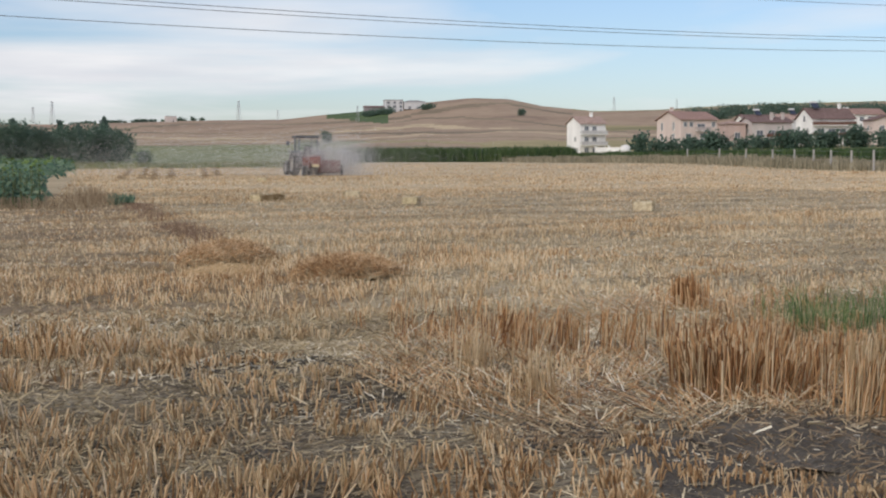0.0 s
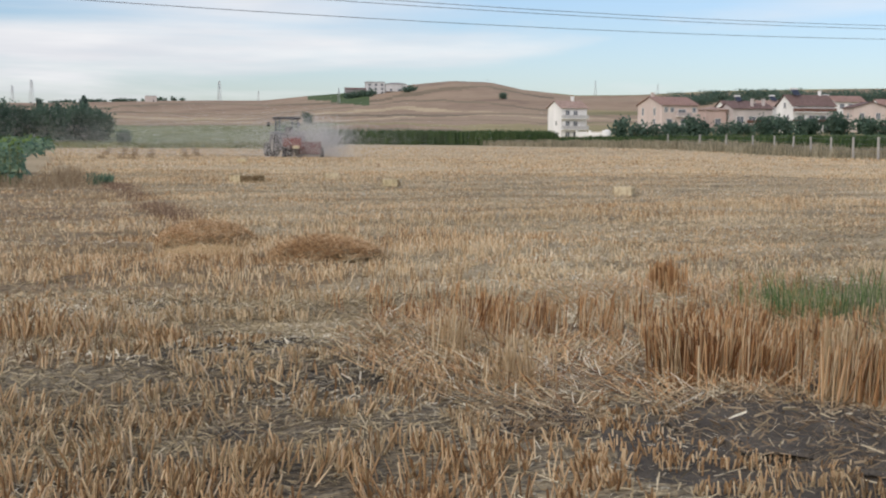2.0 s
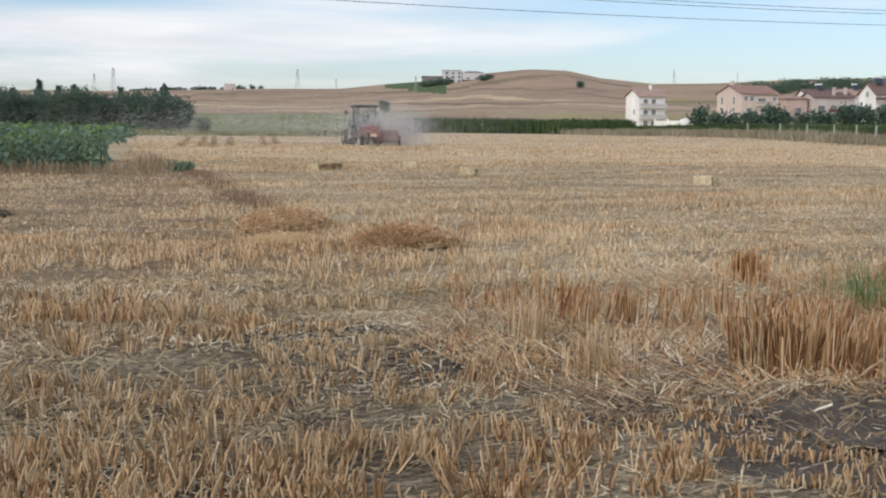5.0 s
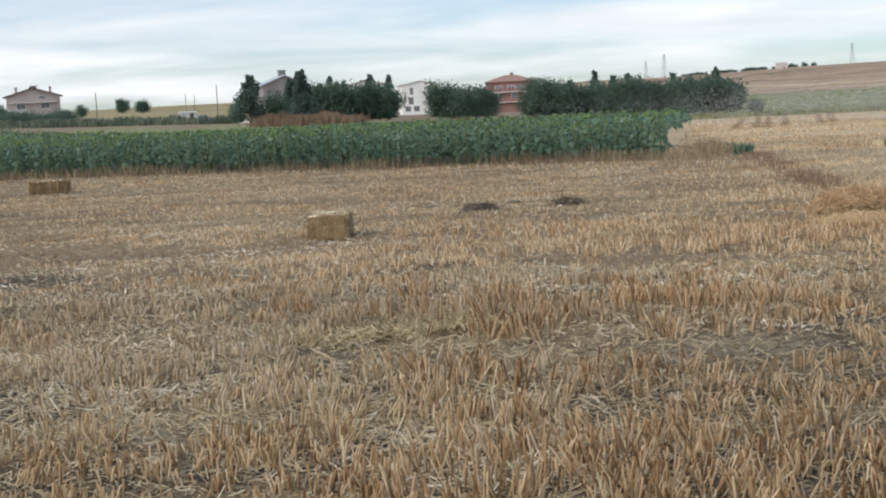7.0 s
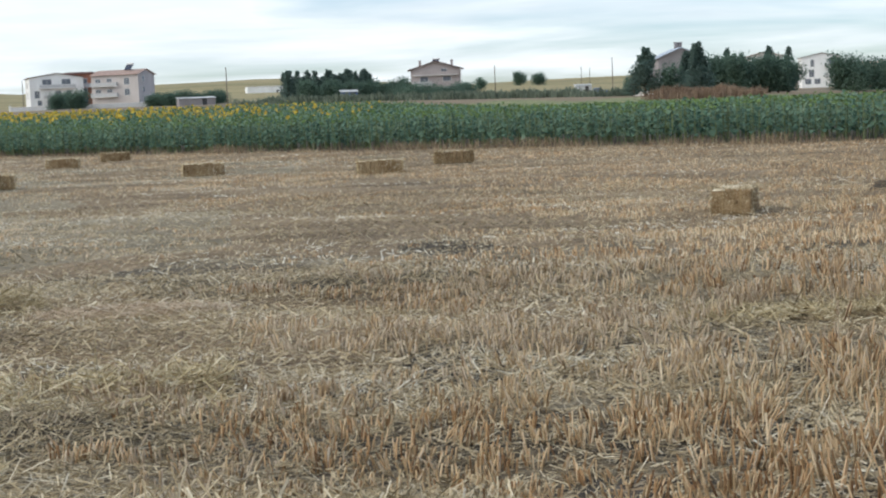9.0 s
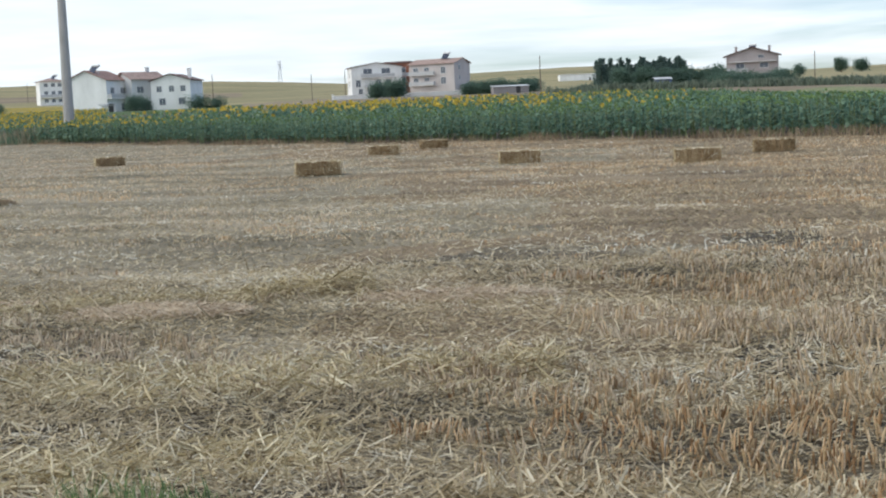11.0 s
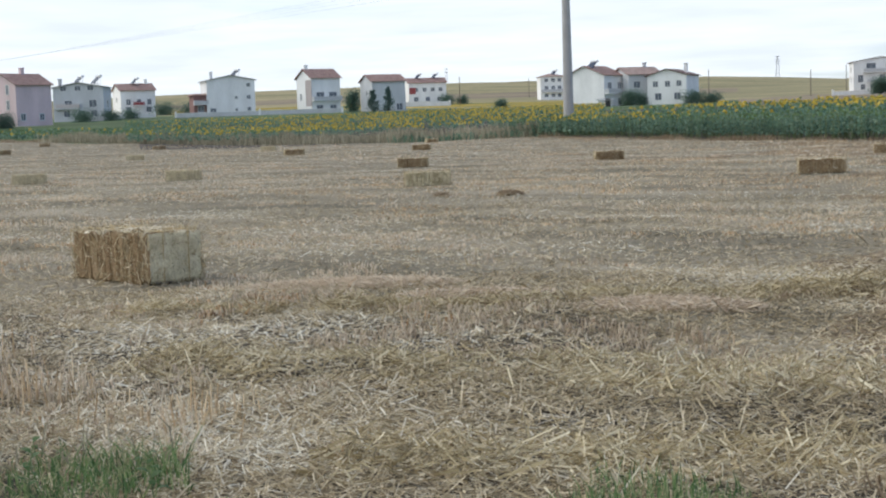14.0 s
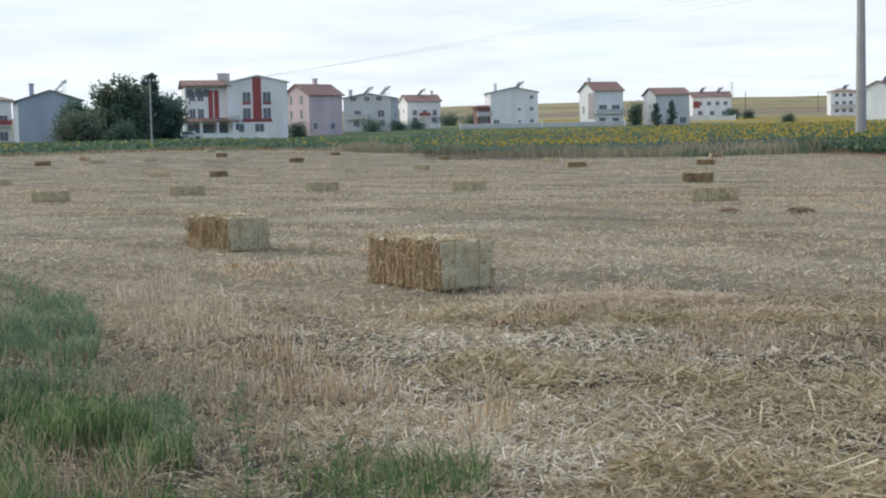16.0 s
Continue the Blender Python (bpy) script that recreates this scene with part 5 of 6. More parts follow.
house(-49.55, 392, 12, 8.5, 2.6, 30, "white", "dark", "gable_x", "white gabled house with dark roof and dark balconies", 0.62,
      [("l", 2, (0.1,), 1.1, 1.5), ("l", 1, (-2.7, -0.2, 1.8), 0.9, 2.0), ("f", 1, (-3.6, -0.5, 2.6), 1.8, 1.8), ("f", 0, (-3.6, 0, 3.6), 1.6, 1.8)], [("f", 1, -6, 6, "darkwood"), ("f", 2, -6, 6, "darkwood")], chimneys=((4, 0),), solar=((-3.5, -1),), base=-0.6)
house(-51.75, 388, 9, 8, 2.3, 20, "cream", "dark", "gable_y", "cream house with a dark low-pitched roof", 0.3, [("f", 1, (-2.4, 1.8), 1.1, 1.4), ("l", 1, (0,), 1.2, 1.4)], base=-0.5)
house(-50.95, 440, 9, 8, 3, 25, "white", "red", "gable_x", "white house with red roof behind the gardens", 0.4, W3, base=-0.6)
house(-53.6, 392, 10, 8, 2.6, 20, "beige", "red", "gable_x", "beige village house with red roof", 0.4, W3, base=-0.5)
for b, r, tint, roof in ((-46.9, 470, "white", "dark"), (-48.2, 480, "grey", "faded"), (-50.2, 490, "beige", "dark"), (-52.6, 480, "white", "red")):
    house(b, r, 9, 8, 2.6, 22, tint, roof, "gable_x", f"{tint} house with {roof} roof farther back in the village", 0.42, [("f", 1, (-2.5, 2), 1.3, 1.4)], solar=((1, -1),), base=-0.5)
bm = bmesh.new()
bmesh.ops.create_uvsphere(bm, u_segments=16, v_segments=10, radius=1, matrix=Matrix.Diagonal((1.5, 1.3, 1.75, 1)))
bmesh.ops.delete(bm, geom=[v for v in bm.verts if v.co.z < -0.05], context="VERTS")
hx, hy = polar(-42.05, 370)
hood = tagged(part("white_shelter", bm, WHITEPAINT), "small white domed garden shelter by the houses", "shelter")
hood.location = (hx, hy, lift(hx, hy) + 0.05)
# the house on the hill
house(-33.0, 1412, 17, 14, 3, 10, "grey", "dusk", "flat", "grey hilltop house with a raised upper floor", 0.3, [("f", k, (-6, 0, 6), 2.6, 2.2) for k in range(3)], storey=3.7)
house(-33.8, 1412, 20, 12, 2, 10, "grey", "dusk", "hip", "low white annexe of the hilltop house", 0.25, [("f", 0, (-5, 3), 2.6, 2.2)], storey=3.4)
house(-32.25, 1412, 20, 10, 2, 5, "dusk", "dark", "gable_x", "dark roofed barn beside the hilltop house", 0.3, [("f", 0, (-4, 4), 2.4, 2.0)], storey=3.4)
# middle
house(4.2, 430, 14.5, 9, 2.6, 0, "rose", "dark", "gable_y", "rose-grey three-storey house with a wide low roof", 0.3,
      [("f", 1, (-3.4, 3.2), 2.3, 1.5), ("f", 2, (2.4,), 1.6, 1.6), ("f", 0, (-3.4, 3.4), 1.8, 1.3)], [("f", 1, -7.2, -1.2, "rail"), ("f", 2, -6.6, 6.6, "rose")], solar=((0, -1.5),), chimneys=((-4.5, 0), (4.8, 0)), over=0.9)
house(-5.1, 300, 9.0, 9, 2.5, 12, "dusk", "bluegrey", "gable_y", "shaded grey house among tall conifers", 0.4, [("f", 1, (-2.4, 2.2), 1.4, 1.6), ("f", 0, (-2, 2), 1.6, 1.6)], [("f", 1, -4.6, 4.6, "rail")], chimneys=((0, 0), (0.8, 0)))
house(-8.35, 480, 11.5, 8, 3, 8, "white", "faded", "gable_y", "white house showing above the trees", 0.25, [("f", 2, (-3.2, 0, 3.2), 1.6, 1.5)], base=1.0, over=0.8)
house(-10.43, 436, 11, 9, 3, 8, "white", "dusk", "gable_y", "white three-storey house with grey windows and balconies", 0.2,
      [("f", 0, (-3.8, -1.2, 3.2), 1.6, 1.5), ("f", 1, (-2.8,), 1.3, 2.0), ("f", 1, (3.0,), 2.2, 1.7), ("f", 2, (-2.6,), 0.9, 2.0), ("f", 2, (3.4,), 2.8, 1.3)], [("f", 1, 0.8, 5.4, "rail"), ("f", 2, 0.8, 5.4, "rail")], over=0.35)
house(-14.05, 425, 12.5, 9, 3, -14, "redbrown", "red", "hip", "dark red-brown house with a deep roof terrace", 0.42, [("f", 2, (-2.4, 1.2, 3.8), 2.0, 1.6), ("f", 1, (-3.5, 2.2), 1.8, 1.5)], [("f", 2, -6.1, 6.1, "redbrown"), ("f", 1, -6.1, 6.1, "redbrown")], chimneys=((0.4, 0),))
house(-14.98, 440, 6, 8, 3, -14, "white", "dusk", "gable_y", "narrow white house behind the red-brown one", 0.25, [("f", 2, (0.8,), 1.2, 1.6)], base=0.3)
house(18.75, 424, 14.5, 10, 3, 8, "white", "dark", "gable_y", "white three-storey house with dark windows", 0.16,
      [("f", 0, (-4.8, -2.2, 0.6, 3.4), 1.1, 1.5), ("f", 1, (-5.4, 0.4, 3.2), 1.3, 2.0), ("f", 2, (-2.6, 2.6), 2.4, 1.5), ("l", 1, (0,), 1.4, 1.8), ("l", 2, (0,), 1.4, 1.6)], [("f", 2, -4.6, 5.0, "rail"), ("f", 1, -3.6, -0.8, "rail")])
house(17.72, 432, 7.5, 9, 3.3, -12, "brick", "dark", "flat", "unplastered brick house joined to the white one", 0.3, [("f", k, (-1.4, 1.6), 1.5, 1.5) for k in range(3)], [("f", 2, -3.6, 3.6, "rail")])
house(16.2, 410, 14, 9.5, 3, -28, "beige", "faded", "gable_x", "pale pink and grey house with open terraces", 0.28,
      [("f", 1, (-5, -1.6, 3.6), 1.5, 1.8), ("f", 2, (-5, -1.6, 3.6), 1.5, 1.8), ("r", 1, (-1.8,), 1.0, 1.4), ("r", 2, (-1.8,), 1.0, 1.4)], [("f", 1, -6.8, 1.0, "rail"), ("f", 2, -6.8, 1.0, "rail")], solar=((2.5, -1),), panels=(("f", -3.0, 0.6, 3.2, 4.2, "rose"), ("f", -3.0, 0.6, 6.1, 6.9, "rose")))
house(29.35, 333, 8.2, 10.5, 2.4, 56, "white", "red", "gable_x", "white gabled house with blank side wall and red roof", 0.4, [("f", 0, (-2, 2), 1.4, 1.6), ("f", 1, (-2, 2), 1.4, 1.4)], [("f", 1, -4, 4, "rail")], solar=((-2.5, -1),))
house(27.75, 335, 8, 9, 2.4, 25, "grey", "faded", "gable_x", "pale grey house with brown roof", 0.36, [("f", 1, (-2, 2), 1.6, 1.5), ("l", 1, (1,), 1.2, 1.5)], chimneys=((2, 0),))
house(26.35, 332, 9, 9, 2.2, -18, "white", "dark", "gable_y", "white house with dark roof edges", 0.3, [("f", 1, (-2.6, 0.2, 2.8), 1.1, 1.3), ("f", 0, (-2, 2.4), 1.4, 1.5)], chimneys=((3, 0),))
house(31.05, 560, 9.2, 8, 3, 10, "white", "faded", "hip", "distant white house on the slope", 0.3, W3, [("f", 1, -4.5, 4.5, "rail")], solar=((1, -1),))
# left side of the view
house(40.1, 358, 7.6, 8.4, 2.9, 26, "white", "red", "gable_x", "white and brick-pink house with red roof and glazed balcony", 0.5, [("f", 0, (-1.8, 1.8), 1.6, 1.6), ("f", 1, (-1.6, 1.8), 2.0, 1.8), ("l", 1, (-1.8,), 0.9, 1.6)],
      [("f", 1, -3.8, 3.8, "rail")], panels=(("l", 1.0, 4.1, 1.8, 8.0, "rose"),), chimneys=((-3.2, 0),))
house(37.6, 358, 8.6, 8, 2.5, 22, "grey", "red", "gable_x", "plain grey house with a weathered red roof", 0.4, [("l", 1, (0.5,), 1.0, 1.2), ("f", 0, (2.6,), 1.6, 1.6)])
house(35.95, 560, 14.5, 9, 2.5, 12, "white", "red", "gable_x", "white pair of houses with red roof", 0.4, [("f", 1, (-4.5, -1.2, 2, 5), 1.4, 1.4), ("f", 0, (-4.5, 0, 4.5), 1.6, 1.6)], solar=((-3, -1), (3.5, -1)), panels=(("f", -7, -4.6, 3.2, 5.6, "red"),))
house(43.6, 358, 11.5, 9.5, 2.9, 10, "white", "dusk", "gable_y", "white house with a blank wall and small windows", 0.2, [("f", k, (4.2,), 0.8, 0.9) for k in range(3)] + [("f", k, (1.2,), 0.6, 0.7) for k in range(2)] + [("f", 0, (-4.4,), 1.4, 1.6)], chimneys=((-4, -1),), solar=((1.5, -1.5),))
house(44.72, 356, 3.4, 6, 1.7, 10, "redbrown", "red", "flat", "red-roofed side terrace of the white house", 0.3, [("f", 0, (0,), 1.4, 1.5)], [("f", 1, -1.7, 1.7, "rail")])
house(51.3, 290, 8.0, 8.2, 2.7, 36, "pink", "red", "gable_x", "pink house with red tiled roof and blank walls", 0.5, [("l", k, (-1.8, 1.6), 0.8, 1.8) for k in (1, 2)] + [("f", 0, (-2.6, 1.6), 1.0, 1.3)], chimneys=((0.5, 0),))
house(49.05, 338, 11, 9, 2.6, -12, "grey", "dusk", "gable_y", "pale grey house with a recessed balcony", 0.18, [("f", 0, (-2.6, 0.6, 3.4), 1.3, 1.4), ("f", 1, (-2.2, 3.2), 1.6, 1.6), ("f", 2, (-3.2, 0, 2.8), 1.3, 1.1), ("r", 1, (0,), 1.6, 1.6)], [("f", 1, -4.8, 0.4, "beige")], solar=((-0.5, -2), (3.5, -2)), chimneys=((-4.8, 0),))
house(47.15, 430, 10, 9, 2.5, 15, "white", "red", "gable_x", "white house with red roof and shutters", 0.42, [("f", 1, (-2.8, 0.2, 3.2), 1.2, 1.6), ("f", 0, (-2.8, 3.0), 1.4, 1.5), ("l", 1, (0,), 1.0, 1.4)], [("f", 1, -1.4, 1.6, "red")], solar=((0, -1),), chimneys=((3.6, 0),))
house(61.35, 255, 10.2, 10, 2.35, 6, "bluegrey", "dusk", "gable_y", "blue-grey rendered house with blank gable wall", 0.32, (), chimneys=((-2.6, -2),), solar=((1.8, -2.5),))
house(63.5, 270, 8, 8, 2.5, 0, "white", "faded", "hip", "white house with red awnings", 0.3, [("f", 0, (0, 2.6), 1.4, 1.6), ("f", 1, (0, 2.6), 1.4, 1.6)], [("f", 1, -4, 4, "red")])
house(56.3, 330, 4.4, 6, 2.7, 0, "bluegrey", "dusk", "gable_y", "narrow blue-grey house behind the trees", 0.3)

# the red and white house: two wings and a porch
x, y = polar(54.25, 258)
rw = house(53.55, 258, 10.2, 9.5, 3.35, 6, "white", "white", "gable_y", "large white house with red panels, porch and two wings", 0.22,
           [("f", 1, (-1.9, 1.55), 1.3, 2.1), ("f", 2, (-1.9, 1.55), 1.3, 2.0), ("f", 0, (-3.2, 0.2), 1.5, 1.4), ("l", 1, (1,), 1.2, 1.6)], [("f", 1, -5.0, -3.2, "rail")],
           panels=(("f", -0.85, 0.6, 3.1, 10.6, "red"), ("f", -2.7, 2.4, 2.95, 3.45, "red"), ("f", -2.6, -1.2, 5.9, 6.3, "red"), ("f", 0.9, 2.3, 5.9, 6.3, "red")), storey=2.8)
wing = bmesh.new()
add_box(wing, (7.2, 8.5, 9.0), (-8.6, 0.8, 4.5))
part("wing", wing, PLASTER["white"], rw)
part("wing_roof", prism([(-5.6, 9.0), (-2.2, 10.0), (1.2, 10.0), (5.2, 9.0), (5.2, 9.25), (1.2, 10.25), (-2.2, 10.25), (-5.6, 9.25)], 8.4, "x"), TILE["red"], rw).location = (-8.6, 0.8, 0)
for u, z0, z1 in ((-7.9, 3.2, 8.4), (-6.9, 3.2, 8.4)):
    part("facade_panel", box((0.75, 0.14, z1 - z0), (u, -3.5, (z0 + z1) / 2)), PLASTER["red"], rw, "red painted facade panel")
for u in (-11.0, -9.6):
    for z in (3.6, 6.6):
        m = Matrix.Translation((0, -3.45, 0))
        window(rw, m, u, z, 0.95, 1.7)
part("porch_roof", prism([(-6.6, 3.0), (-3.4, 3.55), (-3.4, 3.75), (-6.6, 3.2)], 9.4, "x"), TILE["red"], rw).location = (-8.2, 0, 0)
part("chimney", add_box(box((2.0, 1.2, 1.5), (-5.4, -1.2, 10.5)), (2.2, 1.4, 0.16), (-5.4, -1.2, 11.3)), PLASTER["beige"], rw, "squat beige chimney block")
# dark glass sheets stand for the shade behind the porch columns
for u, wide_ in ((-10.9, 2.0), (-8.3, 1.9), (-5.9, 1.5)):
    part("porch_shade_panel", box((wide_, 0.1, 2.5), (u, -3.5, 1.35)), GLASS, rw, "dark glass panel standing in for a shaded porch opening")
# no recess in the wall: dark panels paint the loggia's shade
for u in (-11.4, -9.9, -8.6):
    part("loggia_shade_panel", box((1.1, 0.1, 1.3), (u, -3.5, 8.0)), GLASS, rw, "dark panel painting the loggia's shade under the eaves")
for u in (-12.4, -9.8, -7.0, -4.2):
    part("porch_column", box((0.42, 0.42, 3.0), (u, -6.2, 1.5), bevel=0.04), PLASTER["white"], rw)
part("porch_railing", add_box(box((8.6, 0.08, 0.1), (-8.3, -6.2, 1.0)), (8.6, 0.05, 0.6), (-8.3, -6.2, 0.6)), RAIL, rw)


def garden_wall(b0, r0, b1, r1, tall, mat, label):
    (x0, y0), (x1, y1) = polar(b0, r0), polar(b1, r1)
    z = min(lift(x0, y0), lift(x1, y1)) - 0.4
    ob = thing("garden_wall", ((x0 + x1) / 2, (y0 + y1) / 2, z), math.atan2(y1 - y0, x1 - x0), label, "wall")
    length = math.hypot(x1 - x0, y1 - y0)
    part("wall", box((length, 0.25, tall + 0.4), (0, 0, (tall + 0.4) / 2)), mat, ob)
    part("coping", box((length + 0.1, 0.35, 0.1), (0, 0, tall + 0.45)), PLASTER["white"], ob)
    for k in (-0.5, 0.0, 0.5):
        part("pier", box((0.45, 0.45, tall + 0.9), (length * k, 0, (tall + 0.9) / 2), bevel=0.03), PLASTER["white"], ob)
    return ob


garden_wall(52.6, 246, 55.9, 246, 1.0, PLASTER["white"], "low white garden wall before the red and white house")
garden_wall(39.2, 345, 45.6, 345, 1.0, PLASTER["grey"], "long pale garden wall along the houses")
garden_wall(20.4, 405, 15.2, 395, 1.1, PLASTER["grey"], "grey garden wall in front of the two houses")
garden_wall(35.0, 470, 38.3, 455, 1.3, PLASTER["white"], "pale boundary wall on the slope")
garden_wall(46.4, 372, 48.2, 362, 1.0, PLASTER["white"], "white garden wall behind the sunflowers")
garden_wall(-3.4, 262, -4.7, 258, 1.0, PLASTER["white"], "white wall at the conifers' foot")
garden_wall(-40.9, 372, -41.9, 370, 1.3, PLASTER["white"], "white yard wall by the narrow house")


def outbuilding(b, r, w, d, h, mat, label):
    x, y = polar(b, r)
    ob = thing("outbuilding", (x, y, lift(x, y) - 0.2), radians(b + 8), label, "shed")
    part("wall", box((w, d, h), (0, 0, h / 2)), mat, ob)
    part("roof", prism([(-d / 2 - 0.3, h), (d / 2 + 0.3, h + 0.4), (d / 2 + 0.3, h + 0.52), (-d / 2 - 0.3, h + 0.12)], w + 0.5, "x"), STEEL, ob)
    part("door", box((1.1, 0.08, 1.9), (w * 0.2, -d / 2 - 0.03, 1.0)), DARKMETAL, ob)


outbuilding(7.6, 300, 3.2, 2.6, 2.1, BLUEPAINT, "small blue-white hut among the garden trees")
outbuilding(10.75, 900, 26, 10, 4.0, PLASTER["white"], "long low white shed on the green slope")
outbuilding(29.0, 322, 3.0, 2.5, 1.5, PLASTER["white"], "low white annexe against the gabled house")
outbuilding(13.5, 372, 9, 5, 1.8, PLASTER["dusk"], "low dark shed in the fields")
outbuilding(-1.5, 470, 5, 4, 2.2, PLASTER["grey"], "grey shed on the rise")
outbuilding(-24.4, 1500, 11, 8, 6, PLASTER["beige"], "small building on the skyline")
outbuilding(-15.9, 300, 4, 3, 2.6, PLASTER["white"], "small white hut among the trees")


def car(b, r, paint, label):
    x, y = polar(b, r)
    ob = thing("car", (x, y, lift(x, y)), radians(b + 8), label, "car")
    part("body", prism([(-2.1, 0.3), (2.1, 0.3), (2.15, 0.75), (1.3, 0.9), (-1.2, 0.92), (-2.1, 0.85)], 1.7, "y"), paint, ob)
    cab = part("cabin", prism([(-1.5, 0.9), (1.1, 0.88), (0.5, 1.42), (-0.9, 1.45)], 1.5, "y"), paint, ob)
    for s in (-1, 1):
        part("side_window", prism([(-1.25, 0.95), (0.8, 0.93), (0.4, 1.34), (-0.82, 1.36)], 0.03, "y"), GLASS, cab).location = (0, s * 0.765, 0)
    for sx in (-1.3, 1.3):
        for sy in (-0.82, 0.82):
            part("wheel", rod((sx, sy - 0.1, 0.32), (sx, sy + 0.1, 0.32), 0.32, sides=14), RUBBER, ob)


car(56.1, 243, WHITEPAINT, "white car parked by the porch of the large house")
car(-2.1, 330, BLUEPAINT, "pale blue car parked on the rise")

# ---- straw bales ----
def bale_kind(seed, pale=False, dull=False, cream=False):
    """A small square bale: pressed flakes side by side, two strings, stray straws."""
    g = np.random.default_rng(seed)
    ob = thing("straw_bale", (0, 0, 0), 0, f"small rectangular bale of {'cream-coloured' if cream else 'pale weathered' if pale else 'golden-brown'} straw in the stubble", "straw bale", "straw bales")
    long_, wide, tall, flakes = 1.06, 0.5, 0.4, 11
    at = -long_ / 2
    for k in range(flakes):
        t = long_ / flakes
        bm = bmesh.new()
        size = (t * 1.0, wide * g.uniform(0.965, 1.03), tall * g.uniform(0.965, 1.025))
        end = k in (0, flakes - 1)
        bmesh.ops.create_cube(bm, size=1, matrix=Matrix.Translation((at + t / 2, g.normal(0, 0.006), size[2] / 2)) @ Matrix.Rotation(g.normal(0, 0.02), 4, "Y") @ Matrix.Diagonal((size[0], size[1] * (0.96 if end else 1), size[2] * (0.96 if end else 1), 1)))
        bmesh.ops.subdivide_edges(bm, edges=[e for e in bm.edges if e.calc_length() > 0.2], cuts=2, use_grid_fill=True)
        bmesh.ops.bevel(bm, geom=[e for e in bm.edges if e.calc_face_angle(0) > 1], offset=0.02, segments=1, affect="EDGES")
        for v in bm.verts:
            v.co += Vector(g.normal(0, 0.005, 3))
            v.co.z = max(v.co.z, 0.0)
        flake = part("flake", bm, BALE, ob)
        flake.data.materials.append(BALE_END)
        flake.data.materials.append(BALE_TOP)
        # tops, and cream bales all round, take the colour with sunlight painted in
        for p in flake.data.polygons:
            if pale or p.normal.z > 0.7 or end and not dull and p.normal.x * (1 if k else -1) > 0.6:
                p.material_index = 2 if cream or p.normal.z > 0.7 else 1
        at += t
    for s in (-0.11, 0.11):
        bm = bmesh.new()
        for a, b in (((-0.54, s, 0.005), (-0.54, s, 0.402)), ((-0.54, s, 0.404), (0.54, s, 0.404)), ((0.54, s, 0.402), (0.54, s, 0.005))):
            add_rod(bm, a, b, 0.004, sides=5)
        part("twine", bm, TWINE, ob)
    n = 1300
    f = g.integers(0, 4, n)
    px, py, pz = g.uniform(-0.53, 0.53, n), g.uniform(-0.25, 0.25, n), g.uniform(0.0, 0.4, n)
    px, py, pz = np.where(f == 3, np.sign(px) * 0.525, px), np.where(f == 0, -0.25, np.where(f == 1, 0.25, py)), np.where(f == 2, 0.4, pz)
    mid = np.stack([px, py, pz], -1)
    u = g.normal(0, 1, (n, 3)) * np.where((f == 2)[:, None], (1, 1, 0.25), (0.35, 0.25, 1)) 
    u /= np.linalg.norm(u, axis=1)[:, None]
    v = np.cross(u, g.normal(0, 1, (n, 3)))
    v = v / np.linalg.norm(v, axis=1)[:, None] * 0.0035
    u = u * g.uniform(0.025, 0.075, n)[:, None]
    stray = new("stray_straw", sheets("stray_straw", np.stack([mid - u - v, mid + u - v, mid + u + v, mid - u + v], 1), 4, LITTER))
    stray.parent = ob
    tagged(stray, kind="stuff")
    return ob


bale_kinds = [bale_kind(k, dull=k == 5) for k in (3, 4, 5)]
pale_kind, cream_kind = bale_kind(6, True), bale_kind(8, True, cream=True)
CREAM, PALE = (5, 7), (3, 17, 20, 21, 22, 23, 24, 26, 28, 30, 32, 34, 36)
BALES = [  # place on the field and the turn of the long side
    (-10.27, 9.6, -10),
    (-16.3, 11.6, -9),
    (2.13, 17.64, 78),
    (37.56, 70.96, 62),
    (20.85, 38.98, 15),
    (24.95, 40.92, 62),
    (22.64, 33.97, 52),
    (24.57, 26.66, 44),
    (-2.31, 36.38, 8),
    (-11.81, 30.7, 22),
    (-15, 44.9, 12),
    (-15.1, 50.79, 20),
    (-8.1, 34.4, 16),
    (-3.66, 32.18, 8),
    (-28.3, 38.23, 30),
    (-47.73, 65.31, 30),
    (-64.21, 89.15, 60),
    (-19.35, 26.66, 35),
    (-23.56, 42.61, 38),
    (-52.35, 60.04, 30),
    (-36.4, 20.03, 40),
    (-36.07, 24.18, 60),
    (-35.24, 28.54, 45),
    (-30.12, 29.79, 40),
    (-63.52, 40.94, 50),
    (-60.2, 42.13, 70),
    (-59.5, 55.18, 45),
    (-51.85, 59.39, 50),
    (-66.36, 73.45, 30),
    (-85.58, 81.87, 60),
    (-92.2, 54.2, 40),
    (-91.73, 49.73, 60),
    (-58.39, 29.68, 50),
    (-98.18, 69.00, 74),
    (-123.32, 85.39, 75),
    (-108.03, 89.05, 61),
    (-92.88, 58.94, 82),
    (-99.59, 57.50, 0),
    (-82.74, 64.64, 66),
]
pick = random.Random(12)
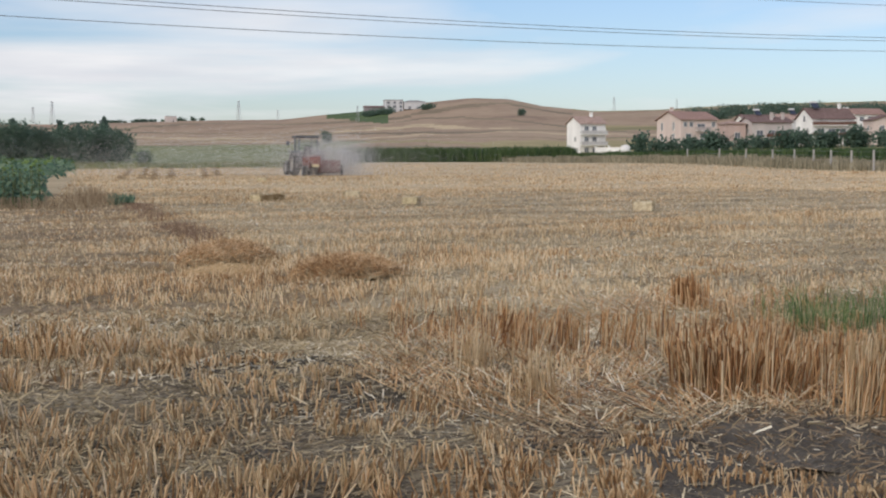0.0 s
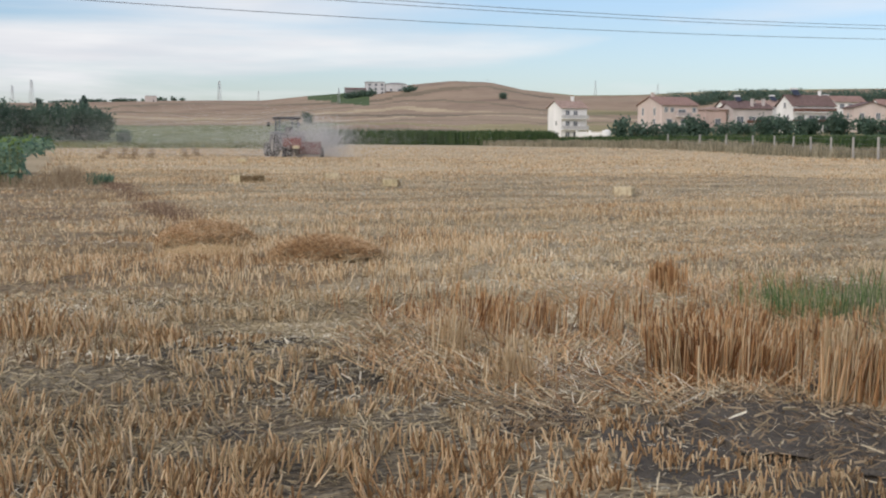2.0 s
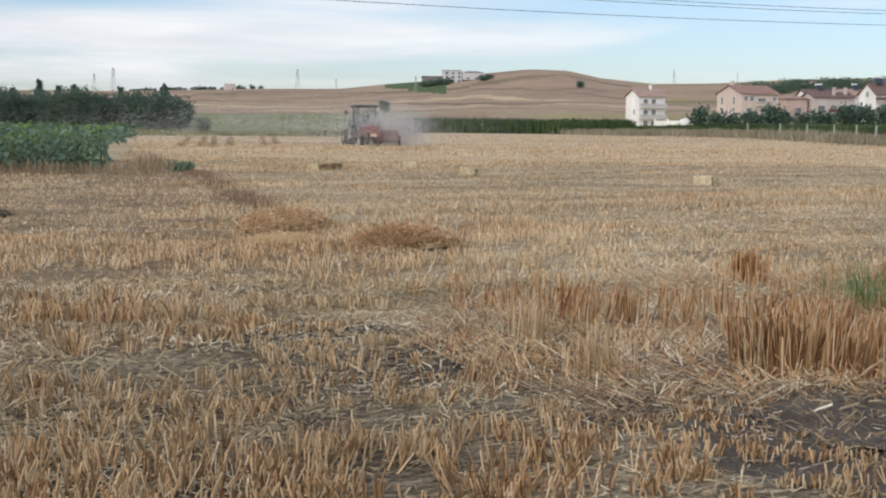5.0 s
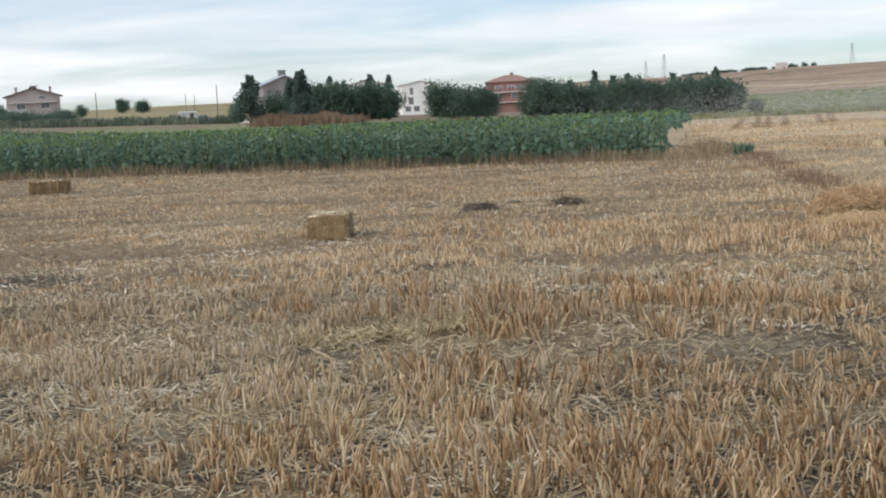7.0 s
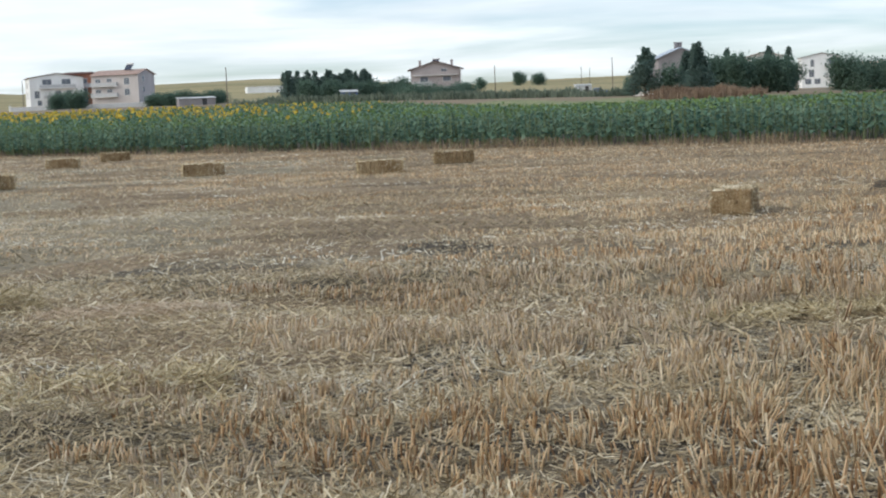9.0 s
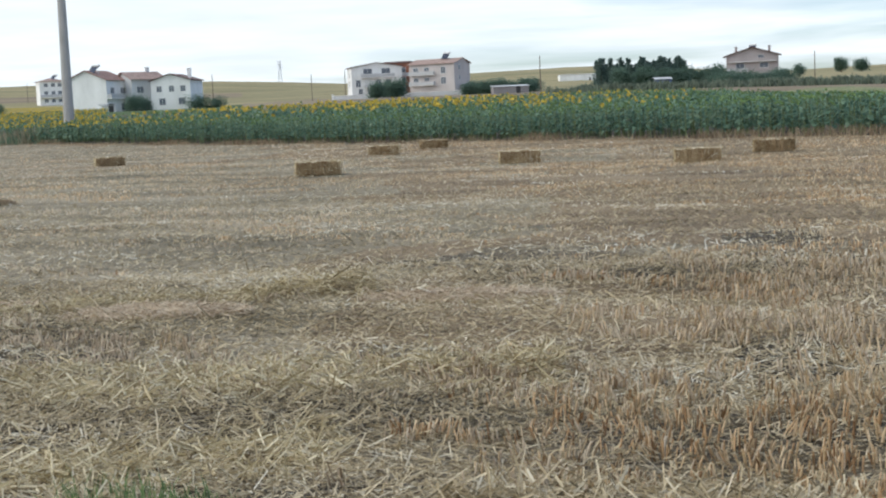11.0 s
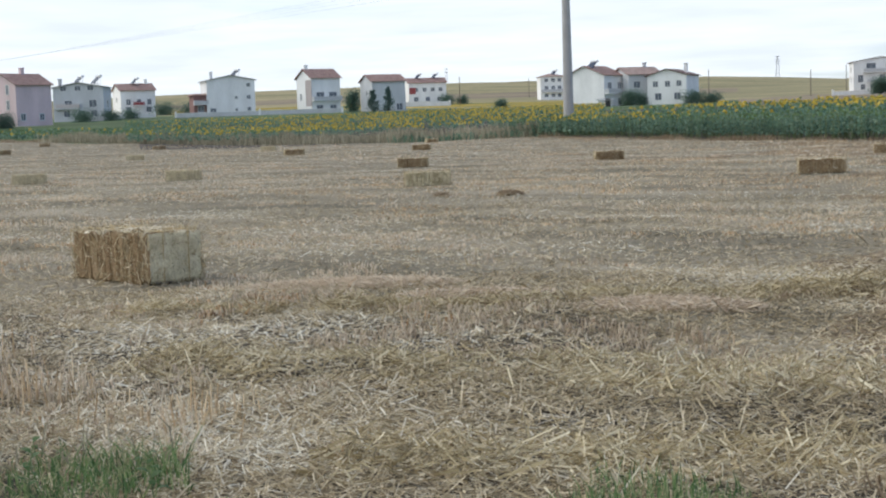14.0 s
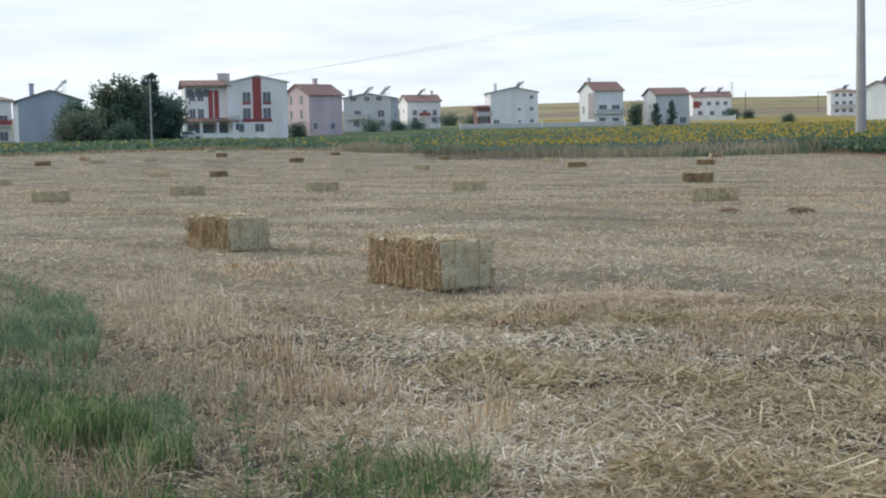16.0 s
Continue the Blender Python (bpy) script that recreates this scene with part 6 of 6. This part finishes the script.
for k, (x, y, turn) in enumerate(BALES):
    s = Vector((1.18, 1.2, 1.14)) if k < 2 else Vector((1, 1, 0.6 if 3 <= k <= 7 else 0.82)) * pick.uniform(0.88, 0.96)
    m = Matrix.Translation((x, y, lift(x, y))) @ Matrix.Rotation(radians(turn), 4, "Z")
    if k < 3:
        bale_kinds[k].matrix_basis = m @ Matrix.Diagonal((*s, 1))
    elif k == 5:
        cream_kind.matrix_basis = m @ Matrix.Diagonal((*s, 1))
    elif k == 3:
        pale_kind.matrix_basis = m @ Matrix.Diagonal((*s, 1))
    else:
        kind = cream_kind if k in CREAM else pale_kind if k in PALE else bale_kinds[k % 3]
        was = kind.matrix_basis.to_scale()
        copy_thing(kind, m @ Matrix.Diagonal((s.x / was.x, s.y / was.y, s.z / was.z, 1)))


# ---- heaps of loose straw ----
def straw_heap(x, y, long_, wide, tall, turn, label, n=6500, mat=None):
    g = np.random.default_rng(int(abs(x * 13 + y * 7) * 10))
    ob = thing("straw_heap", (x, y, lift(x, y) - 0.02), radians(turn), label, "straw heap")
    bm = bmesh.new()
    bmesh.ops.create_icosphere(bm, subdivisions=3, radius=1)
    bmesh.ops.delete(bm, geom=[v for v in bm.verts if v.co.z < -0.15], context="VERTS")
    for v in bm.verts:
        k = 1 + 0.35 * noise.noise(v.co * 2.2 + Vector((x, y, 0))) + 0.12 * noise.noise(v.co * 7)
        v.co = Vector((v.co.x * long_ / 2 * k, v.co.y * wide / 2 * k, max(-0.05, v.co.z * tall * k * 0.85)))
    part("core", bm, EARTH if "soil" in label or "clod" in label else STREWN, ob)
    a, f = g.uniform(0, 6.28, n), np.sqrt(g.uniform(0, 1.15, n))
    px, py = np.cos(a) * f * long_ / 2, np.sin(a) * f * wide / 2
    pz = tall * np.sqrt(np.clip(1 - (f / 1.08) ** 2, 0, 1)) * g.uniform(0.75, 1.12, n) + 0.02
    way, up, ln = g.uniform(0, 6.28, n), g.normal(0, 0.55 if tall > 0.1 else 0.3, n), g.gamma(3, 0.026 if "soil" not in label else 0.016, n).clip(0.03, 0.28)
    mid = np.stack([px, py, pz], -1)
    u = np.stack([np.cos(way), np.sin(way), up], -1) * (ln / 2)[:, None]
    v = np.stack([-np.sin(way), np.cos(way), g.normal(0, 0.8, n)], -1) * 0.0022
    cover = new("straw_cover", sheets("straw_cover", np.stack([mid - u - v, mid + u - v, mid + u + v, mid - u + v], 1), 4, [LITTER, WEED] if "soil" in label else mat or RAKED, g.uniform(0, 1, n) > 0.15 if "soil" in label else None))
    cover.parent = ob
    tagged(cover, kind="stuff")


straw_heap(8.35, 16.6, 1.4, 0.9, 0.27, 20, "brownish heap of raked straw on the stubble", 5000, ORANGE)
straw_heap(8.5, 14.0, 1.2, 0.9, 0.24, -10, "tan heap of raked straw on the stubble", 4500, ORANGE)
straw_heap(7.6, 15.2, 1.5, 0.8, 0.1, 50, "low spread of straw beside a heap", 3000, RAKED)
straw_heap(-4.75, 9.25, 1.3, 0.6, 0.07, 15, "low ridge of loose straw on the swath", 2200, GREY_STALK)
straw_heap(-7.9, 9.75, 1.9, 0.6, 0.08, 35, "low ridge of loose straw on the swath", 2200, GREY_STALK)
straw_heap(-6.3, 9.55, 1.6, 0.5, 0.06, 20, "thin ridge of loose straw on the swath", 1800, GREY_STALK)
straw_heap(-2.9, 10.2, 1.4, 0.5, 0.06, 10, "flat wisp of straw on the swath", 1500, GREY_STALK)
straw_heap(-14.7, 22.8, 0.5, 0.4, 0.09, 0, "small brown clump of straw", 500, WEED)
straw_heap(-16.0, 22.5, 0.35, 0.3, 0.07, 0, "small brown clump of straw", 400, WEED)
straw_heap(4.6, 20.6, 0.6, 0.45, 0.15, 0, "small grey heap of soil and straw", 300)
straw_heap(6.0, 20.9, 0.55, 0.45, 0.16, 0, "small grey heap of soil and straw", 300)
straw_heap(6.9, 24.6, 0.45, 0.3, 0.07, 0, "small dark clod on the stubble", 30)
straw_heap(5.6, 22.4, 0.3, 0.25, 0.06, 0, "small dark clod on the stubble", 30)
straw_heap(5.35, 4.75, 2.0, 1.1, 0.09, 60, "mound of bare grey soil with straw", 1500)
straw_heap(4.5, 5.5, 1.1, 0.6, 0.06, 40, "mound of bare grey soil with straw", 1000)
for sx, sy, sl in ((4.9, 7.9, 0.9), (3.4, 6.2, 0.6), (1.9, 6.0, 0.5), (2.7, 6.9, 0.6), (5.9, 7.4, 0.5), (-1.2, 6.2, 0.8), (8.4, 8.3, 0.5), (0.3, 5.5, 0.9)):
    straw_heap(sx, sy, sl, sl * 0.6, 0.035, 25, "bare grey soil showing between the stubble rows", 130)

# a dark tuft of uncut straw
g = np.random.default_rng(9)
n = 170
tx, ty = 9.0 + g.normal(0, 0.06, n), 9.3 + g.normal(0, 0.06, n)
v = prisms(tx, ty, land(tx, ty) - 0.01, g.normal(0.24, 0.03, n), np.full(n, 0.008), np.abs(g.normal(0, 0.1, n)))
tagged(new("stubble_tuft", prism_mesh("stubble_tuft", v, [TALL])), "single thick tuft of brown straw", "straw tuft", kind="stuff")
for cx, cy, tall in ((5.35, 7.35, 0.24), (5.05, 6.35, 0.22), (6.0, 5.0, 0.36), (6.35, 4.75, 0.36), (-5.1, 5.1, 0.1), (-6.2, 5.0, 0.11), (-7.4, 5.6, 0.11)):
    n = 60
    tx, ty = cx + g.normal(0, 0.07 + (cx < 0) * 0.1, n), cy + g.normal(0, 0.07 + (cx < 0) * 0.1, n)
    v = prisms(tx, ty, land(tx, ty) - 0.01, g.normal(tall, 0.05, n).clip(0.08), np.full(n, 0.008), np.abs(g.normal(0, 0.2, n)))
    tagged(new("stubble_tuft", prism_mesh("stubble_tuft", v, [STALK])), "clump of long pale straws standing alone", "straw tuft", kind="stuff")


# ---- tractor and baler ----
def wheel(name, parent, x, y, radius, wide):
    bm = bmesh.new()
    outline = [(radius * 0.6, -wide / 2), (radius * 0.93, -wide / 2), (radius, -wide * 0.3), (radius, wide * 0.3), (radius * 0.93, wide / 2), (radius * 0.6, wide / 2)]
    n, rings = 28, []
    for k in range(n):
        a = 2 * math.pi * k / n
        lug = 1.03 if k % 2 else 0.985
        rings.append([bm.verts.new((x + math.cos(a) * r_ * (lug if r_ > radius * 0.9 else 1), y + w_, radius + math.sin(a) * r_ * (lug if r_ > radius * 0.9 else 1))) for r_, w_ in outline])
    for k in range(n):
        a, b = rings[k], rings[(k + 1) % n]
        for i in range(len(outline)):
            j = (i + 1) % len(outline)
            bm.faces.new((a[i], a[j], b[j], b[i]))
    bmesh.ops.recalc_face_normals(bm, faces=bm.faces)
    tyre = part(name, bm, RUBBER, parent)
    part("rim", add_rod(rod((x, y - wide * 0.35, radius), (x, y + wide * 0.35, radius), radius * 0.6, sides=18), (x, y - wide * 0.5, radius), (x, y + wide * 0.5, radius), radius * 0.2, sides=10), RIM, tyre)
    return tyre


def tractor(x, y, turn):
    """Nose towards +x."""
    t = thing("tractor", (x, y, lift(x, y)), turn, "dusty blue-grey farm tractor with a glazed cab pulling a baler", "tractor")
    for s in (-1, 1):
        wheel("rear_wheel", t, -0.6, s * 0.95, 0.82, 0.48)
        wheel("front_wheel", t, 1.75, s * 0.85, 0.52, 0.34)
        part("fender", box((1.5, 0.45, 0.1), (-0.6, s * 0.95, 1.72), bevel=0.03), BLUEGREY, t)
    part("chassis", add_box(box((3.2, 0.5, 0.5), (0.6, 0, 0.75), bevel=0.05), (0.3, 1.5, 0.25), (1.75, 0, 0.55)), DARKMETAL, t)
    part("bonnet", prism([(0.25, 0.95), (2.25, 0.95), (2.3, 1.35), (2.1, 1.6), (0.25, 1.72)], 0.72, "y"), BLUEGREY, t)
    part("grille", box((0.06, 0.6, 0.45), (2.29, 0, 1.2)), DARKMETAL, t)
    part("exhaust", rod((0.9, 0.42, 1.6), (0.9, 0.42, 2.6), 0.05), DARKMETAL, t)
    cab = part("cab", bmesh.new(), BLUEGREY, t)
    bm = bmesh.new()
    for px, py in ((-1.05, -0.72), (-1.05, 0.72), (0.3, -0.66), (0.3, 0.66)):
        add_rod(bm, (px, py, 1.3), (px + 0.05, py * 0.93, 2.72), 0.05, sides=6)
    add_box(bm, (1.5, 1.5, 0.35), (-0.38, 0, 1.15), bevel=0.05)
    bm.to_mesh(cab.data)
    bm.free()
    part("cab_roof", box((1.75, 1.65, 0.2), (-0.36, 0, 2.8), bevel=0.07), DARKMETAL, cab)
    for name, size, at in (("rear_window", (0.02, 1.24, 1.15), (-1.04, 0, 2.05)), ("windscreen", (0.02, 1.18, 1.15), (0.34, 0, 2.05)), ("side_window", (1.22, 0.02, 1.15), (-0.36, 0.69, 2.05)), ("side_window", (1.22, 0.02, 1.15), (-0.36, -0.69, 2.05))):
        part(name, box(size, at), CABGLASS, cab)
    part("seat", add_box(box((0.45, 0.5, 0.15), (-0.6, 0, 1.5), bevel=0.04), (0.12, 0.5, 0.6), (-0.85, 0, 1.85)), RUBBER, cab)
    for s in (-1, 1):
        part("mirror", add_box(rod((0.3, s * 0.7, 2.4), (0.4, s * 1.15, 2.4), 0.02, sides=5), (0.05, 0.22, 0.32), (0.4, s * 1.15, 2.35)), DARKMETAL, cab)
    return t


CABGLASS = bpy.data.materials.new("cab_glass")
CABGLASS.use_nodes = True
cg = CABGLASS.node_tree.nodes["Principled BSDF"]
cg.inputs["Base Color"].default_value, cg.inputs["Roughness"].default_value, cg.inputs["Transmission Weight"].default_value, cg.inputs["IOR"].default_value = (0.8, 0.87, 0.85, 1), 0.05, 1.0, 1.1

TX, TY = polar(-29.55, 108)
HEAD = radians(90 - 29.8 + 16)
nose = Vector((math.cos(HEAD), math.sin(HEAD)))
tractor(TX, TY, HEAD)
BX, BY = TX - nose.x * 4.0 - 0.2, TY - nose.y * 4.0 + 0.46
BH = HEAD - radians(14)
baler = thing("baler", (BX, BY, lift(BX, BY)), BH, "dusty red square baler towed behind the tractor", "baler")
part("chamber", prism([(-1.7, 0.55), (1.5, 0.55), (1.75, 0.8), (1.6, 1.28), (0.2, 1.42), (-1.7, 1.3)], 0.75, "y"), REDPAINT, baler)
part("pickup_housing", prism([(-0.6, 0.25), (0.5, 0.25), (0.75, 0.6), (0.35, 1.1), (-0.6, 1.1)], 1.5, "y"), REDPAINT, baler).location = (0.1, -1.05, 0)
part("twine_box", box((0.9, 0.45, 0.6), (-0.2, 0.62, 1.05), bevel=0.04), REDPAINT, baler)
part("flywheel", rod((1.35, -0.1, 1.0), (1.35, 0.12, 1.0), 0.42, sides=20), DARKMETAL, baler)
part("drawbar", rod((1.4, 0.1, 0.75), (3.1, 0.15, 0.65), 0.07), DARKMETAL, baler)
part("bale_chute", add_box(box((0.9, 0.7, 0.06), (-2.1, 0, 0.58)), (0.9, 0.05, 0.3), (-2.1, 0.34, 0.72)), DARKMETAL, baler)
bm = bmesh.new()
add_rod(bm, (0.35, -1.75, 0.38), (0.35, -0.35, 0.38), 0.2, sides=12)
for k in range(11):
    add_rod(bm, (0.35, -1.7 + k * 0.13, 0.38), (0.62, -1.7 + k * 0.13, 0.2), 0.012, sides=4)
part("pickup_reel", bm, DARKMETAL, baler)
copy_thing(cream_kind, Matrix.Translation((BX, BY, lift(BX, BY) + 0.62)) @ Matrix.Rotation(BH, 4, "Z") @ Matrix.Translation((-2.1, 0, 0)))
wheel("wheel", baler, -0.3, 0.75, 0.42, 0.26)
wheel("wheel", baler, -0.3, -1.9, 0.36, 0.2)

# dust that the baler throws up: fine grains hanging in the air, thickest behind the reel
grain = []
for across, back, high, wide, deep, tall, n in ((2.2, 0.4, 0.9, 0.9, 1.2, 0.75, 16000), (1.0, 0.2, 1.4, 1.3, 1.5, 0.7, 14000), (0.2, -0.8, 1.1, 2.0, 1.2, 0.9, 16000), (-3.5, 6, 1.2, 7, 6, 0.8, 22000), (-14, 14, 1.3, 9, 9, 0.9, 20000)):
    right, away = Vector((0.87, -0.493)), Vector((0.493, 0.87))
    a, d = rng.normal(across, wide, n), rng.normal(back, deep, n)
    mid = np.stack([BX + right.x * a + away.x * d, BY + right.y * a + away.y * d, 0.05 + np.abs(rng.normal(high, tall, n))], -1)
    mid[:, 2] += land(mid[:, 0], mid[:, 1])
    u = rng.normal(0, 1, (n, 3))
    u /= np.linalg.norm(u, axis=1)[:, None]
    v = np.cross(u, rng.normal(0, 1, (n, 3)))
    v *= 0.018 / np.linalg.norm(v, axis=1)[:, None]
    u *= 0.018
    grain.append(np.stack([mid - u, mid - v, mid + u, mid + v], 1))
tagged(new("dust_cloud", sheets("dust_cloud", np.concatenate(grain), 4, DUST)), "pale dust hanging behind the working baler", "dust", kind="stuff")

# ---- power line ----
def pole_thing(x, y, tall, r0, r1, mat, label, arms=(), group=""):
    z = lift(x, y) - 0.3
    ob = thing("utility_pole", (x, y, z), 0, label, "utility pole", group)
    part("shaft", rod((0, 0, 0), (0, 0, tall + 0.3), r0, r1, 14), mat, ob)
    for h, w, turn in arms:
        arm = part("crossarm", box((w, 0.14, 0.16), (0, 0, h + 0.3), turn), DARKMETAL, ob)
        for s in (-0.46, -0.2, 0.2, 0.46):
            part("insulator", rod((s * w * math.cos(turn), s * w * math.sin(turn), h + 0.38), (s * w * math.cos(turn), s * w * math.sin(turn), h + 0.72), 0.06, 0.09, 8), WHITEPAINT, arm)
    return ob


PX, PY = polar(30.4, 122)
pole_thing(PX, PY, 22.5, 0.45, 0.2, CONCRETE, "tall tapered grey concrete power pole behind the sunflowers", ((15.2, 2.6, 1.6), (16.9, 2.6, 1.6)))
NX, NY = polar(57.5, 178)
pole_thing(NX, NY, 8.4, 0.12, 0.09, CONCRETE, "pale grey pole with a crossarm by the trees", ((7.9, 2.2, 0.9),))
FX, FY = polar(-60, 235)
pole_thing(FX, FY, 21, 0.42, 0.2, CONCRETE, "grey concrete power pole beyond the fence", ((16.5, 2.6, 1.6),))


def cable(a, b, sag, label, thick=0.02, shift=0.0):
    bm = bmesh.new()
    n = 36
    pts = []
    for k in range(n + 1):
        f = k / n
        p = Vector(a).lerp(Vector(b), f)
        p.z -= sag * 4 * f * (1 - f)
        pts.append(p)
    for p, q in zip(pts, pts[1:]):
        add_rod(bm, p, q, thick, sides=5)
    return tagged(part("power_cable", bm, WIRE), label, "power cable", "overhead cables")


LOW = "thin sagging overhead power cable above the field"
for za, zb, sag, off in ((14.1, 16.6, 3.24, 0.0), (16.0, 17.8, 3.35, 0.5), (16.3, 18.2, 3.45, -0.5), (20.0, 22.0, 3.3, 0.0)):
    cable((PX, PY + off, za), (FX, FY + off, zb), sag, LOW, 0.03)
for off in (-0.9, -0.3, 0.3, 0.9):
    cable((PX, PY + off, 14.4 + off * 1.1), (NX, NY + off, 8.1), 0.3 + 0.2 * off, "thin overhead power cable running to a pole", 0.006)
for b, r, tall, rad in ((12.3, 330, 8.3, 0.13), (1.9, 345, 7.2, 0.13), (-2.65, 330, 8.2, 0.12), (-1.45, 520, 8.5, 0.14), (21.2, 420, 7.5, 0.13), (25.0, 345, 7.5, 0.12), (34.6, 470, 9.0, 0.14), (-12.6, 560, 9, 0.15), (-13.2, 560, 9, 0.15), (31.9, 620, 8, 0.15), (19.9, 415, 8.2, 0.12), (-1.78, 540, 8.0, 0.14)):
    x, y = polar(b, r)
    pole_thing(x, y, tall, rad, rad * 0.7, TIMBER, "thin weathered timber pole in the fields", (), "timber poles")


def mast(b, r, tall):
    x, y = polar(b, r)
    ob = thing("pylon", (x, y, lift(x, y) - 0.5), 0.6, "distant grey lattice pylon on the hills", "pylon", "pylons")
    w0, w1 = tall * 0.09, tall * 0.02
    legs = [((sx * w0, sy * w0, 0), (sx * w1, sy * w1, tall)) for sx, sy in ((-1, -1), (1, -1), (1, 1), (-1, 1))]
    for a, e in legs:
        part("leg", rod(a, e, tall * 0.006, sides=5), STEEL, ob)
    bm = bmesh.new()
    for k in range(7):
        f, g2 = k / 7, (k + 1) / 7
        for i in range(4):
            a, e = (Vector(v) for v in legs[i]), (Vector(v) for v in legs[(i + 1) % 4])
            a0, a1 = a
            e0, e1 = e
            add_rod(bm, a0.lerp(a1, f), e0.lerp(e1, g2), tall * 0.004, sides=4)
    part("bracing", bm, STEEL, ob)
    for h in (0.72, 0.84, 0.96):
        part("crossarm", box((tall * 0.24, tall * 0.012, tall * 0.02), (0, 0, tall * h)), STEEL, ob)


for b, r, tall in ((-27.0, 1550, 22), (-28.5, 1550, 12), (-20.0, 1500, 24), (-19.3, 1650, 20), (-41.6, 1600, 16), (-44.0, 1650, 12), (-37.4, 1690, 6), (22.4, 1500, 22), (35.1, 1500, 16), (-31.6, 1290, 14)):
    mast(b, r, tall)

# ---- fence on the right ----
fence = thing("fence", (*polar(-49, 152), 0), 0, "wire fence on pale concrete posts along the weeds", "fence")
fence_at = Vector((*polar(-49, 152), 0))
posts = []
for b in (-44.4, -45.6, -46.6, -47.6, -48.4, -49.1, -49.75, -50.5, -51.3, -52.2, -53.2, -54.4):
    r = 177 + (b + 44.4) * 7.6
    x, y = polar(b, r)
    p = Vector((x, y, lift(x, y))) - fence_at
    lean = 0.06 * math.sin(b * 7)
    posts.append(p)
    part("post", rod(p - Vector((0, 0, 0.2)), p + Vector((lean, 0, 1.75)), 0.1, 0.09, 6), CONCRETE, fence)
for h in (0.4, 0.8, 1.2, 1.6):
    for p, q in zip(posts, posts[1:]):
        part("wire", rod(p + Vector((0, 0, h)), q + Vector((0, 0, h)), 0.008, sides=4), WIRE, fence)

# ---- stubble and straw round the standing place and behind it ----
lying, feet = [], []
for r0, r1, b0, b1, straws, tufts in ((0.4, 4.2, -180, 180, 700, 30), (4.2, 12, 68, 302, 220, 14)):
    x, y = scatter(r0, r1, straws, b0, b1)
    n = len(x)
    way, up, half = rng.uniform(0, 2 * np.pi, n), rng.normal(0, 0.25, n), rng.gamma(3, 0.009, n).clip(0.012, 0.12)
    mid = np.stack([x, y, land(x, y) + 0.012 + np.abs(up) * half], -1)
    u = np.stack([np.cos(way), np.sin(way), up], -1) * half[:, None]
    v = np.stack([-np.sin(way), np.cos(way), rng.normal(0, 0.6, n)], -1) * 0.0026
    lying.append(np.stack([mid - u - v, mid + u - v, mid + u + v, mid - u + v], 1))
    x, y = rows_of_drills(*scatter(r0, r1, tufts, b0, b1), 0.15)
    keep = rng.uniform(0, 1, len(x)) < standing(x, y)
    x, y = np.repeat(x[keep], 5), np.repeat(y[keep], 5)
    x, y = x + rng.normal(0, 0.034, len(x)), y + rng.normal(0, 0.034, len(x))
    feet.append(blades(x, y, land(x, y) - 0.01, rng.uniform(0.05, 0.12, len(x)), rng.uniform(0.006, 0.011, len(x)), np.abs(rng.normal(0, 0.3, len(x))).clip(0, 0.7), rng.uniform(0, np.pi, len(x))))
tagged(new("loose_straw", sheets("loose_straw", np.concatenate(lying), 4, LITTER)), "loose broken straw trodden into the headland", "straw", kind="stuff")
tagged(new("standing_stubble", sheets("standing_stubble", np.concatenate(feet), 4, STALK)), "short trodden wheat stubble on the headland", "stubble", kind="stuff")
